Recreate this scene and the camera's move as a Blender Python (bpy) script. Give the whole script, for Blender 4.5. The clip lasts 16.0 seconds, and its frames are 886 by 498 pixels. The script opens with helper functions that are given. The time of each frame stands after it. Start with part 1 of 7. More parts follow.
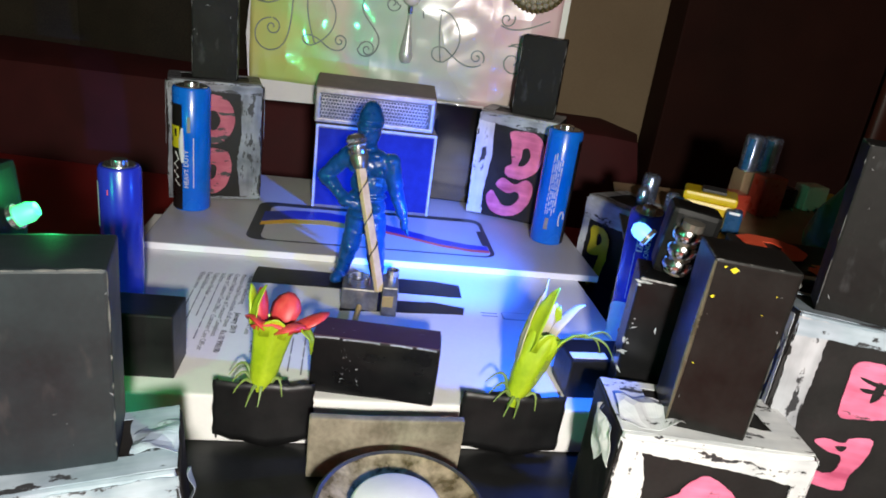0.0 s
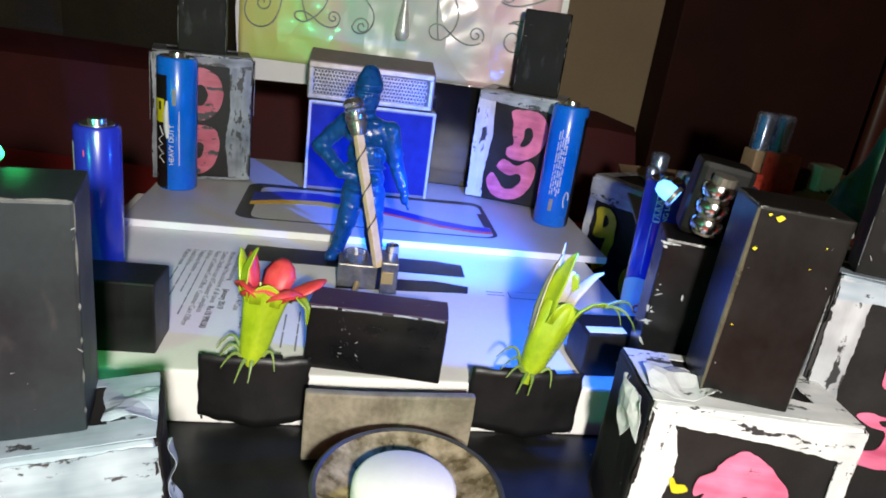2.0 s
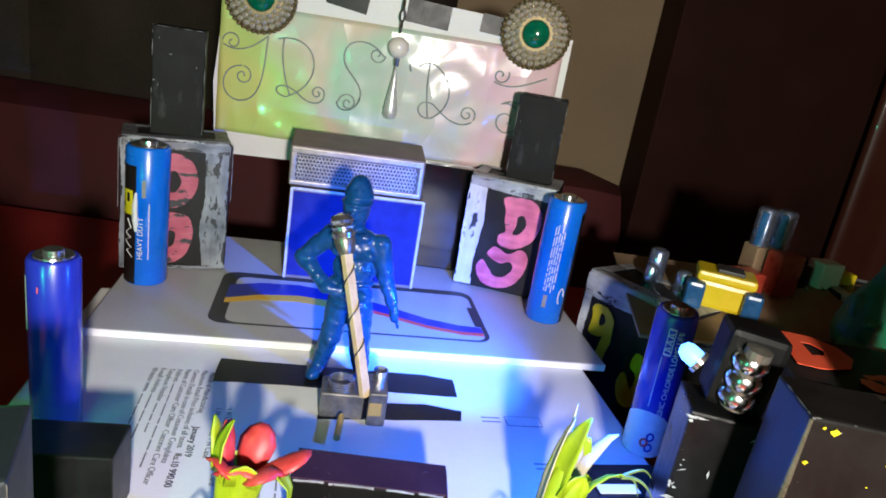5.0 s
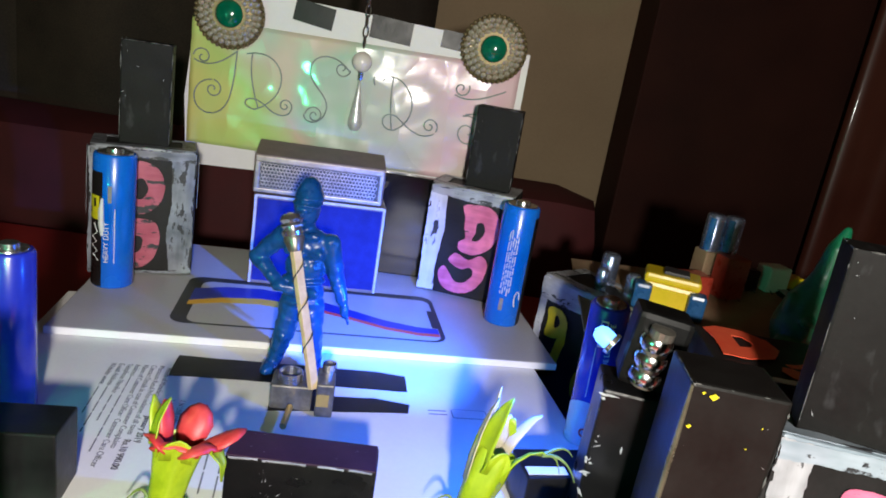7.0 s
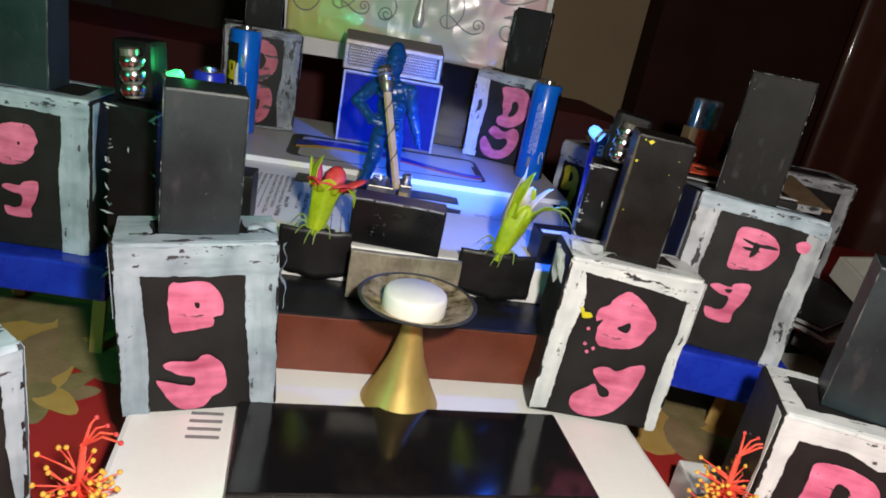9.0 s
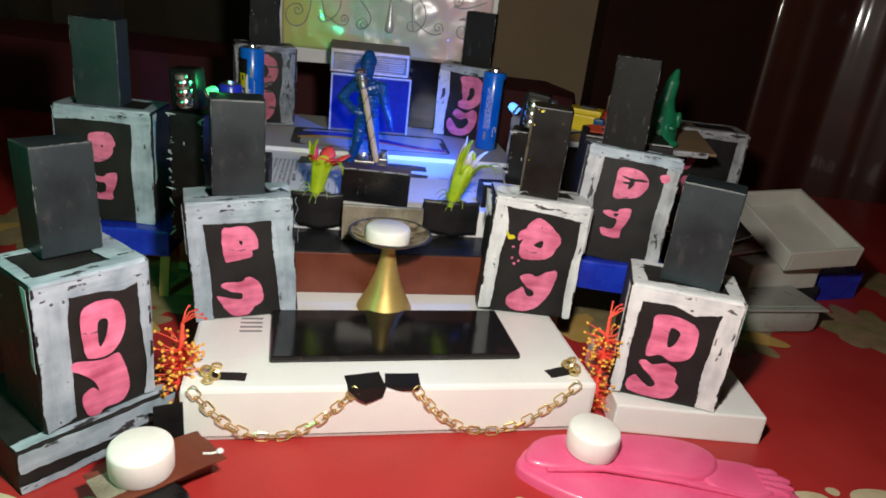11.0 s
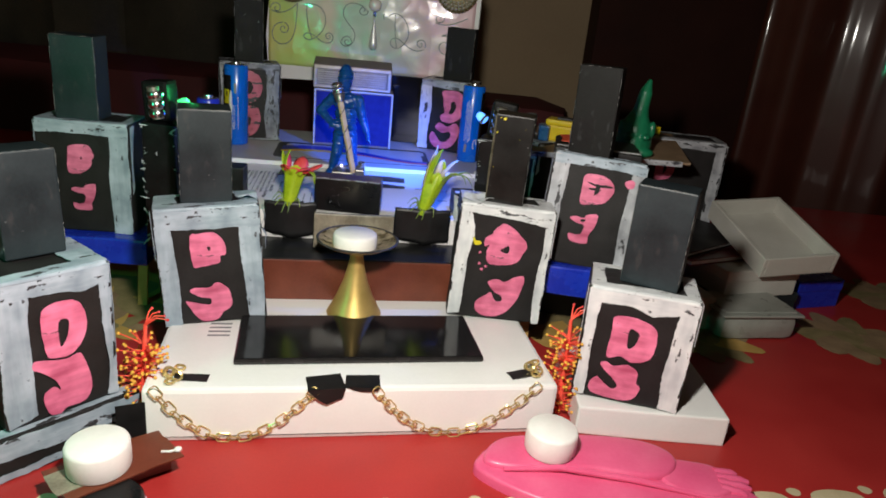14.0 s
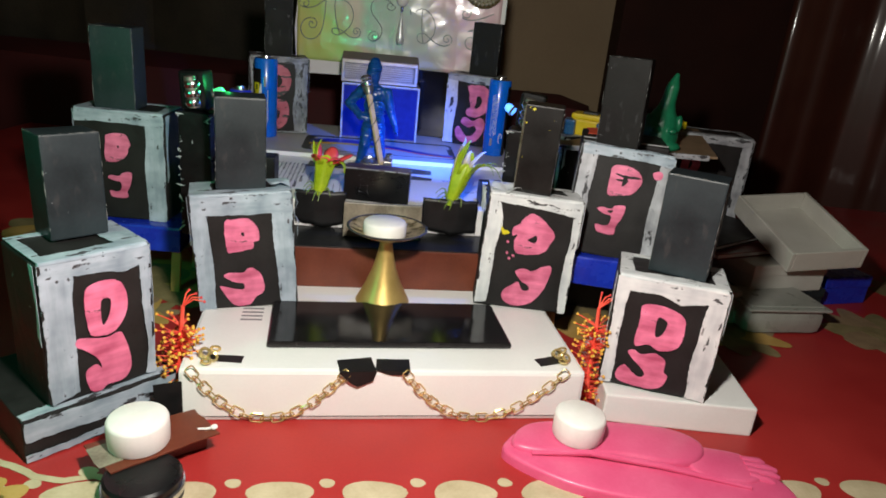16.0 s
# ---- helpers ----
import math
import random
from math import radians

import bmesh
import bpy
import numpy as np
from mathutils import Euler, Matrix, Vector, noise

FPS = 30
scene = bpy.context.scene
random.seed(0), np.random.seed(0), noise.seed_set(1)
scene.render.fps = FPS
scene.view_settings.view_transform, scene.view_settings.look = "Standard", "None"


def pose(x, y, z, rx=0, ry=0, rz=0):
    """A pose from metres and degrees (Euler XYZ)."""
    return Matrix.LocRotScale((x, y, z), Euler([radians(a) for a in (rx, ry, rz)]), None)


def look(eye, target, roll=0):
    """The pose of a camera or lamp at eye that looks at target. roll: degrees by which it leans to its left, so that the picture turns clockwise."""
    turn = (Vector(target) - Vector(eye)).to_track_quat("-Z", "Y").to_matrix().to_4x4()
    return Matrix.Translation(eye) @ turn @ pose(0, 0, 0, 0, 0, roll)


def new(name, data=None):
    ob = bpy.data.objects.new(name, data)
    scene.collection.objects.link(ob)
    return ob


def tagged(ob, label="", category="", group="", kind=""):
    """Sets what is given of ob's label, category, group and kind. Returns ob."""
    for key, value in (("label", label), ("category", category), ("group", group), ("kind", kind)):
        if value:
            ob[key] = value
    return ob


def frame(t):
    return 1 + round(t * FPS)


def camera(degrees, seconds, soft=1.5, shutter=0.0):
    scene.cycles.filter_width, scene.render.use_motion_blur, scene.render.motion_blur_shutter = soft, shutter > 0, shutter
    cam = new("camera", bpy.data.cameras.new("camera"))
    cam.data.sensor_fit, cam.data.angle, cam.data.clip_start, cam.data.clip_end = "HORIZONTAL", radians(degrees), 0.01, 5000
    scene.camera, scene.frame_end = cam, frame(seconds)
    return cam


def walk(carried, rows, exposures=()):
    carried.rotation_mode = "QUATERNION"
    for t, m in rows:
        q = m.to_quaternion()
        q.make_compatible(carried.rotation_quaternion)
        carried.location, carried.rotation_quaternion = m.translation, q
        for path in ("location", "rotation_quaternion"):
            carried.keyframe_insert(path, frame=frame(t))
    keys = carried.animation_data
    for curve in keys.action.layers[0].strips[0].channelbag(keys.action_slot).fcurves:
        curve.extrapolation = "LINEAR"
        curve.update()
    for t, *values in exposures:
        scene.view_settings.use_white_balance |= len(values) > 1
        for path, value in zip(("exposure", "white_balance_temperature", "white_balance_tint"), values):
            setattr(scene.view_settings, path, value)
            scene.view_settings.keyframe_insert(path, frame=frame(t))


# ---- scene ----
CM = 0.01          # all sizes below are in centimetres
cam = camera(66.3, 16.0, 1.8)
PATH = [
    (0, (2.483, -3.959, 15.382), (2.528, -2.093, 14.665), 7.86),
    (0.5, (2.334, -3.547, 15.069), (2.397, -1.669, 14.383), 8.74),
    (1, (2.302, -3.516, 14.557), (2.361, -1.64, 13.866), 7.91),
    (1.5, (2.629, -2.97, 14.256), (2.711, -1.1, 13.55), 7.44),
    (2, (2.227, -3.074, 13.838), (2.301, -1.197, 13.151), 8.06),
    (2.5, (2.155, -2.763, 13.546), (2.237, -0.879, 12.88), 8.65),
    (3, (2.085, -2.672, 13.332), (2.168, -0.789, 12.663), 8.70),
    (3.5, (0.568, -2.209, 13.535), (0.677, -0.327, 12.867), 9.51),
    (4, (-0.19, -2.198, 13.35), (-0.088, -0.314, 12.687), 9.54),
    (4.5, (0.168, -1.409, 15.242), (0.277, 0.481, 14.598), 9.79),
    (4.7, (0.972, -0.644, 15.701), (1.114, 1.248, 15.067), 9.52),
    (6.8, (2.144, -1.274, 16.31), (2.271, 0.653, 15.788), 9.88),
    (7, (2.79, -1.761, 15.759), (2.935, 0.156, 15.207), 9.44),
    (7.5, (3.948, -3.237, 14.503), (4.109, -1.333, 13.913), 8.57),
    (8, (4.299, -5.11, 13.278), (4.475, -3.231, 12.615), 7.96),
    (8.5, (1.485, -8.422, 13.263), (1.548, -6.544, 12.577), 10.13),
    (9, (2.16, -11.079, 13.953), (2.252, -9.208, 13.254), 11.16),
    (9.5, (2.389, -13.331, 13.995), (2.51, -11.471, 13.268), 10.91),
    (9.7, (3.138, -14.432, 14.28), (3.277, -12.575, 13.552), 10.63),
    (11.8, (4.537, -20.794, 15.752), (4.564, -18.936, 15.012), 5.26),
    (12, (5.203, -20.533, 15.498), (5.239, -18.683, 14.741), 6.11),
    (12.5, (5.757, -20.339, 15.619), (5.799, -18.458, 14.94), 6.29),
    (13, (5.457, -20.518, 15.513), (5.479, -18.633, 14.844), 6.01),
    (13.5, (5.702, -20.339, 15.438), (5.734, -18.46, 14.755), 5.73),
    (14, (5.83, -20.46, 15.384), (5.86, -18.579, 14.704), 5.87),
    (14.5, (5.807, -20.516, 15.259), (5.842, -18.628, 14.599), 5.82),
    (15, (5.77, -20.473, 15.233), (5.788, -18.594, 14.548), 5.57),
    (15.5, (5.608, -20.611, 15.047), (5.615, -18.729, 14.371), 5.96),
    (16, (5.418, -20.986, 14.942), (5.396, -19.106, 14.261), 5.87),
]
STOPS = [(0.0, -0.1), (2.5, 0.0), (4.2, 0.3), (7.0, 0.05), (7.5, -0.1), (8.5, -0.5), (9.5, -0.72), (12.0, -0.8), (16.0, -0.8)]
walk(cam, [(t, look(Vector(eye) * CM, Vector(target) * CM, roll)) for t, eye, target, roll in PATH], STOPS)

# ---- world and lights ----
world = bpy.data.worlds.new("world")
world.use_nodes = True
world.node_tree.nodes["Background"].inputs[0].default_value = (0.5, 0.4, 0.35, 1)
world.node_tree.nodes["Background"].inputs[1].default_value = 0.02
scene.world = world


def lamp(name, x, y, z, watts, colour, radius):
    data = bpy.data.lights.new(name, "POINT")
    data.energy, data.color, data.shadow_soft_size = watts, colour, radius * CM
    ob = new(name, data)
    ob.matrix_world = pose(x * CM, y * CM, z * CM)
    return ob


lamp("phone_flash", 4.9, -11.5, 17.3, 4.2, (1.0, 0.95, 0.87), 0.7)


def led_cone(name, watts, degrees, aim):
    """Light out of the front of the blue LED on the stage tower."""
    data = bpy.data.lights.new(name, "SPOT")
    data.energy, data.color, data.shadow_soft_size, data.spot_size, data.spot_blend = watts, (0.015, 0.13, 1.0), 0.15 * CM, radians(degrees), 1.0
    new(name, data).matrix_world = look(Vector((7.15, 11.75, 10.35)) * CM, Vector(aim) * CM)


led_cone("led_light_beam", 4.5, 52, (0.6, 24.4, 5.3))
led_cone("led_light_spill", 0.3, 165, (3.2, 13.5, 5.5))
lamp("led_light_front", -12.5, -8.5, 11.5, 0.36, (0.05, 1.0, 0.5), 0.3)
lamp("led_light_side", -4.85, 8.35, 10.75, 0.022, (0.05, 1.0, 0.25), 0.12)


# ---- materials ----
def material(name, a, b, size=1.0, rough=0.5, bump=0.1, metal=0.0, fine=0.12, blotch=0.5, coat=0.0, rough_var=0.12, worn=0.0, spec=0.5):
    """Two colours mixed by blotches of that size (cm) and a finer grain, with relief and uneven gloss."""
    m = bpy.data.materials.new(name)
    m.use_nodes = True
    t = m.node_tree
    n, link = t.nodes, t.links.new
    p = n["Principled BSDF"]
    co = n.new("ShaderNodeTexCoord")
    big, small = n.new("ShaderNodeTexNoise"), n.new("ShaderNodeTexNoise")
    big.inputs["Scale"].default_value, big.inputs["Detail"].default_value = 100 / size, 5
    small.inputs["Scale"].default_value, small.inputs["Detail"].default_value = 100 / fine, 3
    link(co.outputs["Object"], big.inputs["Vector"])
    link(co.outputs["Object"], small.inputs["Vector"])
    mix = n.new("ShaderNodeMix")
    mix.data_type = "RGBA"
    mix.inputs[6].default_value, mix.inputs[7].default_value = (*a, 1), (*b, 1)
    ramp = n.new("ShaderNodeMapRange")
    ramp.inputs[1].default_value, ramp.inputs[2].default_value = 0.5 - blotch / 2, 0.5 + blotch / 2
    add = n.new("ShaderNodeMath")
    add.operation, add.inputs[1].default_value = "MULTIPLY_ADD", 0.35
    link(small.outputs[0], add.inputs[0])
    sub = n.new("ShaderNodeMath")
    sub.operation, sub.inputs[1].default_value = "SUBTRACT", 0.17
    link(big.outputs[0], sub.inputs[0])
    link(sub.outputs[0], add.inputs[2])
    link(add.outputs[0], ramp.inputs[0])
    link(ramp.outputs[0], mix.inputs[0])
    colour = mix.outputs[2]
    if worn:
        # dry-brush streaks through which the black card shows
        mp, st, th, over = n.new("ShaderNodeMapping"), n.new("ShaderNodeTexNoise"), n.new("ShaderNodeMapRange"), n.new("ShaderNodeMix")
        mp.inputs["Scale"].default_value = (1.0, 1.0, 0.4)
        st.inputs["Scale"].default_value, st.inputs["Detail"].default_value = 260, 8
        link(co.outputs["Object"], mp.inputs["Vector"])
        link(mp.outputs[0], st.inputs["Vector"])
        th.inputs[1].default_value, th.inputs[2].default_value = 0.64 - worn, 0.78 - worn
        link(st.outputs[0], th.inputs[0])
        over.data_type = "RGBA"
        over.inputs[7].default_value = (0.034, 0.035, 0.037, 1)
        link(th.outputs[0], over.inputs[0])
        link(colour, over.inputs[6])
        colour = over.outputs[2]
    link(colour, p.inputs["Base Color"])
    rr = n.new("ShaderNodeMapRange")
    rr.inputs[3].default_value, rr.inputs[4].default_value = max(0.02, rough - rough_var), min(1, rough + rough_var)
    link(big.outputs[0], rr.inputs[0])
    link(rr.outputs[0], p.inputs["Roughness"])
    p.inputs["Metallic"].default_value = metal
    p.inputs["Specular IOR Level"].default_value = spec
    p.inputs["Coat Weight"].default_value = coat
    p.inputs["Coat Roughness"].default_value = 0.08
    if bump:
        bp = n.new("ShaderNodeBump")
        bp.inputs["Strength"].default_value, bp.inputs["Distance"].default_value = bump, 0.02 * CM
        link(add.outputs[0], bp.inputs["Height"])
        link(bp.outputs[0], p.inputs["Normal"])
    return m


def glow(name, colour, strength):
    m = bpy.data.materials.new(name)
    m.use_nodes = True
    p = m.node_tree.nodes["Principled BSDF"]
    p.inputs["Base Color"].default_value = (*colour, 1)
    p.inputs["Emission Color"].default_value = (*colour, 1)
    p.inputs["Emission Strength"].default_value = strength
    return m


CARD = material("black_card", (0.011, 0.0105, 0.0105), (0.022, 0.0205, 0.0205), 1.2, 0.5, 0.4, spec=0.25)
# The teal light on the columns is put into this card's colours.
GREYCARD = material("teal_lit_grey_card", (0.008, 0.0125, 0.015), (0.019, 0.028, 0.033), 1.6, 0.45, 0.3, spec=0.35, worn=0.025, rough_var=0.2)
SATIN = material("satin_black_card", (0.006, 0.0057, 0.0053), (0.014, 0.0132, 0.0124), 1.0, 0.34, 0.3, spec=0.2)
COLUMN_FAR = material("dusty_grey_card", (0.005, 0.0048, 0.0046), (0.012, 0.0115, 0.011), 0.9, 0.6, 0.4, spec=0.16, worn=0.04, rough_var=0.2)
GLOSSBLACK = material("glossy_black_tape", (0.004, 0.004, 0.0045), (0.009, 0.009, 0.0095), 0.8, 0.3, 0.6, spec=0.26)
MATTBLACK = material("matt_black_plastic", (0.003, 0.003, 0.003), (0.007, 0.007, 0.007), 0.6, 0.45, 0.3, spec=0.12)
RUBBED = material("rubbed_card_edge", (0.05, 0.052, 0.05), (0.16, 0.165, 0.16), 0.3, 0.45, 0.4)
# Rubbed edge, with its bright highlight put into the olive colour.
EDGEGLINT = material("rubbed_edge_highlight", (0.045, 0.04, 0.026), (0.12, 0.11, 0.075), 0.5, 0.3, 0.3)
TAPE = material("black_tape", (0.006, 0.006, 0.0065), (0.012, 0.012, 0.0125), 0.6, 0.4, 0.5, spec=0.3)


def poster_paint(name, a, b, along, gaps, seed=0.0):
    """Brushed paint: long streaks along one axis, softer clouds over them, and black card showing through in places."""
    m = bpy.data.materials.new(name)
    m.use_nodes = True
    t = m.node_tree
    n, link = t.nodes, t.links.new
    p = n["Principled BSDF"]
    co, mp = n.new("ShaderNodeTexCoord"), n.new("ShaderNodeMapping")
    mp.inputs["Location"].default_value = (seed, seed, seed)
    mp.inputs["Scale"].default_value = (0.12, 1, 1) if along == "X" else (1, 1, 0.12)
    link(co.outputs["Object"], mp.inputs["Vector"])
    streak, cloud, tear, chip = (n.new("ShaderNodeTexNoise") for _ in range(4))
    for tex, scale, detail in ((streak, 420, 3), (cloud, 95, 3), (tear, 170, 9), (chip, 800, 5)):
        tex.inputs["Scale"].default_value, tex.inputs["Detail"].default_value = scale, detail
    link(mp.outputs[0], streak.inputs["Vector"])
    link(co.outputs["Object"], cloud.inputs["Vector"])
    tm = n.new("ShaderNodeMapping")
    tm.inputs["Location"].default_value = (seed, seed, seed)
    tm.inputs["Scale"].default_value = (0.55, 1.5, 1.5) if along == "X" else (1.5, 1.5, 0.5)
    tear.inputs["Roughness"].default_value, chip.inputs["Roughness"].default_value = 0.62, 0.65
    link(co.outputs["Object"], chip.inputs["Vector"])
    link(co.outputs["Object"], tm.inputs["Vector"])
    link(tm.outputs[0], tear.inputs["Vector"])
    tone, mix, mask, over = n.new("ShaderNodeMath"), n.new("ShaderNodeMix"), n.new("ShaderNodeMapRange"), n.new("ShaderNodeMix")
    tone.operation, tone.inputs[1].default_value = "MULTIPLY_ADD", 0.5
    link(streak.outputs[0], tone.inputs[0])
    link(cloud.outputs[0], tone.inputs[2])
    fit = n.new("ShaderNodeMapRange")
    fit.inputs[1].default_value, fit.inputs[2].default_value = 0.55, 0.95
    link(tone.outputs[0], fit.inputs[0])
    mix.data_type, over.data_type = "RGBA", "RGBA"
    mix.inputs[6].default_value, mix.inputs[7].default_value = (*a, 1), (*b, 1)
    link(fit.outputs[0], mix.inputs[0])
    mul = n.new("ShaderNodeMath")
    mul.operation, mul.inputs[1].default_value = "MULTIPLY_ADD", 0.45
    link(streak.outputs[0], mul.inputs[0])
    link(tear.outputs[0], mul.inputs[2])
    rag = n.new("ShaderNodeMath")
    rag.operation, rag.inputs[1].default_value = "MULTIPLY_ADD", 0.3
    link(chip.outputs[0], rag.inputs[0])
    link(mul.outputs[0], rag.inputs[2])
    mask.inputs[1].default_value, mask.inputs[2].default_value = 1.06 - gaps, 1.09 - gaps
    link(rag.outputs[0], mask.inputs[0])
    link(mask.outputs[0], over.inputs[0])
    link(mix.outputs[2], over.inputs[6])
    over.inputs[7].default_value = (0.035, 0.036, 0.04, 1)
    link(over.outputs[2], p.inputs["Base Color"])
    p.inputs["Roughness"].default_value = 0.42
    bp = n.new("ShaderNodeBump")
    bp.inputs["Strength"].default_value, bp.inputs["Distance"].default_value = 0.35, 0.02 * CM
    relief = n.new("ShaderNodeMath")
    relief.operation, relief.inputs[1].default_value = "MULTIPLY_ADD", -0.5
    link(mask.outputs[0], relief.inputs[0])
    link(tone.outputs[0], relief.inputs[2])
    link(relief.outputs[0], bp.inputs["Height"])
    link(bp.outputs[0], p.inputs["Normal"])
    return m


WHITE_V = poster_paint("white_poster_paint_upright", (0.5, 0.52, 0.54), (0.74, 0.75, 0.75), "Z", 0.045)
WHITE_H = poster_paint("white_poster_paint_level", (0.5, 0.52, 0.54), (0.74, 0.75, 0.75), "X", 0.07, 3.1)
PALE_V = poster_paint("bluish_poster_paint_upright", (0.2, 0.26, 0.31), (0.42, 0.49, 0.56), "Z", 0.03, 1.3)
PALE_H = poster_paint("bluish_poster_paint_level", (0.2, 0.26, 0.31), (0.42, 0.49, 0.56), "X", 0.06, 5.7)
THIN_V = poster_paint("thin_grey_paint_upright", (0.22, 0.23, 0.25), (0.5, 0.52, 0.55), "Z", 0.1, 2.2)
THIN_H = poster_paint("thin_grey_paint_level", (0.22, 0.23, 0.25), (0.5, 0.52, 0.55), "X", 0.12, 7.9)
# Shade on the rear left speaker is put into these darker paints.
SHADE_V = poster_paint("shaded_grey_paint_upright", (0.1, 0.11, 0.13), (0.3, 0.32, 0.36), "Z", 0.12, 6.2)
SHADE_H = poster_paint("shaded_grey_paint_level", (0.1, 0.11, 0.13), (0.3, 0.32, 0.36), "X", 0.14, 8.9)
WHITEPAINT, GREYPAINT = WHITE_H, THIN_H
PINK = poster_paint("pink_paint", (0.46, 0.075, 0.155), (0.9, 0.24, 0.4), "X", -0.02, 4.4)
# Letter pink darkened for the shade on the rear left speaker.
SHADEPINK = poster_paint("shaded_pink_paint", (0.36, 0.05, 0.09), (0.58, 0.15, 0.21), "X", 0.12, 9.4)
YELLOW = material("yellow_paint", (0.55, 0.46, 0.01), (0.74, 0.64, 0.02), 0.6, 0.45, 0.5)
BOXWHITE = material("white_coated_board", (0.76, 0.75, 0.73), (0.84, 0.83, 0.81), 3.0, 0.42, 0.06)
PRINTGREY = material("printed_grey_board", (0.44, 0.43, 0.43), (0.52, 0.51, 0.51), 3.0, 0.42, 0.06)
INK = material("printing_ink", (0.02, 0.02, 0.022), (0.05, 0.05, 0.05), 0.5, 0.5, 0.0)
GREYINK = material("grey_printing_ink", (0.16, 0.16, 0.17), (0.26, 0.26, 0.27), 0.5, 0.5, 0.0)
WAVE_BLUE = material("blue_print", (0.02, 0.03, 0.26), (0.03, 0.05, 0.36), 0.8, 0.4, 0.0)
WAVE_YELLOW = material("yellow_print", (0.8, 0.42, 0.03), (0.9, 0.55, 0.06), 0.8, 0.4, 0.0)
WAVE_RED = material("red_print", (0.75, 0.06, 0.04), (0.85, 0.12, 0.08), 0.8, 0.4, 0.0)
BLUE_SLEEVE = material("blue_battery_sleeve", (0.0, 0.11, 0.62), (0.005, 0.17, 0.75), 2.0, 0.25, 0.02, coat=0.4)
VIOLET_SLEEVE = material("violet_battery_sleeve", (0.012, 0.02, 0.34), (0.02, 0.035, 0.46), 2.0, 0.25, 0.02, coat=0.4)
SLEEVE_WHITE = material("white_battery_print", (0.66, 0.66, 0.66), (0.74, 0.74, 0.74), 1.0, 0.3, 0.0)
SLEEVE_BLACK = material("black_battery_print", (0.006, 0.006, 0.007), (0.012, 0.012, 0.012), 1.0, 0.3, 0.0)
STEEL = material("bright_steel", (0.55, 0.55, 0.56), (0.75, 0.75, 0.75), 0.3, 0.2, 0.1, metal=0.95)
DULLSTEEL = material("worn_zinc", (0.13, 0.12, 0.1), (0.3, 0.28, 0.24), 0.35, 0.35, 0.3, metal=0.7)
GOLD = material("brushed_gold", (0.5, 0.34, 0.1), (0.66, 0.47, 0.16), 0.8, 0.42, 0.2, metal=0.6, fine=0.04)
CHAIN = material("gilt_chain", (0.66, 0.46, 0.13), (0.92, 0.74, 0.36), 0.4, 0.18, 0.1, metal=0.7)
BLUEPLASTIC = material("blue_moulded_plastic", (0.003, 0.04, 0.15), (0.006, 0.07, 0.22), 0.45, 0.3, 0.9)
GREENPLASTIC = material("green_moulded_plastic", (0.006, 0.13, 0.06), (0.012, 0.2, 0.09), 0.6, 0.35, 0.4)
PINKRESIN = material("pink_resin", (0.66, 0.075, 0.19), (0.74, 0.12, 0.25), 1.5, 0.4, 0.15, coat=0.15)
WAX = material("white_candle_wax", (0.74, 0.72, 0.68), (0.82, 0.8, 0.77), 0.6, 0.55, 0.15)
BLUEBOX = material("blue_foil_paper", (0.008, 0.02, 0.36), (0.015, 0.05, 0.55), 1.0, 0.28, 0.5)
REDBOARD = material("red_brown_board", (0.1, 0.022, 0.01), (0.17, 0.042, 0.02), 1.2, 0.45, 0.2)
BROWNCARD = material("brown_grey_card", (0.14, 0.125, 0.09), (0.28, 0.255, 0.19), 1.0, 0.36, 0.2, blotch=0.3)
WOOD = material("pale_matchwood", (0.55, 0.4, 0.22), (0.72, 0.56, 0.34), 0.4, 0.6, 0.3)
STICK = material("ice_cream_stick", (0.4, 0.24, 0.07), (0.52, 0.33, 0.11), 0.5, 0.6, 0.3)
# The sheen on the monitor's top is painted as a purple base colour.
PURPLETOP = material("purple_sheen_card", (0.028, 0.012, 0.03), (0.045, 0.02, 0.045), 0.8, 0.35, 0.3)
# The blue LED's light on the cloth is put into this base colour.
AMPFACE = material("amp_cloth_led_blue", (0.012, 0.016, 0.1), (0.02, 0.028, 0.15), 0.5, 0.8, 0.4, fine=0.05, spec=0.1)
AMPWHITE = material("chipped_white_edge", (0.35, 0.32, 0.28), (0.62, 0.58, 0.52), 0.3, 0.5, 0.6)
AMPBROWN = material("brown_grey_amp_top", (0.13, 0.09, 0.07), (0.2, 0.15, 0.12), 0.5, 0.45, 0.4)
GRILLE = material("grille_metal", (0.28, 0.24, 0.2), (0.42, 0.37, 0.32), 0.4, 0.35, 0.2, metal=0.6)
CALYX = material("green_calyx", (0.24, 0.36, 0.008), (0.42, 0.55, 0.02), 0.5, 0.4, 0.3)
CALYX_DARK = material("green_tendril", (0.1, 0.18, 0.03), (0.25, 0.33, 0.08), 0.4, 0.5, 0.2)
PETAL = material("red_petal", (0.46, 0.012, 0.014), (0.72, 0.09, 0.09), 0.5, 0.45, 0.4)
PALEPETAL = material("pale_petal", (0.42, 0.36, 0.26), (0.56, 0.5, 0.38), 0.4, 0.45, 0.4)
STAMEN = material("red_stamen_tube", (0.75, 0.05, 0.03), (0.9, 0.13, 0.08), 0.4, 0.4, 0.2)
POLLEN = material("yellow_anther", (0.65, 0.3, 0.02), (0.85, 0.5, 0.08), 0.2, 0.6, 0.2)
GLASSBLACK = material("black_phone_glass", (0.004, 0.004, 0.005), (0.007, 0.006, 0.007), 3.0, 0.12, 0.0, rough_var=0.04, spec=0.4)
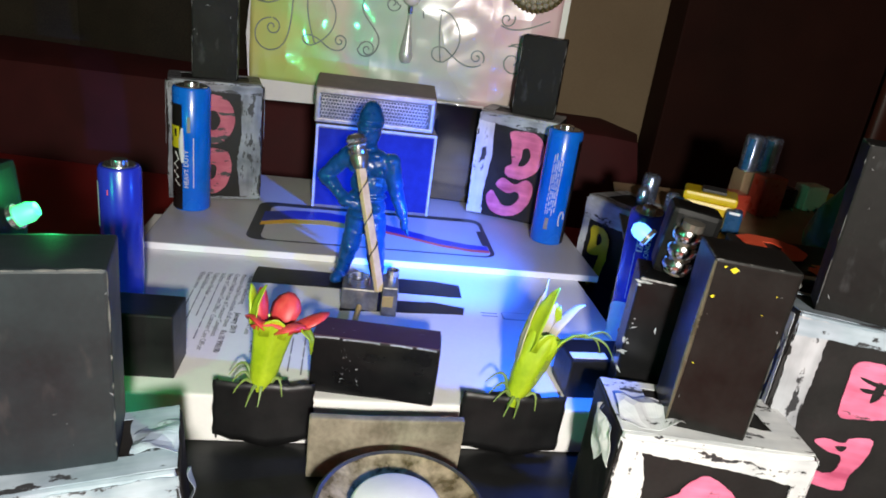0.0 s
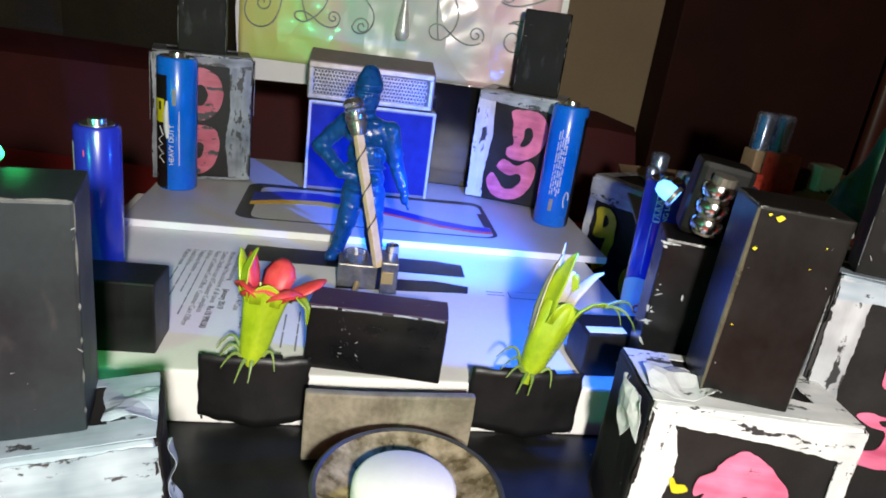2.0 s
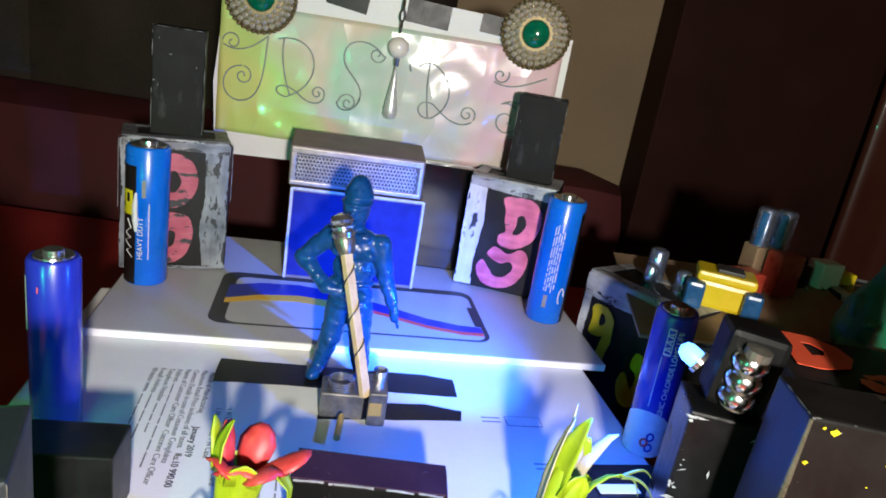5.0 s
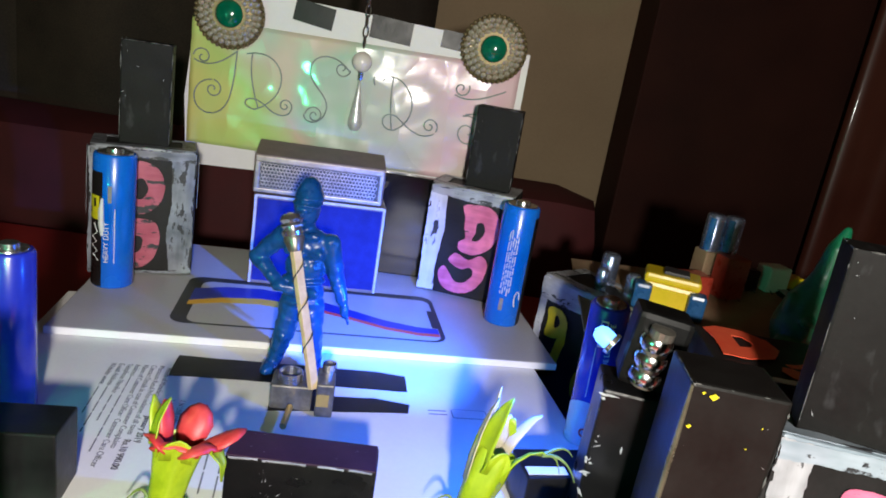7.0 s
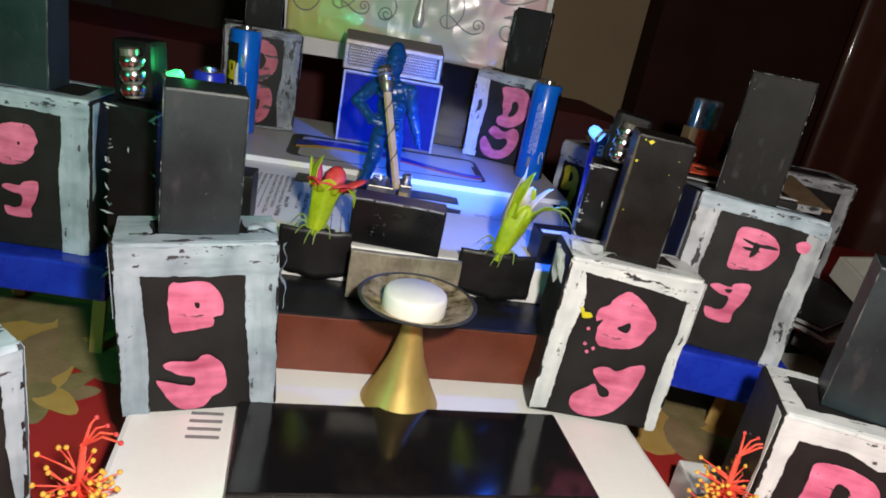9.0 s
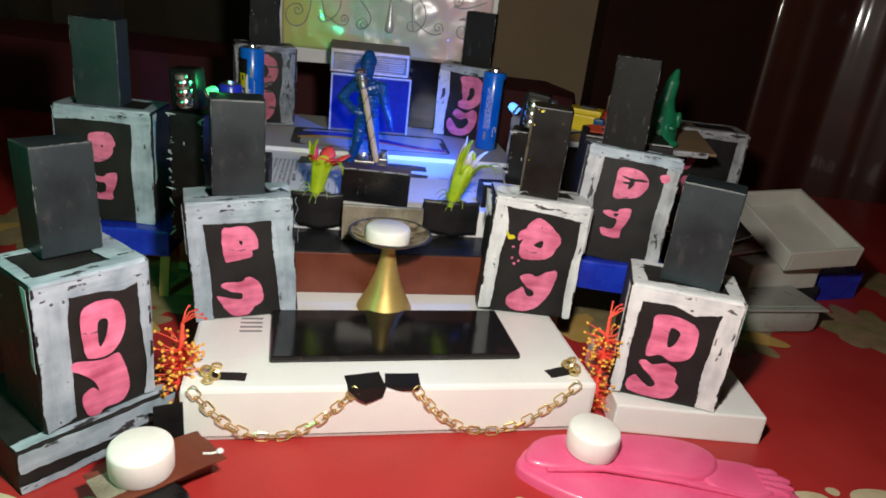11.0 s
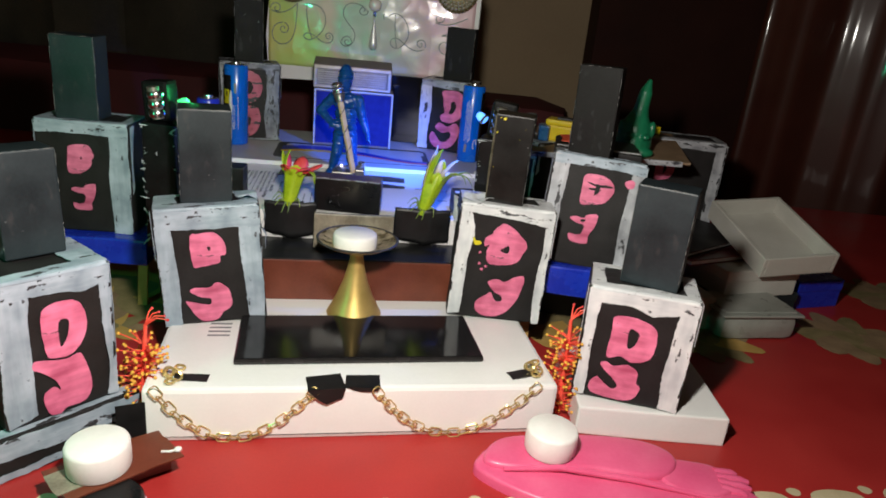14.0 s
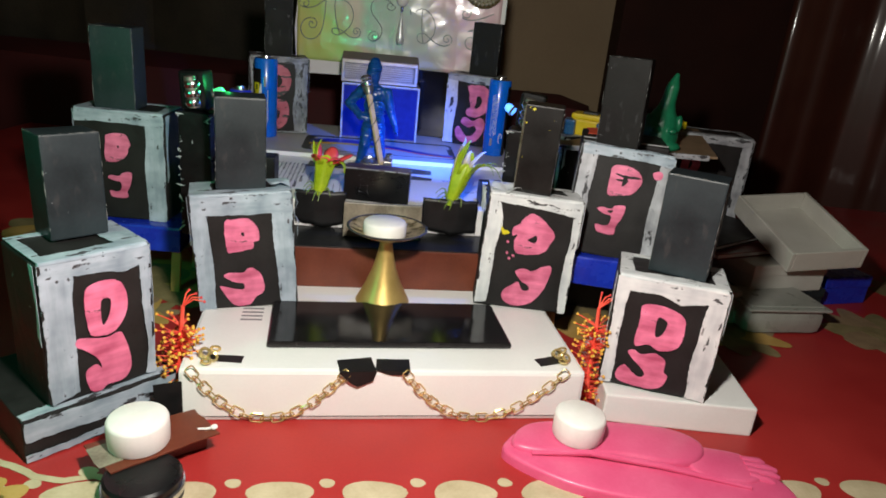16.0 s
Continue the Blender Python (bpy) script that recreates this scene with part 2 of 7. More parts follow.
WALLSHEET = material("dark_brown_wall_sheet", (0.024, 0.017, 0.011), (0.064, 0.046, 0.03), 9.0, 0.85, 0.3, blotch=0.3)
CURTAIN = material("maroon_brown_curtain", (0.055, 0.014, 0.009), (0.085, 0.024, 0.014), 8.0, 0.42, 0.05, coat=0.45, spec=0.3)
PHONEFRAME = material("dark_phone_frame", (0.02, 0.018, 0.018), (0.035, 0.03, 0.03), 1.0, 0.25, 0.0, metal=0.4)
PEARL = material("cream_pearl", (0.72, 0.66, 0.6), (0.8, 0.75, 0.7), 0.5, 0.18, 0.0, coat=0.8)
EMERALD = material("green_stone", (0.0, 0.09, 0.05), (0.0, 0.16, 0.08), 0.4, 0.08, 0.0, coat=0.8)
RHINE = material("rhinestone", (0.4, 0.35, 0.24), (0.86, 0.83, 0.73), 0.1, 0.12, 0.0, metal=0.5, coat=0.6)
SETTING = material("dark_brass_setting", (0.1, 0.08, 0.04), (0.26, 0.2, 0.1), 0.3, 0.45, 0.3, metal=0.6)
PAPER = material("white_paper", (0.74, 0.74, 0.73), (0.8, 0.8, 0.79), 2.0, 0.6, 0.1)
PEN = material("grey_green_pen", (0.14, 0.19, 0.17), (0.3, 0.34, 0.32), 0.5, 0.5, 0.0)
DISHRIM = material("brass_dish", (0.15, 0.115, 0.05), (0.62, 0.5, 0.28), 0.45, 0.3, 0.3, metal=0.45, blotch=0.3)
DARKMAROON = material("maroon_upholstery", (0.062, 0.006, 0.008), (0.095, 0.011, 0.013), 3.0, 0.7, 0.3)
WALLTAN = material("tan_plaster", (0.31, 0.225, 0.13), (0.42, 0.315, 0.19), 12, 0.75, 0.2)
CUPBOARD = material("dark_polished_wood", (0.024, 0.007, 0.005), (0.042, 0.013, 0.009), 6.0, 0.7, 0.1, spec=0.15)
WICKER = material("cream_cloth_print", (0.4, 0.32, 0.19), (0.55, 0.46, 0.3), 1.0, 0.8, 0.3)
CLOTHYELLOW = material("yellow_cloth_print", (0.4, 0.24, 0.05), (0.5, 0.32, 0.1), 1.0, 0.8, 0.3)
CHROME = material("chromed_ring", (0.62, 0.6, 0.58), (0.8, 0.79, 0.77), 0.2, 0.2, 0.03, metal=1.0, rough_var=0.08)
RING = material("bright_coil_ring", (0.6, 0.6, 0.58), (0.85, 0.85, 0.82), 0.15, 0.34, 0.2, metal=0.45)
LED_ON = glow("led_lens_blue", (0.1, 0.32, 1.0), 3.5)
LED_GREEN = glow("led_lens_green", (0.08, 1.0, 0.3), 1.3)


# ---- building helpers ----
def M(x, y, z, rz=0, rx=0, ry=0):
    return pose(x * CM, y * CM, z * CM, rx, ry, rz)


def part(name, bm, mat, parent=None, label="", m=None, smooth=False):
    """Links a bmesh, in centimetres, as one mesh object under parent."""
    bmesh.ops.scale(bm, vec=(CM, CM, CM), verts=bm.verts)
    if smooth:
        for f in bm.faces:
            f.smooth = True
    me = bpy.data.meshes.new(name)
    bm.to_mesh(me)
    bm.free()
    for one in (mat if isinstance(mat, (list, tuple)) else [mat]):
        me.materials.append(one)
    if smooth:
        me.set_sharp_from_angle(angle=radians(40))
    ob = new(name, me)
    if parent:
        ob.parent = parent
    if m:
        ob.matrix_local = m
    if label:
        ob["label"] = label
    return ob


def thing(name, m, label, category, group="", kind=""):
    ob = new(name)
    ob.empty_display_size = 0.01
    ob.matrix_world = m
    return tagged(ob, label, category, group, kind)


def box(sx, sy, sz, bevel=0.05, cuts=0, wobble=0.0, seed=0, front=False):
    """A box on z = 0, centred in x, centred in y (or with its front at y = 0)."""
    bm = bmesh.new()
    bmesh.ops.create_cube(bm, size=1)
    bmesh.ops.scale(bm, vec=(sx, sy, sz), verts=bm.verts)
    bmesh.ops.translate(bm, vec=(0, sy / 2 if front else 0, sz / 2), verts=bm.verts)
    if bevel:
        bmesh.ops.bevel(bm, geom=bm.edges[:], offset=bevel, segments=2, affect="EDGES", profile=0.6)
    if cuts:
        bmesh.ops.subdivide_edges(bm, edges=[e for e in bm.edges if e.calc_length() > 3 * bevel + 0.2], cuts=cuts, use_grid_fill=True)
    if wobble:
        for v in bm.verts:
            v.co += noise.noise_vector(v.co * 0.7 + Vector((seed, 2 * seed, 0))) * wobble
    return bm


def lathe(profile, seg=32):
    """A solid turned about z from (radius, height) pairs."""
    bm = bmesh.new()
    rings = []
    for r, z in profile:
        if r < 1e-4:
            rings.append([bm.verts.new((0, 0, z))])
        else:
            rings.append([bm.verts.new((r * math.cos(2 * math.pi * i / seg), r * math.sin(2 * math.pi * i / seg), z)) for i in range(seg)])
    for a, b in zip(rings, rings[1:]):
        for i in range(seg):
            j = (i + 1) % seg
            q = [a[i % len(a)], a[j % len(a)], b[j % len(b)], b[i % len(b)]]
            q = list(dict.fromkeys(q))
            if len(q) > 2:
                bm.faces.new(q)
    bmesh.ops.recalc_face_normals(bm, faces=bm.faces)
    return bm


def tube(points, radii, seg=8, closed=False):
    """A round tube through points (cm); radii one for all or one a point."""
    bm = bmesh.new()
    pts = [Vector(p) for p in points]
    n = len(pts)
    rad = radii if isinstance(radii, (list, tuple)) else [radii] * n
    rings, up = [], Vector((0.31, 0.17, 0.93))
    for i, p in enumerate(pts):
        a = pts[i - 1] if (i or closed) else p
        b = pts[(i + 1) % n] if (i < n - 1 or closed) else p
        d = (b - a).normalized()
        u = (up - d * up.dot(d)).normalized()
        up = u
        w = d.cross(u)
        rings.append([bm.verts.new(p + (u * math.cos(2 * math.pi * k / seg) + w * math.sin(2 * math.pi * k / seg)) * rad[i]) for k in range(seg)])
    for i in range(n if closed else n - 1):
        a, b = rings[i], rings[(i + 1) % n]
        for k in range(seg):
            bm.faces.new((a[k], a[(k + 1) % seg], b[(k + 1) % seg], b[k]))
    if not closed:
        bm.faces.new(rings[0][::-1])
        bm.faces.new(rings[-1])
    bmesh.ops.recalc_face_normals(bm, faces=bm.faces)
    return bm


def ball(r, squash=(1, 1, 1), at=(0, 0, 0), u=16, v=10):
    bm = bmesh.new()
    bmesh.ops.create_uvsphere(bm, u_segments=u, v_segments=v, radius=r)
    bmesh.ops.scale(bm, vec=squash, verts=bm.verts)
    bmesh.ops.translate(bm, vec=at, verts=bm.verts)
    return bm


def join(bms):
    """One bmesh out of several."""
    out = bmesh.new()
    for b in bms:
        me = bpy.data.meshes.new("tmp")
        b.to_mesh(me)
        b.free()
        out.from_mesh(me)
        bpy.data.meshes.remove(me)
    return out


def sheet(outline, thick=0.02, lift=0.0, hole=None):
    """A thin slab in the xz plane facing -y, from an outline [(x, z), ...]; its back at y = -lift."""
    bm = bmesh.new()
    rings = [outline] + ([hole] if hole else [])
    edges = []
    for ring in rings:
        vs = [bm.verts.new((x, -lift, z)) for x, z in ring]
        edges += [bm.edges.new((vs[i], vs[(i + 1) % len(vs)])) for i in range(len(vs))]
    bmesh.ops.triangle_fill(bm, edges=edges, use_beauty=True)
    got = bmesh.ops.extrude_face_region(bm, geom=bm.faces[:])
    bmesh.ops.translate(bm, vec=(0, -thick, 0), verts=[g for g in got["geom"] if isinstance(g, bmesh.types.BMVert)])
    bmesh.ops.recalc_face_normals(bm, faces=bm.faces)
    return bm


def smooth_outline(points, n=6):
    """A rounded closed line through points."""
    out, k = [], len(points)
    for i in range(k):
        p0, p1, p2, p3 = (Vector(points[(i + q) % k]) for q in (-1, 0, 1, 2))
        for j in range(n):
            u = j / n
            out.append(tuple(0.5 * ((2 * p1) + (p2 - p0) * u + (2 * p0 - 5 * p1 + 4 * p2 - p3) * u * u + (3 * p1 - p0 - 3 * p2 + p3) * u ** 3)))
    return out


def flat(bm):
    """Turns a sheet that faces -y so that it lies facing up."""
    bmesh.ops.rotate(bm, cent=(0, 0, 0), matrix=Matrix.Rotation(radians(-90), 3, "X"), verts=bm.verts)
    return bm


def ragged(points, amount=0.06, step=0.12, seed=0):
    """The closed outline through points with the uneven edge of a brush."""
    rnd = random.Random(seed)
    out, amount = [], amount * 0.55
    n = len(points)
    for i in range(n):
        a, b = Vector(points[i]), Vector(points[(i + 1) % n])
        k = max(1, int((b - a).length / step))
        for j in range(k):
            p = a.lerp(b, j / k)
            s = noise.noise(Vector((p.x * 0.9, p.y * 0.9, seed * 1.7))) * amount * 1.5 + noise.noise(Vector((p.x * 6, p.y * 6, seed))) * amount * 0.7
            out.append((p.x + s + rnd.uniform(-1, 1) * amount * 0.22, p.y + noise.noise(Vector((p.y * 0.8, p.x * 1.0, seed * 3.1 + 9))) * amount * 1.5 + noise.noise(Vector((p.y * 6, p.x * 6, seed + 5))) * amount * 0.7 + rnd.uniform(-1, 1) * amount * 0.22))
    return out


def stroke(points, widths, seed=0, amount=0.04):
    """The outline of a brush stroke along points with those half widths."""
    pts = [Vector(p) for p in points]
    left, right = [], []
    for i, p in enumerate(pts):
        d = (pts[min(i + 1, len(pts) - 1)] - pts[max(i - 1, 0)]).normalized()
        nrm = Vector((-d.y, d.x))
        w = widths[i] if isinstance(widths, (list, tuple)) else widths
        left.append(tuple(p + nrm * w))
        right.append(tuple(p - nrm * w))
    return ragged(left + right[::-1], amount, 0.1, seed)


def words(text, size, mat, parent, m, name="writing"):
    """Writing in the built-in font, as a mesh; it stands in the local xy plane."""
    cu = bpy.data.curves.new("tmp", "FONT")
    cu.body, cu.size, cu.extrude = text, size * CM, 0.004 * CM
    tmp = bpy.data.objects.new("tmp", cu)
    me = bpy.data.meshes.new_from_object(tmp)
    bpy.data.objects.remove(tmp)
    bpy.data.curves.remove(cu)
    me.name = name
    me.materials.append(mat)
    ob = new(name, me)
    ob.parent = parent
    ob.matrix_local = m
    return ob


def flecks(face, n, seed, spread=0.05, edge=0.6):
    """Tiny scuffs and paint specks on a flat face given by its corner, two sides and outward way; most lie along its edges."""
    rnd = random.Random(seed)
    o, u, v, w = (Vector(q) for q in face)
    bm = bmesh.new()
    for _ in range(n):
        a, b = rnd.random(), rnd.random() ** 0.7
        if rnd.random() < edge:
            a = min(1, abs(rnd.gauss(0, 0.07))) if rnd.random() < 0.7 else 1 - min(1, abs(rnd.gauss(0, 0.05)))
        p = o + u * a + v * b + w * 0.055
        a, s = rnd.uniform(0, 6.28), spread * rnd.uniform(0.3, 1.0) ** 2
        ln = s * rnd.choice((1, 1, 2.5, 4))
        d = u.normalized() * math.cos(a) + v.normalized() * math.sin(a)
        e = w.cross(d)
        bm.faces.new([bm.verts.new(q) for q in (p - d * ln - e * s * 0.4, p + d * ln * 0.4 - e * s * 0.6, p + d * ln, p + e * s * 0.6)])
    return bm


PRINTDIM = material("faded_cloth_print", (0.2, 0.13, 0.07), (0.32, 0.22, 0.12), 1.0, 0.8, 0.3)


# ---- the room and the table ----
def structure(name, bm, mat, label, category, m=None):
    return tagged(part(name, bm, mat, None, "", m), label, category, "", "structure")


structure("wall_back", box(240, 4, 200, 0), WALLTAN, "tan plaster wall in shade", "wall", M(0, 61, -75))
structure("wall_left", box(4, 220, 200, 0), WALLTAN, "tan plaster side wall", "wall", M(-122, -12, -75))
structure("wall_right", box(4, 220, 200, 0), WALLTAN, "tan plaster side wall", "wall", M(122, -12, -75))
structure("wall_front", box(240, 4, 200, 0), WALLTAN, "tan plaster wall behind the table", "wall", M(0, -124, -75))
structure("ceiling", box(248, 226, 4, 0), WALLTAN, "plain plaster ceiling", "ceiling", M(0, -13, 125))
structure("floor", box(248, 226, 4, 0), REDBOARD, "plain dark floor", "floor", M(0, -13, -79))


def cupboard():
    """The tall polished cupboard or door beside the table."""
    o = thing("cupboard", M(69.5, 58.8, -74.9, 0), "tall dark red-brown polished wooden cupboard", "cupboard")
    part("body", box(98, 5, 190, 0.15), CUPBOARD, o, "", M(0, -2.6, 0))
    part("cornice", box(99, 5.3, 4, 1.0), CUPBOARD, o, "", M(0, -2.8, 190))
    return o


cupboard()


def side_curtain():
    """A glossy red-brown curtain that closes the view beside the table: it hangs in soft upright folds round a corner."""
    bm = bmesh.new()
    n, rows = 200, 6
    a, b, c = Vector((36.5, 52)), Vector((56, 47)), Vector((74, -26))
    first, second = (b - a).length, (c - b).length
    line = []
    for i in range(n + 1):
        s = (first + second) * i / n
        turn = min(1, max(0, (s - first + 4) / 8))
        p = a.lerp(b, s / first) if s < first else b.lerp(c, (s - first) / second)
        out = Vector((-0.22, -0.97)).lerp(Vector((-0.97, -0.26)), turn).normalized()
        d = 0.8 * math.sin(s * 0.5 + 0.6) + 0.22 * math.sin(s * 1.35 + 1) + 0.05 * math.sin(s * 3.1)
        line.append(p + out * d)
    grid = [[bm.verts.new((p.x, p.y, -74 + 185 * j / rows)) for p in line] for j in range(rows + 1)]
    for q, r in zip(grid, grid[1:]):
        for i in range(n):
            bm.faces.new((q[i], q[i + 1], r[i + 1], r[i]))
    ob = part("curtain", bm, CURTAIN, None, "", None, True)
    mod = ob.modifiers.new("thickness", "SOLIDIFY")
    mod.thickness = 0.3 * CM
    return tagged(ob, "dark maroon-brown glossy curtain hanging in folds", "curtain")


side_curtain()


def wall_sheet():
    """An added dark mottled sheet that darkens the left wall behind the sofa."""
    bm = bmesh.new()
    n, grid = 60, []
    for z in (-30, 0, 20, 45, 80):
        grid.append([bm.verts.new((-100 + 103.6 * i / n, 57.9 - 0.7 * math.sin(i * 0.9) - 0.3 * math.sin(i * 2.3), z)) for i in range(n + 1)])
    for a, q in zip(grid, grid[1:]):
        for i in range(n):
            bm.faces.new((a[i], a[i + 1], q[i + 1], q[i]))
    ob = part("wall_sheet", bm, WALLSHEET, None, "", None, True)
    mod = ob.modifiers.new("thickness", "SOLIDIFY")
    mod.thickness = 0.3 * CM
    return tagged(ob, "added dark mottled brown sheet that darkens the left wall", "curtain")


wall_sheet()


def sofa():
    """The maroon sofa back behind the table."""
    o = thing("sofa", M(-20.5, 47.5, -74.9), "dark maroon upholstered sofa standing behind the table", "sofa")
    part("backrest", box(79, 8, 79, 3.9, 2, 0.4, 3, True), DARKMAROON, o, "", M(0, 0, 3), True)
    part("seat", box(76, 6, 40, 2.5, 2, 0.4, 4), DARKMAROON, o, "", M(0, -2.4, 3))
    for sx in (-35, 35):
        part("armrest", box(8, 11, 56, 3.5, 2, 0.5, 5), DARKMAROON, o, "rounded armrest", M(sx, 0.5, 3))
        for sy in (-3, 5):
            part("leg", lathe([(0, 0), (2, 0), (2.4, 3.5), (0, 3.5)], 12), CUPBOARD, o, "", M(sx, sy, 0))
    return o


sofa()

CLOTH = material("red_tablecloth", (0.32, 0.016, 0.016), (0.42, 0.03, 0.026), 4.0, 0.5, 0.25, fine=0.1)
CLOTHOLIVE = material("olive_cloth_print", (0.16, 0.13, 0.05), (0.27, 0.21, 0.1), 0.8, 0.8, 0.3)
table = thing("table", M(8, 10, -75), "low table covered by a red printed cloth", "table")
part("tabletop", box(88, 66, 3, 0.3), WOOD, table, "", M(0, 0, 71.7))
for sx in (-40, 40):
    for sy in (-29, 29):
        part("leg", box(4, 4, 71.7, 0.3), WOOD, table, "", M(sx, sy, 0))
cloth = thing("tablecloth", M(0, 0, 0), "red plastic tablecloth printed with cream scallops and yellow flowers", "tablecloth")
bm = box(90, 68, 0.28, 0.08)
bmesh.ops.translate(bm, vec=(8, 10, -0.28), verts=bm.verts)
part("cloth", bm, CLOTH, cloth)


def print_on_cloth(points, mat, lift, name="printed_motif"):
    part(name, flat(sheet(points, 0.006, 0)), mat, cloth, "", M(0, 0, lift))


def blob(cx, cy, rx, ry, turn=0, n=22, seed=0, amount=0.05):
    c, s = math.cos(radians(turn)), math.sin(radians(turn))
    pts = []
    for i in range(n):
        a = 2 * math.pi * i / n
        k = 1 + amount * math.sin(3 * a + seed)
        x, y = rx * k * math.cos(a), ry * k * math.sin(a)
        pts.append((cx + c * x - s * y, cy + s * x + c * y))
    return pts


# scalloped border along the front of the cloth
def along_border(u, v):
    """A point u along the border and v in front of it."""
    c, k = math.cos(radians(9.7)), math.sin(radians(9.7))
    return 0.8 + c * u + k * v, -3.2 + k * u - c * v


for i in range(-3, 12):
    x, y = along_border(2.95 * i, 0.62)
    print_on_cloth(blob(x, y, 1.05, 0.6, 9.7, 20, i, 0.06), WICKER, 0.012)
    x, y = along_border(2.95 * i + 1.45, 0.12)
    print_on_cloth(blob(x, y, 0.26, 0.22, 0, 12, i), WICKER, 0.012)
    x, y = along_border(2.95 * i + 1.45, 1.55)
    print_on_cloth(blob(x, y, 1.5, 0.22, 9.7, 20, i, 0.06), WICKER, 0.016)
print_on_cloth(stroke([(-11, -3.4), (-9, -3.6), (-7.5, -3.9), (-6.6, -4.25), (-5.7, -4.3), (-4.9, -3.95), (-3.9, -4.1)], 0.13, 3), WICKER, 0.02)
print_on_cloth(blob(-5.2, -3.75, 0.3, 0.22, 10, 14, 2), WICKER, 0.02)
for cx, cy in ((-6.9, -5.1), (-7.7, -4.9), (-7.3, -5.6)):
    print_on_cloth(blob(cx, cy, 0.55, 0.4, 30), CLOTHYELLOW, 0.022)
# large leafy prints at the sides
for fx, fy, k in ((29.5, 14.0, 1.0), (-9.3, 11.6, 1.35), (-13.5, 14.5, 1.4), (14.2, 12.6, 1.35), (18.6, 15.2, 1.5), (20.8, 12.2, 0.9), (-8.6, 7.2, 0.55), (36, 21, 1.0), (-18, 17, 1.1)):
    for i in range(9):
        a = 360 * i / 9 + 20 * k
        print_on_cloth(blob(fx + 1.5 * k * math.cos(radians(a)), fy + 1.5 * k * math.sin(radians(a)), 1.6 * k, 0.85 * k, a, 18, i, 0.12), (PRINTDIM, CLOTHOLIVE, CLOTHYELLOW if fx < 25 else PRINTDIM)[i % 3], 0.012 + 0.003 * i)
    print_on_cloth(blob(fx, fy, 0.8 * k, 0.8 * k), CLOTHOLIVE, 0.046)


# ---- boxes that carry the stage ----
def board_box(name, m, w, d, h, mat, label, category="box", bevel=0.1, lid=0.0):
    """A cardboard box with its front edge on y = 0; lid: height of a lid whose lip shows as a fine step."""
    o = thing(name, m, label, category)
    if lid:
        part("base", box(w - 0.12, d - 0.12, h - lid, bevel, 0, 0, 0, True), mat, o, "", M(0, 0.06, 0))
        part("lid", box(w, d, lid, bevel, 0, 0, 0, True), mat, o, "", M(0, 0, h - lid))
    else:
        part("body", box(w, d, h, bevel, 0, 0, 0, True), mat, o)
    return o


front_box = board_box("phone_box", M(3.78, 0.78, 0.0, 11.2), 15.0, 8.6, 2.1, BOXWHITE, "white cardboard phone box lying flat on the red cloth", bevel=0.16)
part("shadow_gap", box(15.02, 0.02, 0.05, 0), INK, front_box, "dark seam under the lid", M(0, 0.01, 0.16))
red_box = board_box("red_brown_box", M(2.45, 8.15, 2.1, 10.7), 15.4, 11.5, 1.95, REDBOARD, "red-brown wooden box under the white stage boxes", bevel=0.05)
part("black_top", box(15.44, 11.54, 0.07, 0.02, 0, 0, 0, True), TAPE, red_box, "black taped top", M(0, -0.02, 1.95))
lower_box = board_box("stage_box", M(1.4, 10.5, 4.13, 8.0), 16.6, 12.4, 1.36, BOXWHITE, "white printed phone box forming the lower stage", bevel=0.07)
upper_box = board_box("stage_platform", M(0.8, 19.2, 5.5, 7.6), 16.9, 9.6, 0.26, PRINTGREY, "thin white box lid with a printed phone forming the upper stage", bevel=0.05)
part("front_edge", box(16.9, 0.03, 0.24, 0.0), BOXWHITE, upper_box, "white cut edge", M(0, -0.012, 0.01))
rear_box = board_box("support_box", M(1.0, 20.6, 0.0, 8.0), 15.5, 9.0, 5.46, CARD, "plain black box under the rear of the stage", bevel=0.1)


# ---- hand-painted paper speakers ----
def letter_d(kind, w, h):
    """Outline and hole of a brushed letter D, by hand-drawn kind."""
    if kind == "ring":
        out = [(-0.9, -1), (-0.2, -1.05), (0.6, -0.75), (1.0, -0.1), (0.85, 0.55), (0.3, 0.98), (-0.5, 1.0), (-0.95, 0.7), (-0.8, 0)]
        hole = [(-0.2, -0.3), (0.15, -0.2), (0.3, 0.1), (0.1, 0.45), (-0.2, 0.45)]
    elif kind == "fat":
        out = [(-0.95, -1), (0.1, -0.95), (0.75, -0.45), (0.8, -0.1), (1.0, 0.2), (0.7, 0.85), (0.1, 1.0), (-0.8, 0.85), (-0.95, 0.3)]
        hole = [(-0.02, -0.06), (0.1, -0.02), (0.08, 0.12), (-0.04, 0.1)]
    else:
        out = [(-0.95, -1), (-0.3, -1), (0.55, -0.75), (1.0, 0.0), (0.8, 0.6), (0.2, 1.0), (-0.85, 0.9), (-1, 0.2)]
        hole = [(-0.18, -0.35), (0.08, -0.15), (0.12, 0.25), (-0.12, 0.4)]
    return [(x * w, z * h) for x, z in out], [(x * w, z * h) for x, z in hole]


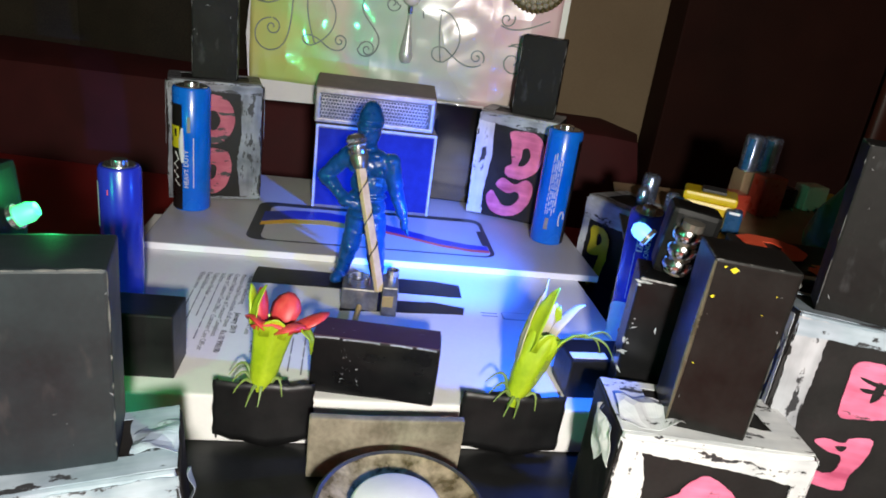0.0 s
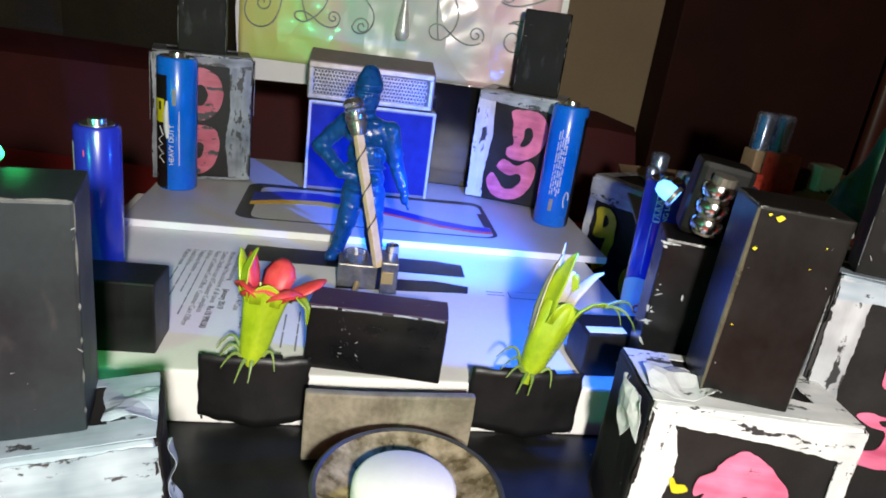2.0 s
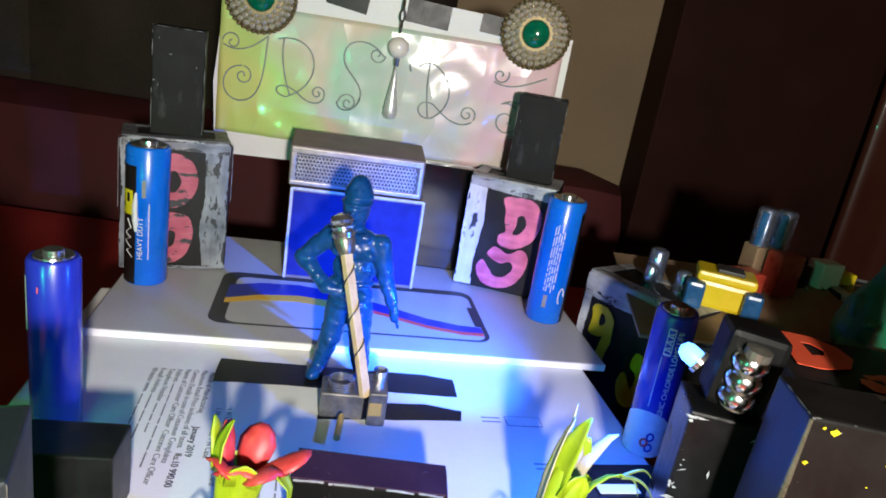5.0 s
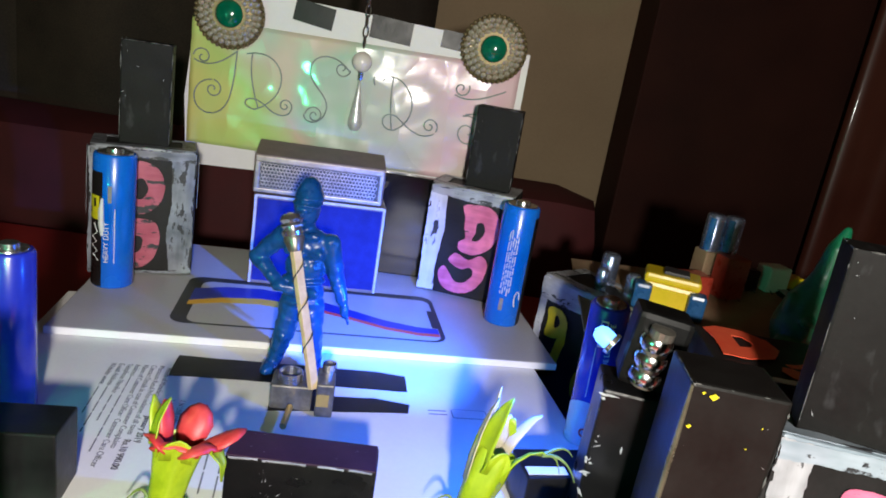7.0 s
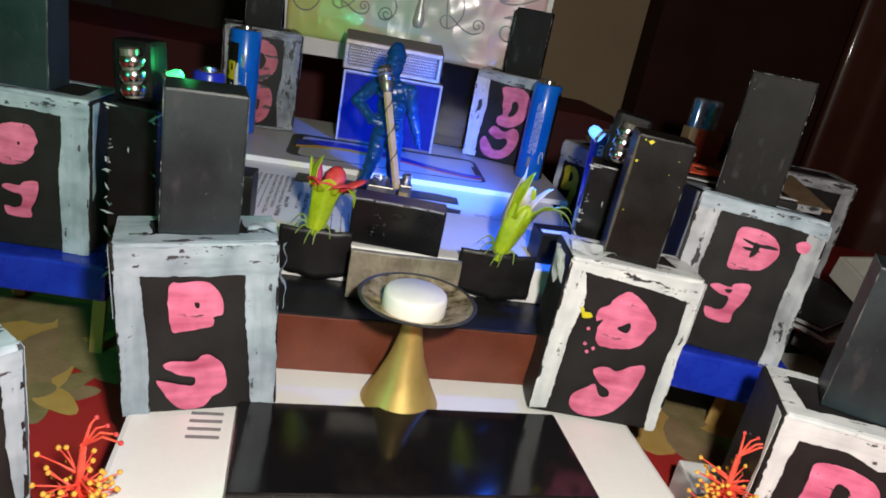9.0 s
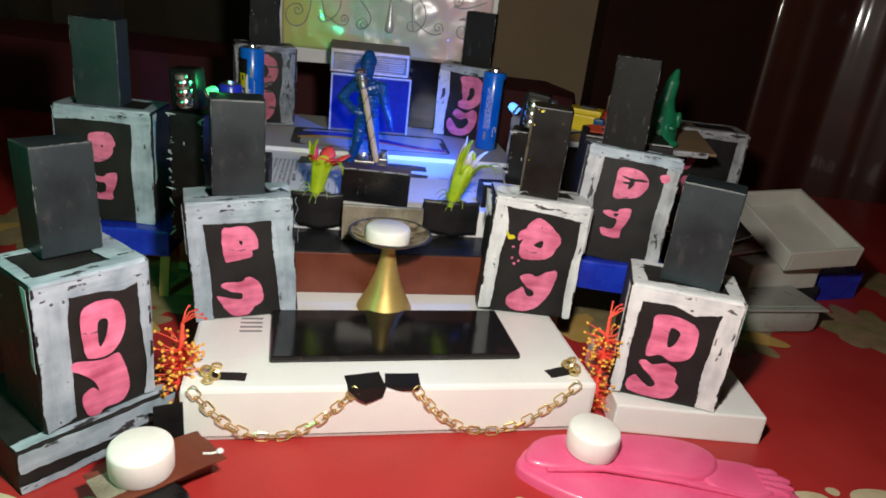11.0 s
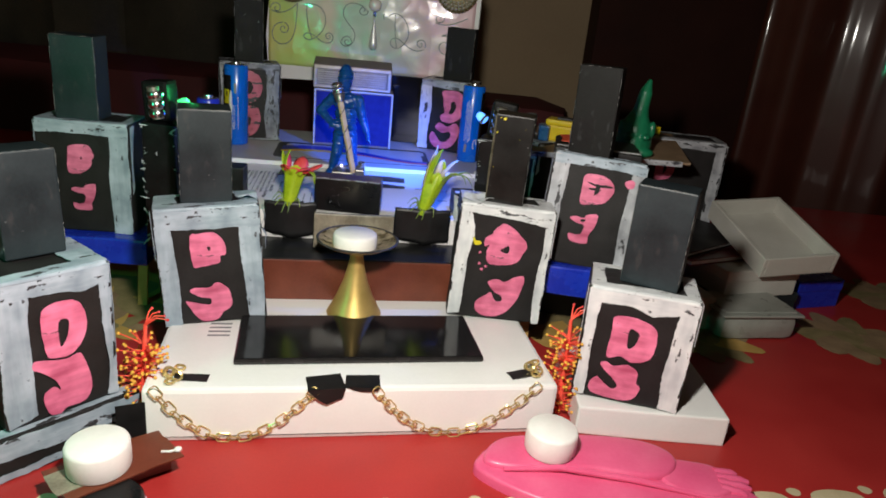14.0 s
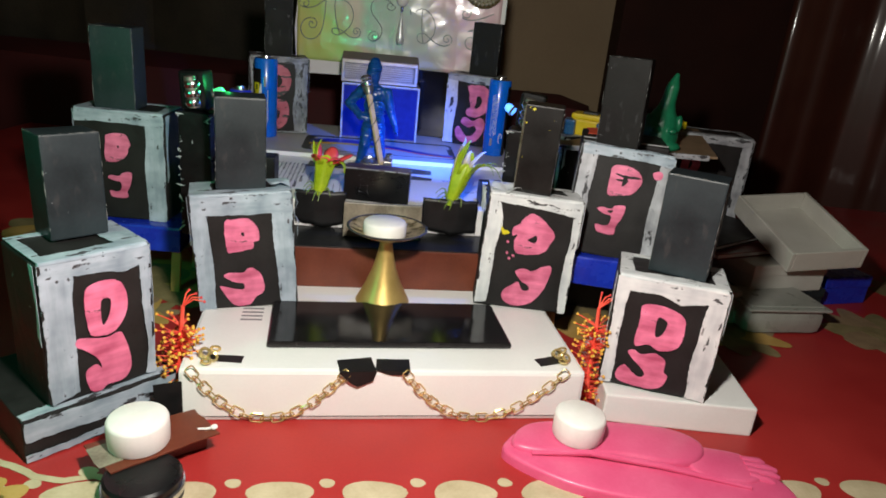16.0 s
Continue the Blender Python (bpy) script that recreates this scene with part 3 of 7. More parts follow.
def letter_j(kind, w, h):
    if kind == "block":
        out = [(-0.9, 0.55), (-0.6, 0.75), (0.0, 0.7), (0.2, 0.95), (0.9, 1.0), (0.85, 0.2), (0.55, -0.5), (0.5, -1), (-0.6, -1), (-0.8, -0.5), (-0.3, -0.55), (0.05, -0.35), (0.1, 0.2), (-0.4, 0.3)]
    elif kind == "hook":
        out = [(0.1, 0.8), (0.5, 1.0), (1.0, 0.85), (0.95, 0.1), (0.7, -0.6), (0.0, -1.0), (-0.7, -0.85), (-1.0, -0.3), (-0.85, 0.15), (-0.4, 0.2), (0.05, -0.2), (0.2, 0.0), (0.15, 0.35), (-0.4, 0.3), (-0.55, 0.6), (-0.1, 0.7)]
    else:
        out = [(-0.1, 0.95), (0.5, 0.9), (0.85, 0.3), (0.9, -0.4), (0.4, -0.95), (-0.4, -1.0), (-0.95, -0.5), (-0.85, 0.0), (-0.5, 0.1), (0.1, -0.35), (0.25, 0.2), (-0.3, 0.45)]
    return [(x * w, z * h) for x, z in out]


def crumple(points, thick, seed, rise=0.1, step=0.14):
    """A crumpled bit of painted paper in the xz plane, facing -y."""
    bm = sheet(ragged(points, 0.08, step, seed), 0.01, 0)
    bmesh.ops.subdivide_edges(bm, edges=bm.edges[:], cuts=2, use_grid_fill=True)
    for v in bm.verts:
        v.co.y -= rise * (0.5 + noise.noise(Vector((v.co.x * 2.2, v.co.z * 2.2, seed * 3.3))))
    return bm


# painted faces: the inner rims of the left, right and top strokes as fractions of the face, then the letters
FACES = {
    "even": dict(left=[(0.17, 0), (0.15, 0.4), (0.17, 1)], right=[(0.84, 0), (0.83, 0.5), (0.84, 1)], top=[(0, 0.87), (0.5, 0.88), (1, 0.86)]),
    "rear": dict(left=[(0.2, 0), (0.19, 0.3), (0.22, 0.6), (0.2, 1)], right=[(0.97, 0), (0.98, 0.5), (0.97, 1)], top=[(0, 0.93), (0.4, 0.92), (1, 0.9)],
                 d=[(0.42, 0.86), (0.55, 0.89), (0.75, 0.88), (0.87, 0.78), (0.87, 0.62), (0.79, 0.5), (0.62, 0.43), (0.45, 0.45), (0.43, 0.52), (0.5, 0.57), (0.47, 0.66), (0.46, 0.76)], hole=[(0.61, 0.72), (0.68, 0.74), (0.72, 0.66), (0.66, 0.57), (0.58, 0.56), (0.61, 0.64)],
                 j=[(0.34, 0.33), (0.42, 0.41), (0.58, 0.37), (0.72, 0.43), (0.81, 0.36), (0.79, 0.2), (0.67, 0.07), (0.48, 0.03), (0.31, 0.07), (0.23, 0.19), (0.29, 0.27), (0.37, 0.21), (0.46, 0.14), (0.58, 0.15), (0.66, 0.24), (0.62, 0.3), (0.5, 0.27)]),
    "rear_left": dict(left=[(0.12, 0), (0.1, 0.5), (0.12, 1)], right=[(0.78, 0), (0.74, 0.3), (0.79, 0.6), (0.74, 1)], top=[(0, 0.95), (0.5, 0.94), (1, 0.93)],
                      d=[(0.3, 0.9), (0.5, 0.92), (0.66, 0.84), (0.71, 0.7), (0.64, 0.57), (0.5, 0.5), (0.32, 0.53), (0.25, 0.66), (0.26, 0.8)], hole=[(0.43, 0.76), (0.5, 0.78), (0.55, 0.7), (0.5, 0.62), (0.43, 0.63)],
                      j=[(0.3, 0.42), (0.45, 0.46), (0.62, 0.43), (0.67, 0.28), (0.62, 0.12), (0.48, 0.04), (0.3, 0.06), (0.23, 0.18), (0.3, 0.22), (0.42, 0.16), (0.5, 0.2), (0.5, 0.3), (0.38, 0.33)]),
    "smooth": dict(left=[(0.16, 0.0), (0.18, 0.29), (0.16, 0.61), (0.14, 0.97)], right=[(0.83, 0.02), (0.81, 0.28), (0.8, 0.53), (0.79, 0.97)], top=[(0, 0.86), (0.15, 0.84), (0.45, 0.84), (0.79, 0.83), (1, 0.82)],
                   d=[(0.32, 0.78), (0.4, 0.8), (0.55, 0.8), (0.64, 0.72), (0.65, 0.61), (0.59, 0.59), (0.58, 0.54), (0.48, 0.52), (0.39, 0.51), (0.32, 0.53)], hole=[(0.47, 0.68), (0.5, 0.68), (0.5, 0.65), (0.48, 0.65)],
                   j=[(0.27, 0.3), (0.31, 0.33), (0.46, 0.32), (0.51, 0.36), (0.57, 0.35), (0.65, 0.28), (0.66, 0.14), (0.57, 0.08), (0.5, 0.02), (0.38, 0.02), (0.3, 0.08), (0.22, 0.21), (0.26, 0.21), (0.4, 0.17), (0.46, 0.17), (0.46, 0.22), (0.37, 0.24)]),
    "thick": dict(left=[(0.13, 0.02), (0.13, 0.24), (0.14, 0.49), (0.17, 0.74), (0.16, 0.84), (0.11, 0.98)], right=[(0.92, 0.0), (0.9, 0.29), (0.92, 0.67), (0.91, 0.98)], top=[(0, 0.93), (0.1, 0.94), (0.45, 0.92), (0.68, 0.9), (0.92, 0.88), (1, 0.87)],
                  d=[(0.38, 0.81), (0.46, 0.87), (0.56, 0.85), (0.67, 0.78), (0.75, 0.69), (0.71, 0.61), (0.64, 0.53), (0.45, 0.5), (0.35, 0.52), (0.33, 0.61), (0.35, 0.67), (0.3, 0.66), (0.3, 0.73), (0.36, 0.77)], hole=[(0.47, 0.63), (0.51, 0.66), (0.55, 0.68), (0.57, 0.65), (0.55, 0.61)],
                  j=[(0.39, 0.34), (0.49, 0.37), (0.57, 0.35), (0.66, 0.4), (0.75, 0.43), (0.78, 0.38), (0.74, 0.22), (0.66, 0.1), (0.55, 0.03), (0.4, 0.02), (0.3, 0.07), (0.29, 0.15), (0.38, 0.21), (0.44, 0.24), (0.5, 0.17), (0.56, 0.17), (0.56, 0.21), (0.46, 0.26)]),
    "broad": dict(left=[(0.26, 0.04), (0.25, 0.26), (0.26, 0.64), (0.28, 0.95)], right=[(0.89, 0.02), (0.93, 0.19), (0.91, 0.62), (0.88, 0.97)], top=[(0, 0.88), (0.29, 0.89), (0.56, 0.88), (0.72, 0.85), (0.87, 0.87), (1, 0.9)],
                  d=[(0.37, 0.77), (0.6, 0.81), (0.71, 0.76), (0.76, 0.62), (0.72, 0.51), (0.6, 0.42), (0.44, 0.42), (0.38, 0.48)], hole=[(0.51, 0.67), (0.6, 0.67), (0.58, 0.56), (0.51, 0.49)],
                  j=[(0.25, 0.39), (0.28, 0.44), (0.42, 0.41), (0.55, 0.39), (0.68, 0.4), (0.75, 0.23), (0.74, 0.1), (0.66, 0.03), (0.52, 0.03), (0.45, 0.0), (0.36, 0.02), (0.32, 0.16), (0.42, 0.21), (0.47, 0.17), (0.45, 0.24), (0.33, 0.34)]),
    "open": dict(left=[(0.11, 0.01), (0.1, 0.34), (0.1, 0.75), (0.14, 0.97)], right=[(0.82, 0.0), (0.81, 0.18), (0.81, 0.65), (0.85, 0.97)], top=[(0, 0.89), (0.13, 0.89), (0.41, 0.89), (0.61, 0.84), (0.84, 0.88), (1, 0.89)],
                 d=[(0.27, 0.78), (0.46, 0.8), (0.63, 0.75), (0.68, 0.65), (0.66, 0.46), (0.51, 0.39), (0.39, 0.43), (0.28, 0.4), (0.25, 0.46), (0.26, 0.67)], hole=[(0.42, 0.68), (0.47, 0.69), (0.52, 0.65), (0.49, 0.54), (0.43, 0.52)],
                 j=[(0.22, 0.32), (0.26, 0.36), (0.34, 0.33), (0.47, 0.36), (0.57, 0.31), (0.58, 0.21), (0.63, 0.16), (0.59, 0.06), (0.49, 0.02), (0.32, 0.02), (0.17, 0.05), (0.15, 0.14), (0.21, 0.2), (0.25, 0.18), (0.35, 0.11), (0.41, 0.13), (0.38, 0.19)]),
}


def speaker(m, w, h, d, label, seed, margins=(0.7, 0.7, 0.7, 0.3), paint=None, ink=None, dk="ring", jk="hook", d_at=(0, 0.62), j_at=(0, 0.26), dsize=(0.62, 0.72), jsize=(0.66, 0.72), face="even", top=(0.5, 0.5, 0.5, 0.3), torn=(), spots=()):
    """A black card box painted as a loudspeaker: margins (left, right, top, bottom) or a hand-painted face; top gives the strokes left, right, front and back on its lid."""
    up, level = paint or (WHITE_V, WHITE_H)
    ink = ink or PINK
    thing_ob = thing("toy_speaker", m, label, "speaker", "toy loudspeakers")
    o = part("body", box(w, d, h, 0.09, 3, 0.06, seed, True), CARD, thing_ob, "black card body")
    l, r, t, b = margins
    a, f = w / 2 - 0.04, 0.05
    spec = FACES[face]

    def at(u, v):
        return (u - 0.5) * 2 * a, 0.05 + v * (h - 0.1)

    if l:
        k = l / (2 * a) / 0.16 if face == "even" else 1
        part("painted_border", sheet(ragged([at(0, 0.0)] + [at(u * k, v) for u, v in spec["left"]] + [at(0.0, 1)], 0.075, 0.08, seed), 0.02, f), up, o)
    if r:
        k = r / (2 * a) / 0.16 if face == "even" else 1
        part("painted_border", sheet(ragged([at(1 - (1 - u) * k, v) for u, v in spec["right"]] + [at(1, 1), at(1, 0.0)], 0.075, 0.08, seed + 1), 0.02, f + 0.004), up, o)
    if t:
        k = t / h / 0.13 if face == "even" else 1
        part("painted_border", sheet(ragged([at(u, 1 - (1 - v) * k) for u, v in spec["top"]] + [at(1, 1), at(0, 1)], 0.075, 0.08, seed + 2), 0.02, f + 0.008), level, o)
    if b:
        part("painted_border", sheet(ragged([(-a, 0.06), (a, 0.06), (a, b), (0, b * 0.8), (-a, b)], 0.05, 0.12, seed + 3), 0.02, f + 0.012), level, o)
    if "d" in spec:
        outs = [at(*q) for q in spec["d"]]
        hole = [at(*q) for q in spec["hole"]]
        hook = [at(*q) for q in spec["j"]]
    else:
        out, hole = letter_d(dk, dsize[0], dsize[1])
        outs = [(x + d_at[0], z + d_at[1] * h) for x, z in out]
        hole = [(x + d_at[0], z + d_at[1] * h) for x, z in hole]
        hook = [(x + j_at[0], z + j_at[1] * h) for x, z in letter_j(jk, jsize[0], jsize[1])]
    part("painted_letter", sheet(ragged(smooth_outline(outs, 5), 0.055, 0.07, seed + 4), 0.022, f, smooth_outline(hole, 3)), ink, o, "brushed letter D")
    part("painted_letter", sheet(ragged(smooth_outline(hook, 4), 0.05, 0.07, seed + 5), 0.022, f + 0.004), ink, o, "brushed letter J")
    if top:
        k = d - 0.06
        tl, tr, tf, tb = top
        ring = ragged([(-a, 0.03), (a, 0.03), (a, k), (-a, k)], 0.03, 0.15, seed + 6)
        hole = ragged([(-a + tl, tf), (0.1, tf * 1.15), (a - tr, tf * 0.95), (a - tr * 1.1, k - tb), (-a + tl * 0.9, k - tb * 1.1)], 0.12, 0.15, seed + 7)
        part("painted_top", flat(sheet(ring, 0.02, 0, hole)), level, o, "", M(0, 0, h + 0.05))
    if t:
        part("painted_edge", box(2 * a - 0.05, 0.2, 0.2, 0.09, 5, 0.05, seed), level, o, "", M(0, 0.035, h - 0.145))
    for pts, mat in spots:
        part("paint_spot", sheet(ragged(smooth_outline([at(*q) for q in pts], 3), 0.02, 0.06, seed), 0.02, f + 0.03), mat, o)
    # chips in the paint along the front rims, and paint that runs round the edges
    rnd = random.Random(seed)
    for i in range(7):
        x, z = rnd.choice((-a + 0.01, a - 0.01)), rnd.uniform(0.2, h - 0.1)
        if abs(x) < a - 0.1:
            z = h - 0.06
        sx, sz = rnd.uniform(0.015, 0.05), rnd.uniform(0.08, 0.35)
        if abs(x) < a - 0.1:
            sx, sz = sz, sx
        part("paint_chip", sheet(ragged([(x - sx, z - sz), (x + sx, z - sz * 0.6), (x + sx * 0.7, z + sz * 0.8), (x - sx * 0.6, z + sz)], 0.05, 0.06, seed + i), 0.01, f + 0.03), CARD, o)
    for sx in (-1, 1):
        if rnd.random() < 0.75:
            z0 = rnd.uniform(0.3, 0.7) * h
            run = sheet(ragged([(0.0, z0), (0.22, z0 + 0.3), (0.12, (z0 + h) / 2), (rnd.uniform(0.2, 0.5), h - 0.05), (0, h - 0.05)], 0.06, 0.1, seed + 8), 0.015, 0)
            part("paint_run", run, up, o, "", M(sx * (w / 2 + 0.05), 0.03 if sx > 0 else 0.0, 0, 90) if sx > 0 else M(-w / 2 - 0.05, 0.03, 0, 90) @ pose(0, 0, 0, 0, 0, 0))
    for pts, mm in torn:
        part("torn_paper", crumple(pts, 0.01, seed, 0.2), level, o, "crumpled torn white paper", mm)
    tagged(part("worn_patch", join([flecks(((-w / 2, 0, 0.1), (0, d, 0), (0, 0, h - 0.2), (-1, 0, 0)), 12, seed + 1, 0.035), flecks(((w / 2, 0, 0.1), (0, d, 0), (0, 0, h - 0.2), (1, 0, 0)), 12, seed + 2, 0.035)]), THIN_V, o, "small pale scuffs"), "small pale scuffs", "", "", "stuff")
    return thing_ob


def column(m, w, d, h, mat, label, seed=0, lean=0.0):
    """A folded black card column that stands on a speaker."""
    o = thing("card_column", m, label, "column", "card columns on the speakers")
    part("body", box(w, d, h, 0.06, 2, 0.012, seed), mat, o)
    tagged(part("worn_patch", flecks(((-w / 2, -d / 2, 0), (w, 0, 0), (0, 0, h), (0, -1, 0)), 7, seed, 0.02), GREYPAINT, o, "small pale scuffs"), "small pale scuffs", "", "", "stuff")
    rnd = random.Random(seed * 7 + 3)
    x, y = w / 2 - 0.012, -d / 2 + 0.012
    rubs = []
    for a, b in (((-x, y, 0.1), (-x, y, h - 0.05)), ((x, y, 0.1), (x, y, h - 0.05)), ((-x, y, h - 0.012), (x, y, h - 0.012)), ((-x, y, h - 0.012), (-x, -y, h - 0.012))):
        a, b, k = Vector(a), Vector(b), rnd.uniform(0.0, 0.08)
        while k < 0.95:
            e = min(1.0, k + rnd.choice((0.03, 0.06, 0.16, 0.3)))
            r = rnd.uniform(0.012, 0.026)
            rubs.append(tube([a.lerp(b, k), a.lerp(b, (k + e) / 2), a.lerp(b, e)], [0.006, r, 0.006], 5))
            k = e + rnd.choice((0.02, 0.05, 0.12, 0.3))
    tagged(part("worn_edge", join(rubs), RUBBED, o, "pale rubbed edges"), "pale rubbed edges", "", "", "stuff")
    return o


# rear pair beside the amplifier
speaker(M(-6.75, 23.5, 5.77, 20), 3.7, 4.85, 2.2, "black card speaker, grey-white border and pink letters coloured as in shade, rear stage", 11, (0.5, 0.85, 0.25, 0.2), (SHADE_V, SHADE_H), SHADEPINK, face="rear_left")
speaker(M(5.75, 25.85, 5.77, -16), 3.6, 4.7, 2.3, "black card speaker with white border and pink letters, rear stage", 12, (0.75, 0.05, 0.38, 0.0), (WHITE_V, THIN_H), PINK, face="rear")
column(M(-7.15, 24.65, 10.66, 14), 1.75, 1.2, 3.75, COLUMN_FAR, "dark grey card column standing on the rear speaker", 1)
column(M(6.45, 26.9, 10.52, -12), 1.9, 1.2, 3.4, COLUMN_FAR, "dark grey card column standing on the rear speaker", 2)
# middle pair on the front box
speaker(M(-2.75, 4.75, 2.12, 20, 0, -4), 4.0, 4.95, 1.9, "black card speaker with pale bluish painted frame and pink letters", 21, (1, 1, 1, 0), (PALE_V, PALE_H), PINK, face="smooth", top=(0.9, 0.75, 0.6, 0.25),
        torn=(([(1.2, 0.0), (1.95, 0.05), (2.0, 0.9), (1.5, 1.1), (1.25, 0.6)], M(0, 0.35, 5.02, 0, -90)), ([(0, 0), (0.35, 0.2), (0.3, 1.7), (0, 1.9)], M(2.06, 0.1, 3.0, 90))))
speaker(M(8.82, 7.55, 2.12, 1, -2, 1.5), 4.2, 5.25, 2.2, "black card speaker with thick white painted frame and pink letters", 22, (1, 1, 1, 0), (WHITE_V, WHITE_H), PINK, face="thick", top=(1.0, 0.6, 0.75, 0.25),
        torn=(([(0, -0.1), (-0.8, 0.1), (-1.2, -0.1), (-1.0, -0.6), (-0.6, -1.1), (-0.3, -0.7), (0, -0.9)], M(-2.16, 0.05, 5.25, -90)), ([(-2.0, 0.0), (-0.9, 0.05), (-0.4, 0.5), (-0.9, 1.2), (-1.95, 1.1)], M(0, 0.1, 5.33, 0, -90))),
        spots=(([(0.16, 0.72), (0.18, 0.725), (0.2, 0.7), (0.24, 0.7), (0.26, 0.675), (0.2, 0.66), (0.18, 0.68)], YELLOW),) + tuple(([(x - 0.015, y), (x, y - 0.012), (x + 0.015, y), (x, y + 0.012)], PINK) for x, y in ((0.26, 0.6), (0.27, 0.5), (0.34, 0.48), (0.3, 0.45))))
column(M(-3.45, 5.75, 7.12, 20), 1.95, 1.5, 3.65, GREYCARD, "dark grey card column standing on a painted speaker", 3)
spotted = column(M(8.8, 8.75, 7.4, -8, 0, 1), 1.65, 1.4, 3.85, SATIN, "black card column with yellow paint spots on a painted speaker", 4)
for x, z, k in ((-0.45, 3.7, 0.075), (-0.62, 3.74, 0.03), (-0.7, 3.1, 0.045), (-0.66, 1.6, 0.02), (0.3, 2.9, 0.018), (0.45, 3.3, 0.014)):
    part("paint_spot", sheet(ragged([(x - k, z), (x, z - k * 0.8), (x + k * 1.1, z + k * 0.3), (x + k * 0.2, z + k * 0.9)], 0.03, 0.04, int(z * 9)), 0.015, 0.75), YELLOW, spotted, "yellow paint spot")
# A lighter strip paints the highlight along the rubbed front edge.
part("worn_edge", tube([(-0.81, -0.69, 0.1), (-0.815, -0.695, 1.4), (-0.81, -0.69, 2.6), (-0.815, -0.695, 3.8)], [0.02, 0.05, 0.055, 0.03], 8), EDGEGLINT, spotted, "rubbed olive edge with its highlight in the colour", None, True)
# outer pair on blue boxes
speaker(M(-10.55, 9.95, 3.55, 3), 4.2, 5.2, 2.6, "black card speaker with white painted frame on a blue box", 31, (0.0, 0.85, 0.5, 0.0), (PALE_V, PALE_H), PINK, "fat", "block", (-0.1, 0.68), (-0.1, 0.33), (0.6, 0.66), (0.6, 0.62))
speaker(M(12.65, 9.0, 4.55, -8, -8, 3), 4.2, 5.0, 2.4, "black card speaker with white painted frame on a blue box", 32, (0.7, 0.6, 0.4, 0.0), (THIN_V, PALE_H), PINK, "plain", "block", (0.1, 0.72), (-0.25, 0.36), (0.72, 0.68), (0.68, 0.68),
        spots=(([(0.79, 0.84), (0.85, 0.87), (0.9, 0.85), (0.89, 0.8), (0.83, 0.79)], PINK), ([(0.4, 0.79), (0.52, 0.775), (0.62, 0.785), (0.68, 0.77), (0.55, 0.755), (0.45, 0.765)], CARD), ([(0.42, 0.735), (0.5, 0.74), (0.56, 0.725), (0.46, 0.72)], CARD), ([(0.4, 0.43), (0.46, 0.44), (0.44, 0.41)], CARD)))
column(M(-10.9, 11.0, 8.8, 5), 1.9, 1.5, 3.7, GREYCARD, "dark grey card column standing on a painted speaker", 5)
column(M(12.65, 10.6, 9.5, -22, 0, -1), 1.9, 1.1, 3.95, COLUMN_FAR, "dusty grey card column standing on a painted speaker", 6)
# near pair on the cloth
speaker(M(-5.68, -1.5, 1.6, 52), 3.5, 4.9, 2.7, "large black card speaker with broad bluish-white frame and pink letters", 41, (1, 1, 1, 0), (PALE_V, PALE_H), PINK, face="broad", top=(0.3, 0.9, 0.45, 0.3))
speaker(M(13.88, 2.8, 1.29, -12), 4.1, 4.65, 2.6, "black card speaker with white frame and pink letters on a slab", 42, (1, 1, 1, 0), (WHITE_V, WHITE_H), PINK, face="open", top=(0.55, 0.5, 0.45, 0.3))
column(M(-7.25, 0.0, 6.55, 50, -3), 1.8, 1.5, 3.4, GREYCARD, "dark grey card column standing on the near painted speaker", 7)
column(M(14.4, 4.1, 5.97, -25), 2.15, 1.35, 3.88, GREYCARD, "dark grey card column with worn edges on the near painted speaker", 8)


def slab(m, w, d, h, mat, label, painted=False):
    o = thing("slab", m, label, "slab")
    part("body", box(w, d, h, 0.08, 2, 0.04, 5, True), mat, o)
    if painted:
        a = w / 2 - 0.05
        part("painted_edge", sheet(ragged([(-a, h * 0.5), (a, h * 0.45), (a, h - 0.08), (-a, h - 0.06)], 0.1, 0.15, 4), 0.02, 0.05), PALE_H, o)
        part("painted_edge", sheet(ragged([(-a, 0.05), (a * 0.3, 0.1), (a * 0.2, 0.35), (-a, 0.3)], 0.1, 0.15, 9), 0.02, 0.05), PALE_H, o)
        part("painted_top", flat(sheet(ragged([(-a, 0.05), (a, 0.05), (a, 0.5), (-a, 0.42)], 0.1, 0.15, 3), 0.02, 0)), PALE_H, o, "", M(0, 0, h + 0.03))
    return o


slab(M(-5.6, -1.75, 0.0, 51), 5.1, 4.6, 1.52, CARD, "black card slab with smeared white paint under a speaker", True)
slab(M(15.02, 2.3, 0.0, 0.5), 5.95, 5.2, 1.25, BOXWHITE, "white cardboard slab under a speaker on the cloth")


# blue boxes on stick legs
def blue_stand(m, w, d, h, z, label):
    o = thing("blue_stand", m, label, "stand", "blue stands")
    part("body", box(w, d, h, 0.1, 2, 0.04, 3, True), BLUEBOX, o, "", M(0, 0, z))
    for sx in (-w / 2 + 0.5, w / 2 - 0.5):
        for sy in (0.45, d - 0.5):
            part("leg", box(0.45, 0.16, z + 0.02, 0.03), STICK, o, "flat wooden stick leg", M(sx, sy, 0, 0, 0, 4 if sx > 0 else -4))
    return o


blue_stand(M(-10.2, 9.2, 0.02, 4), 5.2, 4.2, 1.25, 2.28, "glossy blue paper box on wooden stick legs")
blue_stand(M(12.6, 8.6, 0.02, -8), 5.0, 4.2, 1.4, 3.12, "glossy blue paper box on wooden stick legs")


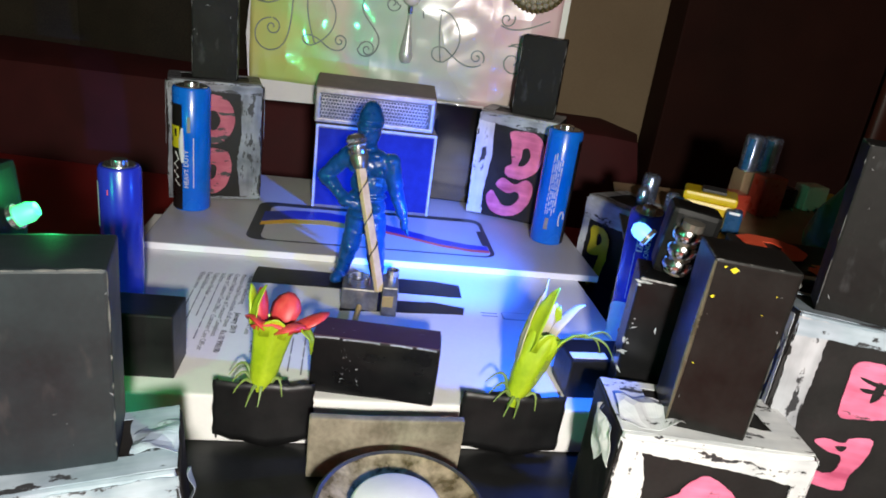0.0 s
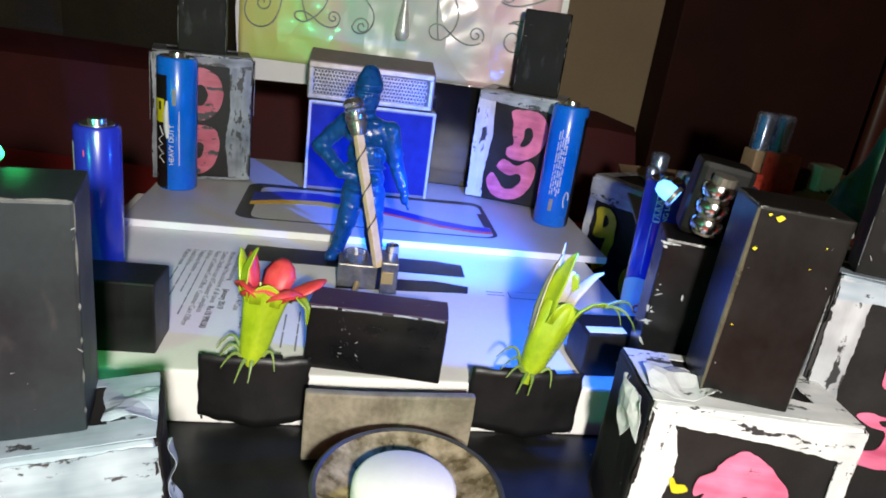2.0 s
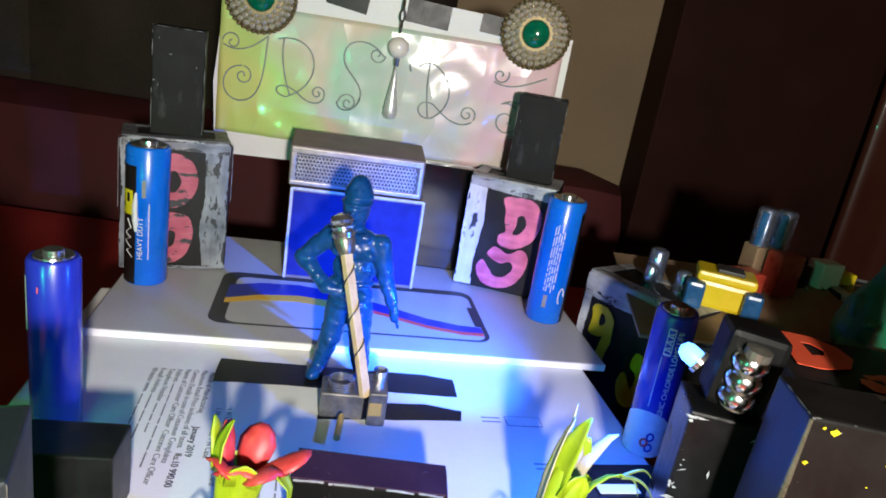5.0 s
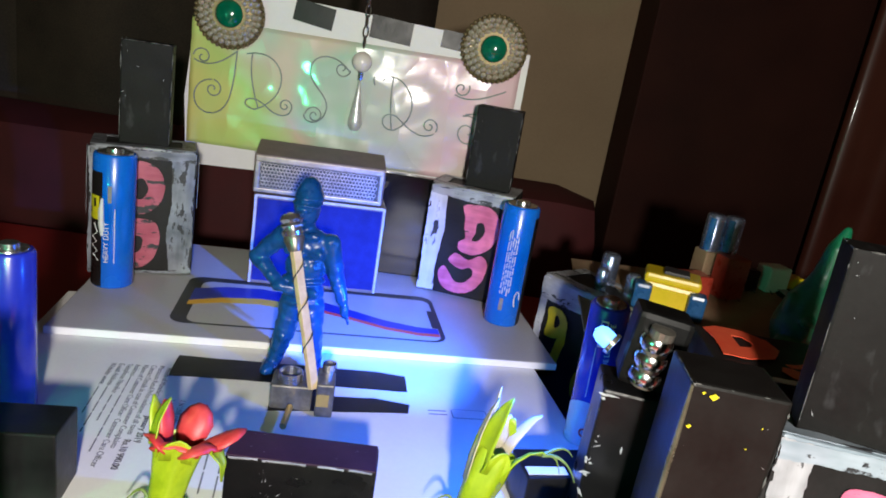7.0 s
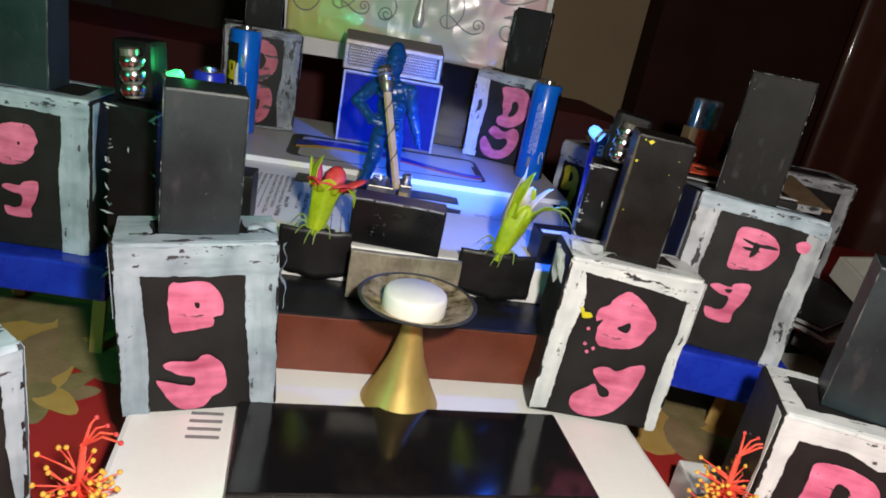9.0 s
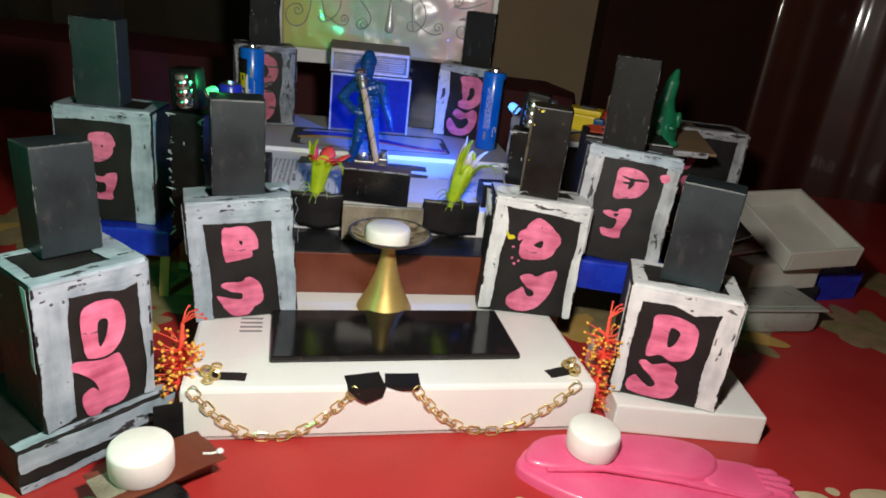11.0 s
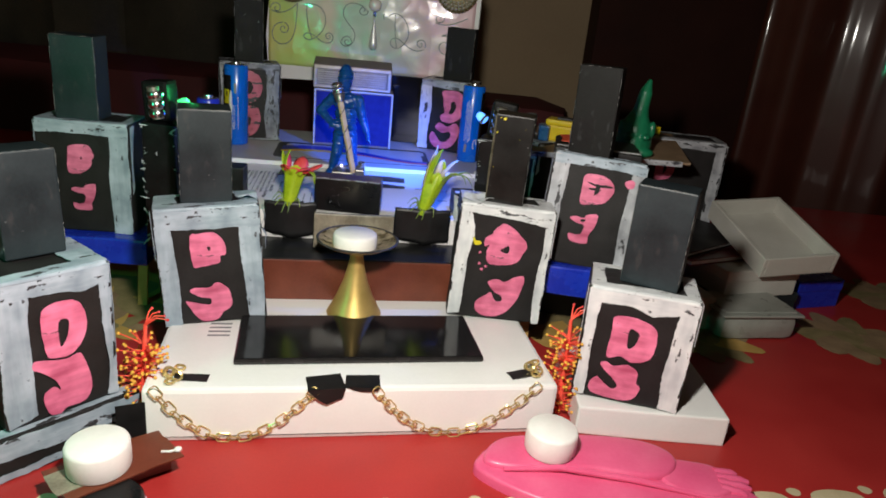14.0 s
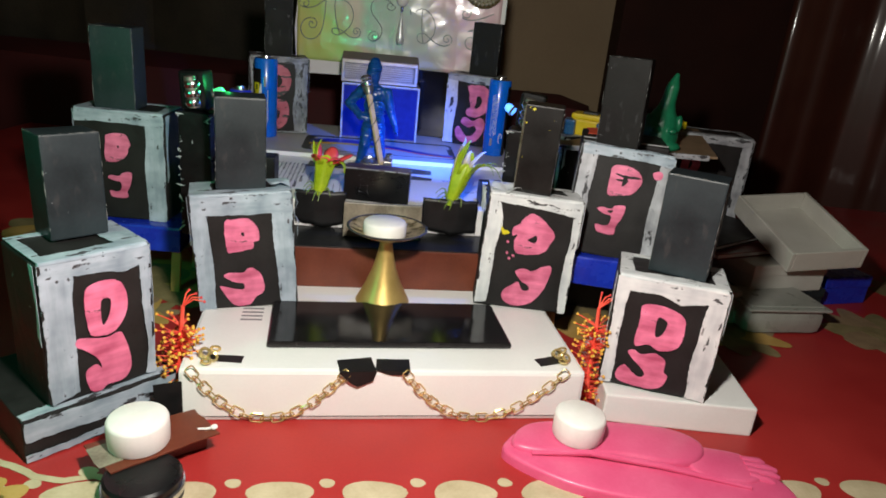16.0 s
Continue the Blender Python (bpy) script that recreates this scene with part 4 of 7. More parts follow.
# ---- rear stage: amplifier, panel, banner ----
def amplifier():
    o = thing("toy_amplifier", M(-0.25, 24.45, 5.77, 7.5), "small dark guitar amplifier cabinet with chipped white edges", "amplifier")
    thing_ob = o
    o = part("cabinet", box(5.15, 1.8, 3.66, 0.06, 2, 0.02, 2, True), AMPBROWN, o)
    part("grille_cloth", box(4.85, 0.04, 3.36, 0.01, 0, 0, 0, True), AMPFACE, o, "dark woven front with LED blue in its colour", M(0, -0.03, 0.15))
    for x in (-2.5, 2.5):
        part("edge_trim", box(0.1, 0.1, 3.6, 0.03, 4, 0.02, 3), AMPWHITE, o, "", M(x, 0.0, 0.03))
    part("edge_trim", box(5.0, 0.1, 0.1, 0.03, 4, 0.02, 5), AMPWHITE, o, "", M(0, 0.0, 3.56))
    return thing_ob


def amp_head():
    o = thing("amplifier_head", M(-0.42, 24.6, 9.45, 7), "brown-grey amplifier head with a honeycomb metal grille", "amplifier")
    bm = box(5.05, 1.65, 1.5, 0.07, 2, 0.02, 2, True)
    for v in bm.verts:
        if v.co.z > 0.9:
            v.co.z += 0.21 * v.co.y
    part("case", bm, AMPBROWN, o)
    w, h, r = 4.6, 1.02, 0.085
    bm = bmesh.new()
    rows, cols = 7, 34
    part("grille_back", box(w, 0.02, h, 0, 0, 0, 0, True), INK, o, "dark holes", M(0, -0.012, 0.2))
    rings = []
    for j in range(rows):
        for i in range(cols):
            x = -w / 2 + 0.075 + (i + 0.5 * (j % 2)) * (w - 0.15) / cols
            z = 0.2 + 0.08 + j * (h - 0.1) / (rows - 0.4)
            if abs(x) > w / 2 - 0.03:
                continue
            ring = []
            for rr in (r, r * 0.66):
                ring.append([bm.verts.new((x + rr * math.cos(math.pi / 6 + k * math.pi / 3), -0.045, z + rr * math.sin(math.pi / 6 + k * math.pi / 3))) for k in range(6)])
            for k in range(6):
                bm.faces.new((ring[0][k], ring[0][(k + 1) % 6], ring[1][(k + 1) % 6], ring[1][k]))
    g = part("grille", bm, GRILLE, o, "honeycomb metal mesh")
    mod = g.modifiers.new("thickness", "SOLIDIFY")
    mod.thickness = 0.015 * CM
    for z, hh in ((0.03, 0.16), (1.23, 0.22)):
        part("frame_bar", box(4.95, 0.1, hh, 0.03), GRILLE, o, "", M(0, -0.02, z))
    for x in (-2.39, 2.39):
        part("frame_bar", box(0.17, 0.1, 1.04, 0.03), GRILLE, o, "", M(x, -0.02, 0.19))
    return o


amplifier()
amp_head()
panel = thing("acrylic_sheet", M(0.7, 27.6, 5.76, 1), "glossy black panel standing behind the amplifier", "panel")
part("body", box(8.0, 0.5, 4.6, 0.06, 0, 0, 0, True), GLASSBLACK, panel)


def iridescent():
    """Clear holographic tape over paper: thin, shiny, with soft green and pink patches and creases."""
    m = bpy.data.materials.new("holographic_tape")
    m.use_nodes = True
    t = m.node_tree
    n, link = t.nodes, t.links.new
    p = n["Principled BSDF"]
    co, no, cr = n.new("ShaderNodeTexCoord"), n.new("ShaderNodeTexNoise"), n.new("ShaderNodeValToRGB")
    no.inputs["Scale"].default_value, no.inputs["Detail"].default_value = 22, 2
    link(co.outputs["Object"], no.inputs["Vector"])
    sep, run, mix = n.new("ShaderNodeSeparateXYZ"), n.new("ShaderNodeMapRange"), n.new("ShaderNodeMath")
    link(co.outputs["Object"], sep.inputs[0])
    run.inputs[1].default_value, run.inputs[2].default_value, run.inputs[3].default_value, run.inputs[4].default_value = -7 * CM, 7 * CM, -0.2, 0.5
    link(sep.outputs[0], run.inputs[0])
    mix.operation, mix.inputs[1].default_value = "MULTIPLY_ADD", 0.7
    link(no.outputs[0], mix.inputs[0])
    link(run.outputs[0], mix.inputs[2])
    link(mix.outputs[0], cr.inputs[0])
    el = cr.color_ramp.elements
    el[0].position, el[0].color = 0.1, (0.66, 0.64, 0.2, 1)
    el[1].position, el[1].color = 0.85, (0.62, 0.57, 0.48, 1)
    for pos, col in ((0.22, (0.5, 0.68, 0.2, 1)), (0.34, (0.66, 0.56, 0.44, 1)), (0.42, (0.44, 0.6, 0.46, 1)), (0.52, (0.54, 0.61, 0.54, 1)), (0.64, (0.58, 0.58, 0.53, 1)), (0.74, (0.76, 0.5, 0.56, 1))):
        e = el.new(pos)
        e.color = col
    link(cr.outputs[0], p.inputs["Base Color"])
    p.inputs["Roughness"].default_value = 0.24
    p.inputs["Coat Weight"].default_value = 1.0
    vo = n.new("ShaderNodeTexVoronoi")
    vo.inputs["Scale"].default_value = 62
    stretch = n.new("ShaderNodeMapping")
    stretch.inputs["Scale"].default_value, stretch.inputs["Rotation"].default_value = (1.0, 1.0, 0.55), (0, 0.5, 0)
    link(co.outputs["Object"], stretch.inputs["Vector"])
    link(stretch.outputs[0], vo.inputs["Vector"])
    bp = n.new("ShaderNodeBump")
    bp.inputs["Strength"].default_value, bp.inputs["Distance"].default_value = 0.7, 0.16 * CM
    link(vo.outputs[0], bp.inputs["Height"])
    link(bp.outputs[0], p.inputs["Normal"])
    link(bp.outputs[0], p.inputs["Coat Normal"])
    return m


def spiral(cx, cz, r0, turns, start, grow=-1):
    pts = []
    n = int(18 * turns) + 2
    for i in range(n):
        u = i / (n - 1)
        a = start + grow * 2 * math.pi * turns * u
        r = r0 * (1 - 0.85 * u)
        pts.append((cx + r * math.cos(a), cz + r * math.sin(a)))
    return pts


def bezier(a, b, c, d, n=14):
    out = []
    for i in range(n + 1):
        u = i / n
        out.append(tuple((1 - u) ** 3 * a[k] + 3 * u * (1 - u) ** 2 * b[k] + 3 * u * u * (1 - u) * c[k] + u ** 3 * d[k] for k in (0, 1)))
    return out


def banner():
    o = thing("banner", M(0, 29.0, 9.2, 0), "white paper banner with shiny holographic tape and curly pen lettering", "banner")
    part("paper", sheet([(-7.0, 0.0), (-3, 0.15), (6.2, 0.75), (7.5, 4.0), (7.5, 7.0), (4.5, 7.4), (-4.1, 7.75), (-6.9, 6.5), (-7.2, 3)], 0.06, 0), PAPER, o)
    # the tape is a slightly creased sheet
    bm = bmesh.new()
    nx, nz = 60, 24
    g = []
    for j in range(nz + 1):
        row = []
        for i in range(nx + 1):
            x, z = -7.0 + 14.2 * i / nx, 1.0 + 5.3 * j / nz - 0.02 * i / nx * 10 + 0.3 * i / nx
            y = -0.11 - 0.1 * abs(noise.noise(Vector((x * 0.55, z * 0.7, 3)))) - 0.05 * abs(noise.noise(Vector((x * 1.9, z * 1.3, 7))))
            row.append(bm.verts.new((x, y, z)))
        g.append(row)
    for a, b in zip(g, g[1:]):
        for i in range(nx):
            bm.faces.new((a[i], a[i + 1], b[i + 1], b[i]))
    tp = part("holographic_tape", bm, iridescent(), o, "clear shiny tape with green and pink gleam", None, True)
    mod = tp.modifiers.new("thickness", "SOLIDIFY")
    mod.thickness = 0.02 * CM
    lines = [spiral(-6.45, 4.75, 0.4, 1.2, 3.1), bezier((-6.8, 4.6), (-6.2, 4.3), (-5.6, 4.6), (-5.0, 5.2)),
             bezier((-5.0, 5.2), (-5.1, 4.0), (-5.0, 2.4), (-6.1, 2.4)), bezier((-6.1, 2.4), (-7.0, 2.5), (-6.9, 3.8), (-6.0, 3.85)), spiral(-5.95, 3.45, 0.4, 1.3, 1.5),
             bezier((-4.35, 5.2), (-4.45, 4.4), (-4.2, 3.6), (-3.95, 2.95)), bezier((-4.6, 5.15), (-2.9, 5.7), (-2.4, 3.6), (-4.1, 2.85)), bezier((-4.1, 2.85), (-4.9, 2.9), (-4.5, 3.7), (-3.6, 3.05)),
             bezier((-3.6, 3.05), (-3.1, 2.6), (-2.5, 2.7), (-2.5, 3.2)), spiral(-2.8, 3.2, 0.3, 1.3, 0.0, 1),
             bezier((-0.2, 5.1), (-0.9, 5.9), (-2.0, 5.6), (-1.85, 4.75)), bezier((-1.85, 4.75), (-1.7, 4.2), (-0.9, 3.9), (-1.0, 3.3)), bezier((-1.0, 3.3), (-1.1, 2.6), (-1.9, 2.5), (-1.95, 3.0)), spiral(-0.5, 5.15, 0.36, 1.2, 0.0, -1), spiral(-1.5, 3.0, 0.4, 1.5, 3.1, -1),
             bezier((0.95, 5.05), (0.9, 4.95), (0.92, 4.85), (0.98, 4.7)), bezier((1.75, 5.2), (1.7, 4.4), (1.8, 3.6), (1.95, 2.9)), bezier((1.3, 4.95), (2.0, 5.8), (3.6, 3.9), (2.1, 2.9)), bezier((2.1, 2.9), (1.3, 2.7), (1.3, 3.8), (2.1, 3.5)),
             bezier((2.1, 3.5), (2.7, 3.0), (3.3, 2.6), (3.85, 3.0)), spiral(3.6, 3.3, 0.38, 1.4, -0.6, 1),
             spiral(4.75, 5.15, 0.38, 1.2, 0.5), bezier((4.5, 4.85), (5.2, 4.5), (6.1, 5.0), (6.7, 5.3)), spiral(5.3, 3.3, 0.75, 1.5, 2.0), bezier((5.1, 4.05), (5.8, 4.3), (6.3, 3.9), (6.4, 3.3))]
    for k, ln in enumerate(lines):
        part("pen_stroke", tube([(x, -0.27, z) for x, z in ln], 0.032, 5), PEN, o, "curly pen line")
    for x, z, w, h, rot in ((-2.0, 6.75, 1.7, 0.9, -8), (1.35, 6.6, 1.8, 0.95, -4), (4.1, 6.7, 1.1, 0.75, -4)):
        part("tape_patch", box(w, 0.03, h, 0.0), TAPE, o, "black tape", M(x, -0.1, z, 0, 0, -rot))
    return o


banner()


def ornament(m):
    """A round earring with rings of rhinestones about a green stone."""
    o = thing("earring", m, "round brass earring with rhinestone rings and a green stone", "earring", "earrings on the banner")
    disc = lathe([(0, 0), (1.3, 0), (1.42, 0.12), (1.3, 0.25), (0.9, 0.36), (0.6, 0.4), (0, 0.4)], 40)
    bmesh.ops.rotate(disc, cent=(0, 0, 0), matrix=Matrix.Rotation(radians(90), 3, "X"), verts=disc.verts)
    thing_ob = o
    o = part("setting", disc, SETTING, o, "", None, True)
    part("green_stone", ball(0.56, (1, 0.5, 1), (0, -0.4, 0), 24, 14), EMERALD, o, "faceted green stone", None, True)
    ringb = lathe([(0.58, 0), (0.7, 0), (0.7, 0.1), (0.58, 0.1)], 32)
    bmesh.ops.rotate(ringb, cent=(0, 0, 0), matrix=Matrix.Rotation(radians(90), 3, "X"), verts=ringb.verts)
    part("bezel", ringb, SETTING, o, "", M(0, -0.36, 0))
    for r, n, s in ((0.74, 18, 0.13), (0.96, 23, 0.145), (1.18, 28, 0.14), (1.37, 40, 0.09)):
        for i in range(n):
            a = 2 * math.pi * i / n
            st = bmesh.new()
            bmesh.ops.create_icosphere(st, subdivisions=1, radius=s)
            part("rhinestone" if r < 1.3 else "bead", st, RHINE if r < 1.3 else SETTING, o, "", M(r * math.cos(a), -0.38 + 0.22 * (r - 0.8), r * math.sin(a)))
    return thing_ob


ornament(M(-5.35, 28.6, 15.85, 6))
ornament(M(5.85, 28.6, 16.2, -8))


def pendant():
    o = thing("pendant", M(0.35, 28.3, 11.4), "hanging pearl pendant with a silver teardrop on a chain", "pendant")
    for i in range(5):
        z = 5.9 - 0.42 * i + 0.0
        ring = [(0.1 * math.cos(a) * (1 if i % 2 else 0.25), 0.1 * math.cos(a) * (0.25 if i % 2 else 1), z + 0.24 * math.sin(a)) for a in [2 * math.pi * k / 12 for k in range(12)]]
        part("link", tube(ring, 0.035, 6, True), STEEL, o)
    part("pearl", ball(0.43, (1, 1, 1), (0, 0, 3.4), 20, 14), PEARL, o, "round cream pearl", None, True)
    part("cap", lathe([(0, 2.62), (0.1, 2.65), (0.12, 2.95), (0, 3.0)], 12), STEEL, o)
    drop = lathe([(0, 0.45), (0.2, 0.5), (0.3, 0.7), (0.29, 0.95), (0.2, 1.5), (0.11, 2.1), (0.05, 2.6), (0, 2.65)], 20)
    part("teardrop", drop, RING, o, "silver-white teardrop bead", None, True)
    part("hook", sheet([(-0.3, 6.1), (0.1, 6.1), (0.12, 8.6), (0.0, 8.7)], 0.06, 0), STEEL, o, "bright metal hook")
    return o


pendant()

# ---- printed phone on the upper stage lid, writing on the lower box ----
TOP = 0.262


def printed(points, mat, lift, parent, name="print", z=TOP):
    return part(name, flat(sheet(points, 0.004, 0)), mat, parent, "", M(0, 0, z + lift))


def rounded(x0, y0, x1, y1, r, n=6):
    out = []
    for cx, cy, a0 in ((x1 - r, y1 - r, 0), (x0 + r, y1 - r, 90), (x0 + r, y0 + r, 180), (x1 - r, y0 + r, 270)):
        for i in range(n + 1):
            a = radians(a0 + 90 * i / n)
            out.append((cx + r * math.cos(a), cy + r * math.sin(a)))
    return out


printed(rounded(-5.05, 1.0, 4.6, 5.5, 0.55), INK, 0.0, upper_box, "printed_phone")
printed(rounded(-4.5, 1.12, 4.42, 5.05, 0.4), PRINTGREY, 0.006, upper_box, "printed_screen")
wave = [(-4.7, 3.2), (-3.6, 3.7), (-2.2, 3.9), (-0.6, 3.6), (1.0, 2.9), (2.4, 2.2), (3.6, 1.9), (4.4, 1.9)]
printed([(x, y + 0.62 - 0.08 * x) for x, y in wave] + [(x, y - 0.25) for x, y in wave[::-1]], WAVE_BLUE, 0.012, upper_box, "printed_wave")
printed([(x, y - 0.22) for x, y in wave[:4]] + [(x, y - 0.62 - 0.08 * (3 - i)) for i, (x, y) in enumerate(wave[:4][::-1])], WAVE_YELLOW, 0.016, upper_box, "printed_wave")
printed([(x, y - 0.2) for x, y in wave[3:]] + [(x, y - 0.45) for x, y in wave[3:][::-1]], WAVE_RED, 0.018, upper_box, "printed_wave")
printed(rounded(4.2, 2.2, 4.46, 3.9, 0.1), INK, 0.02, upper_box, "printed_notch")

LT = 1.362
# each line: its place, then words or the length of a bar, in turn
rows = [(-5.4, 7.1, ["Website www.", 0.5, 0.4, 0.3]), (-5.18, 7.1, ["E-mail Address", 0.7, 0.5, 0.6, 0.2]), (-4.95, 7.1, ["Telephone Number", 0.4, 0.3, 0.4]), (-4.73, 7.1, ["Address", 0.5, 0.3, 0.6, 0.25, 0.5, 0.4, 0.55]), (-4.5, 7.1, ["Name of Customer Care Officer  Customer Care Officer"]), (-4.28, 7.1, ["Contact Details in case of Consumer Complaints"]),
        (-4.05, 7.1, ["Maximum Retail Price inclusive of all taxes", "  Rs.10 990.00"]), (-3.82, 7.0, ["Month of Manufacturing", "        January 2019"]), (-3.4, 5.2, ["1 N eject tool, 1 N Case"]), (-3.12, 5.2, ["1 N USB cable, 1 N Warranty Card"]), (-1.42, 3.3, [0.7, 0.9]), (-1.7, 3.2, [0.6, 0.55, 0.8]), (-2.05, 3.0, [0.9, 0.8])]
for x, y, bits in rows:
    for k, bit in enumerate(bits):
        if isinstance(bit, str):
            bold = k == 1
            ob = words(bit, 0.235 if bold else 0.215, INK if bold else GREYINK, lower_box, M(x, y, LT + 0.006, -90))
            y -= ob.dimensions.x / CM + (0.1 if bit[0] != " " else 0.2)
        else:
            part("print_line", flat(sheet([(x + 0.02, y - bit), (x + 0.06, y - bit), (x + 0.06, y), (x + 0.02, y)], 0.004, 0)), GREYINK, lower_box, "", M(0, 0, LT))
            y -= bit + 0.09
for x0, y0, w, h in ((4.6, 5.0, 1.1, 0.5), (5.6, 2.9, 0.9, 0.7)):
    printed(rounded(x0, y0, x0 + w, y0 + h, 0.08), GREYINK, 0.0, lower_box, "printed_diagram", LT)
    printed(rounded(x0 + 0.03, y0 + 0.03, x0 + w - 0.03, y0 + h - 0.03, 0.06), BOXWHITE, 0.006, lower_box, "printed_diagram", LT)
    for k in range(2):
        printed([(x0 - 0.7, y0 + 0.15 + 0.2 * k), (x0 - 0.15, y0 + 0.15 + 0.2 * k), (x0 - 0.15, y0 + 0.21 + 0.2 * k), (x0 - 0.7, y0 + 0.21 + 0.2 * k)], GREYINK, 0.0, lower_box, "print_line", LT)
tape = thing("tape_strip", M(0.35, 17.4, 5.497, 6), "torn strips of black tape stuck across the lower stage", "tape")
part("strip", flat(sheet(ragged([(-3.6, -0.55), (3.5, -0.45), (3.5, 0.55), (2.6, 0.7), (-3.6, 0.75)], 0.04, 0.3, 2), 0.015, 0)), TAPE, tape)
part("strip", flat(sheet(ragged([(-0.6, -2.1), (3.4, -1.75), (3.5, -1.25), (2.4, -1.05), (-0.6, -1.15)], 0.04, 0.3, 3), 0.015, 0)), TAPE, tape)
part("strip", flat(sheet(ragged([(-0.3, -1.2), (0.9, -1.2), (0.9, -0.4), (-0.3, -0.4)], 0.04, 0.3, 4), 0.015, 0)), TAPE, tape, "", M(0, 0, 0.016))


# ---- batteries ----
def cyl_patch(r, a0, a1, z0, z1, n=14):
    bm = bmesh.new()
    rows = [[bm.verts.new((r * math.cos(radians(a0 + (a1 - a0) * i / n)), r * math.sin(radians(a0 + (a1 - a0) * i / n)), z)) for i in range(n + 1)] for z in (z0, z1)]
    for i in range(n):
        bm.faces.new((rows[0][i], rows[0][i + 1], rows[1][i + 1], rows[1][i]))
    return bm


def battery(m, r, h, sleeve, label, kind):
    o = thing("battery", m, label, "battery", "batteries on the stage")
    thing_ob = o
    o = part("sleeve", lathe([(0, 0.02), (r - 0.05, 0.02), (r, 0.08), (r, h - 0.22), (r - 0.05, h - 0.14), (r - 0.12, h - 0.13)], 40), sleeve, o, "", None, True)
    part("terminal", lathe([(r - 0.12, h - 0.16), (r - 0.14, h - 0.1), (0.29 * r / 0.7, h - 0.1), (0.27 * r / 0.7, h + 0.02), (0, h + 0.03)], 32), STEEL, thing_ob, "steel top contact", None, True)
    if kind == "left":
        part("black_band", cyl_patch(r + 0.006, -190, -99, 0.08, h - 0.75), SLEEVE_BLACK, o, "black printed panel")
        part("logo_patch", cyl_patch(r + 0.012, -165, -108, 2.55, 3.4), YELLOW, o, "yellow-green printed mark")
        part("logo_patch", cyl_patch(r + 0.018, -148, -138, 2.75, 2.95), SLEEVE_BLACK, o)
        part("logo_patch", cyl_patch(r + 0.018, -128, -118, 3.0, 3.3), SLEEVE_BLACK, o)
        swash = [((r + 0.012) * math.cos(radians(a)), (r + 0.012) * math.sin(radians(a)), z) for a, z in ((-98, 2.0), (-100, 2.4), (-101, 2.9), (-99, 3.35))]
        part("logo_patch", tube(swash, [0.05, 0.1, 0.1, 0.04], 6), SLEEVE_WHITE, o, "white printed swash")
        script = [((r + 0.012) * math.cos(radians(a)), (r + 0.012) * math.sin(radians(a)), z) for a, z in ((-125, 2.4), (-112, 2.1), (-132, 1.9), (-114, 1.75), (-134, 1.6), (-112, 1.4), (-128, 1.25), (-108, 1.05))]
        part("logo_patch", tube(script, 0.022, 5), SLEEVE_WHITE, o, "white printed scrawl")
        tx = words("HEAVY DUTY", 0.25, SLEEVE_WHITE, o, M(0, 0, 0))
        tx.matrix_local = M((r + 0.012) * math.cos(radians(-80)), (r + 0.012) * math.sin(radians(-80)), 1.0, 8, 90) @ pose(0, 0, 0, 0, 0, 90)
        part("print_bar", cyl_patch(r + 0.012, -66, -64, 1.0, 3.0), SLEEVE_WHITE, o)
        part("print_bar", cyl_patch(r + 0.012, -84, -74, 3.2, 3.8), GREYINK, o)
    elif kind == "right":
        rnd = random.Random(4)
        for a in (-121, -114, -107, -100, -93):
            z = 1.3 + rnd.uniform(0, 0.3)
            while z < 3.7:
                k = rnd.uniform(0.12, 0.42)
                part("print_bar", cyl_patch(r + 0.012, a, a + 2.4, z, z + k, 3), SLEEVE_WHITE, o)
                z += k + 0.07
        part("printed_ring", tube([((r + 0.015) * math.cos(radians(-62 + 9 * math.cos(t))), (r + 0.015) * math.sin(radians(-62 + 9 * math.cos(t))), 1.2 + 0.32 * math.sin(t)) for t in [2 * math.pi * k / 16 for k in range(12)]], 0.025, 5), SLEEVE_WHITE, o)
        part("print_bar", cyl_patch(r + 0.012, -116, -104, 0.7, 1.2), GREYINK, o)
        part("black_band", cyl_patch(r + 0.006, -45, 30, 0.1, h - 0.5), SLEEVE_BLACK, o)
    elif kind == "aaa":
        # the white foot rises in a curve to one side
        bm, n = bmesh.new(), 40
        ring = [[bm.verts.new(((r + 0.006) * math.cos(a), (r + 0.006) * math.sin(a), z)) for a, z in ((radians(-180 + 360 * i / n), (0.06, 1.0 + 0.55 * math.sin(radians(-180 + 360 * i / n - 150)))[q]) for i in range(n + 1))] for q in (0, 1)]
        for i in range(n):
            bm.faces.new((ring[0][i], ring[0][i + 1], ring[1][i + 1], ring[1][i]))
        part("white_band", bm, SLEEVE_WHITE, o, "white curved lower band")
        for a, z, mat in ((-112, 0.55, WAVE_RED), (-98, 0.75, WAVE_BLUE), (-97, 0.4, WAVE_BLUE)):
            ring = [((r + 0.02) * math.cos(radians(a + 9 * math.cos(t))), (r + 0.02) * math.sin(radians(a + 9 * math.cos(t))), z + 0.12 * math.sin(t)) for t in [2 * math.pi * k / 16 for k in range(16)]]
            part("printed_ring", tube(ring, 0.03, 5, True), mat, o, "printed ring mark")
        part("print_tag", cyl_patch(r + 0.01, -124, -104, 3.35, 4.15), SLEEVE_WHITE, o, "white printed tag")
        part("print_tag", cyl_patch(r + 0.013, -122, -106, 3.4, 4.1), VIOLET_SLEEVE, o)
        part("print_bar", cyl_patch(r + 0.012, -126, -124, 1.7, 3.3), SLEEVE_WHITE, o)
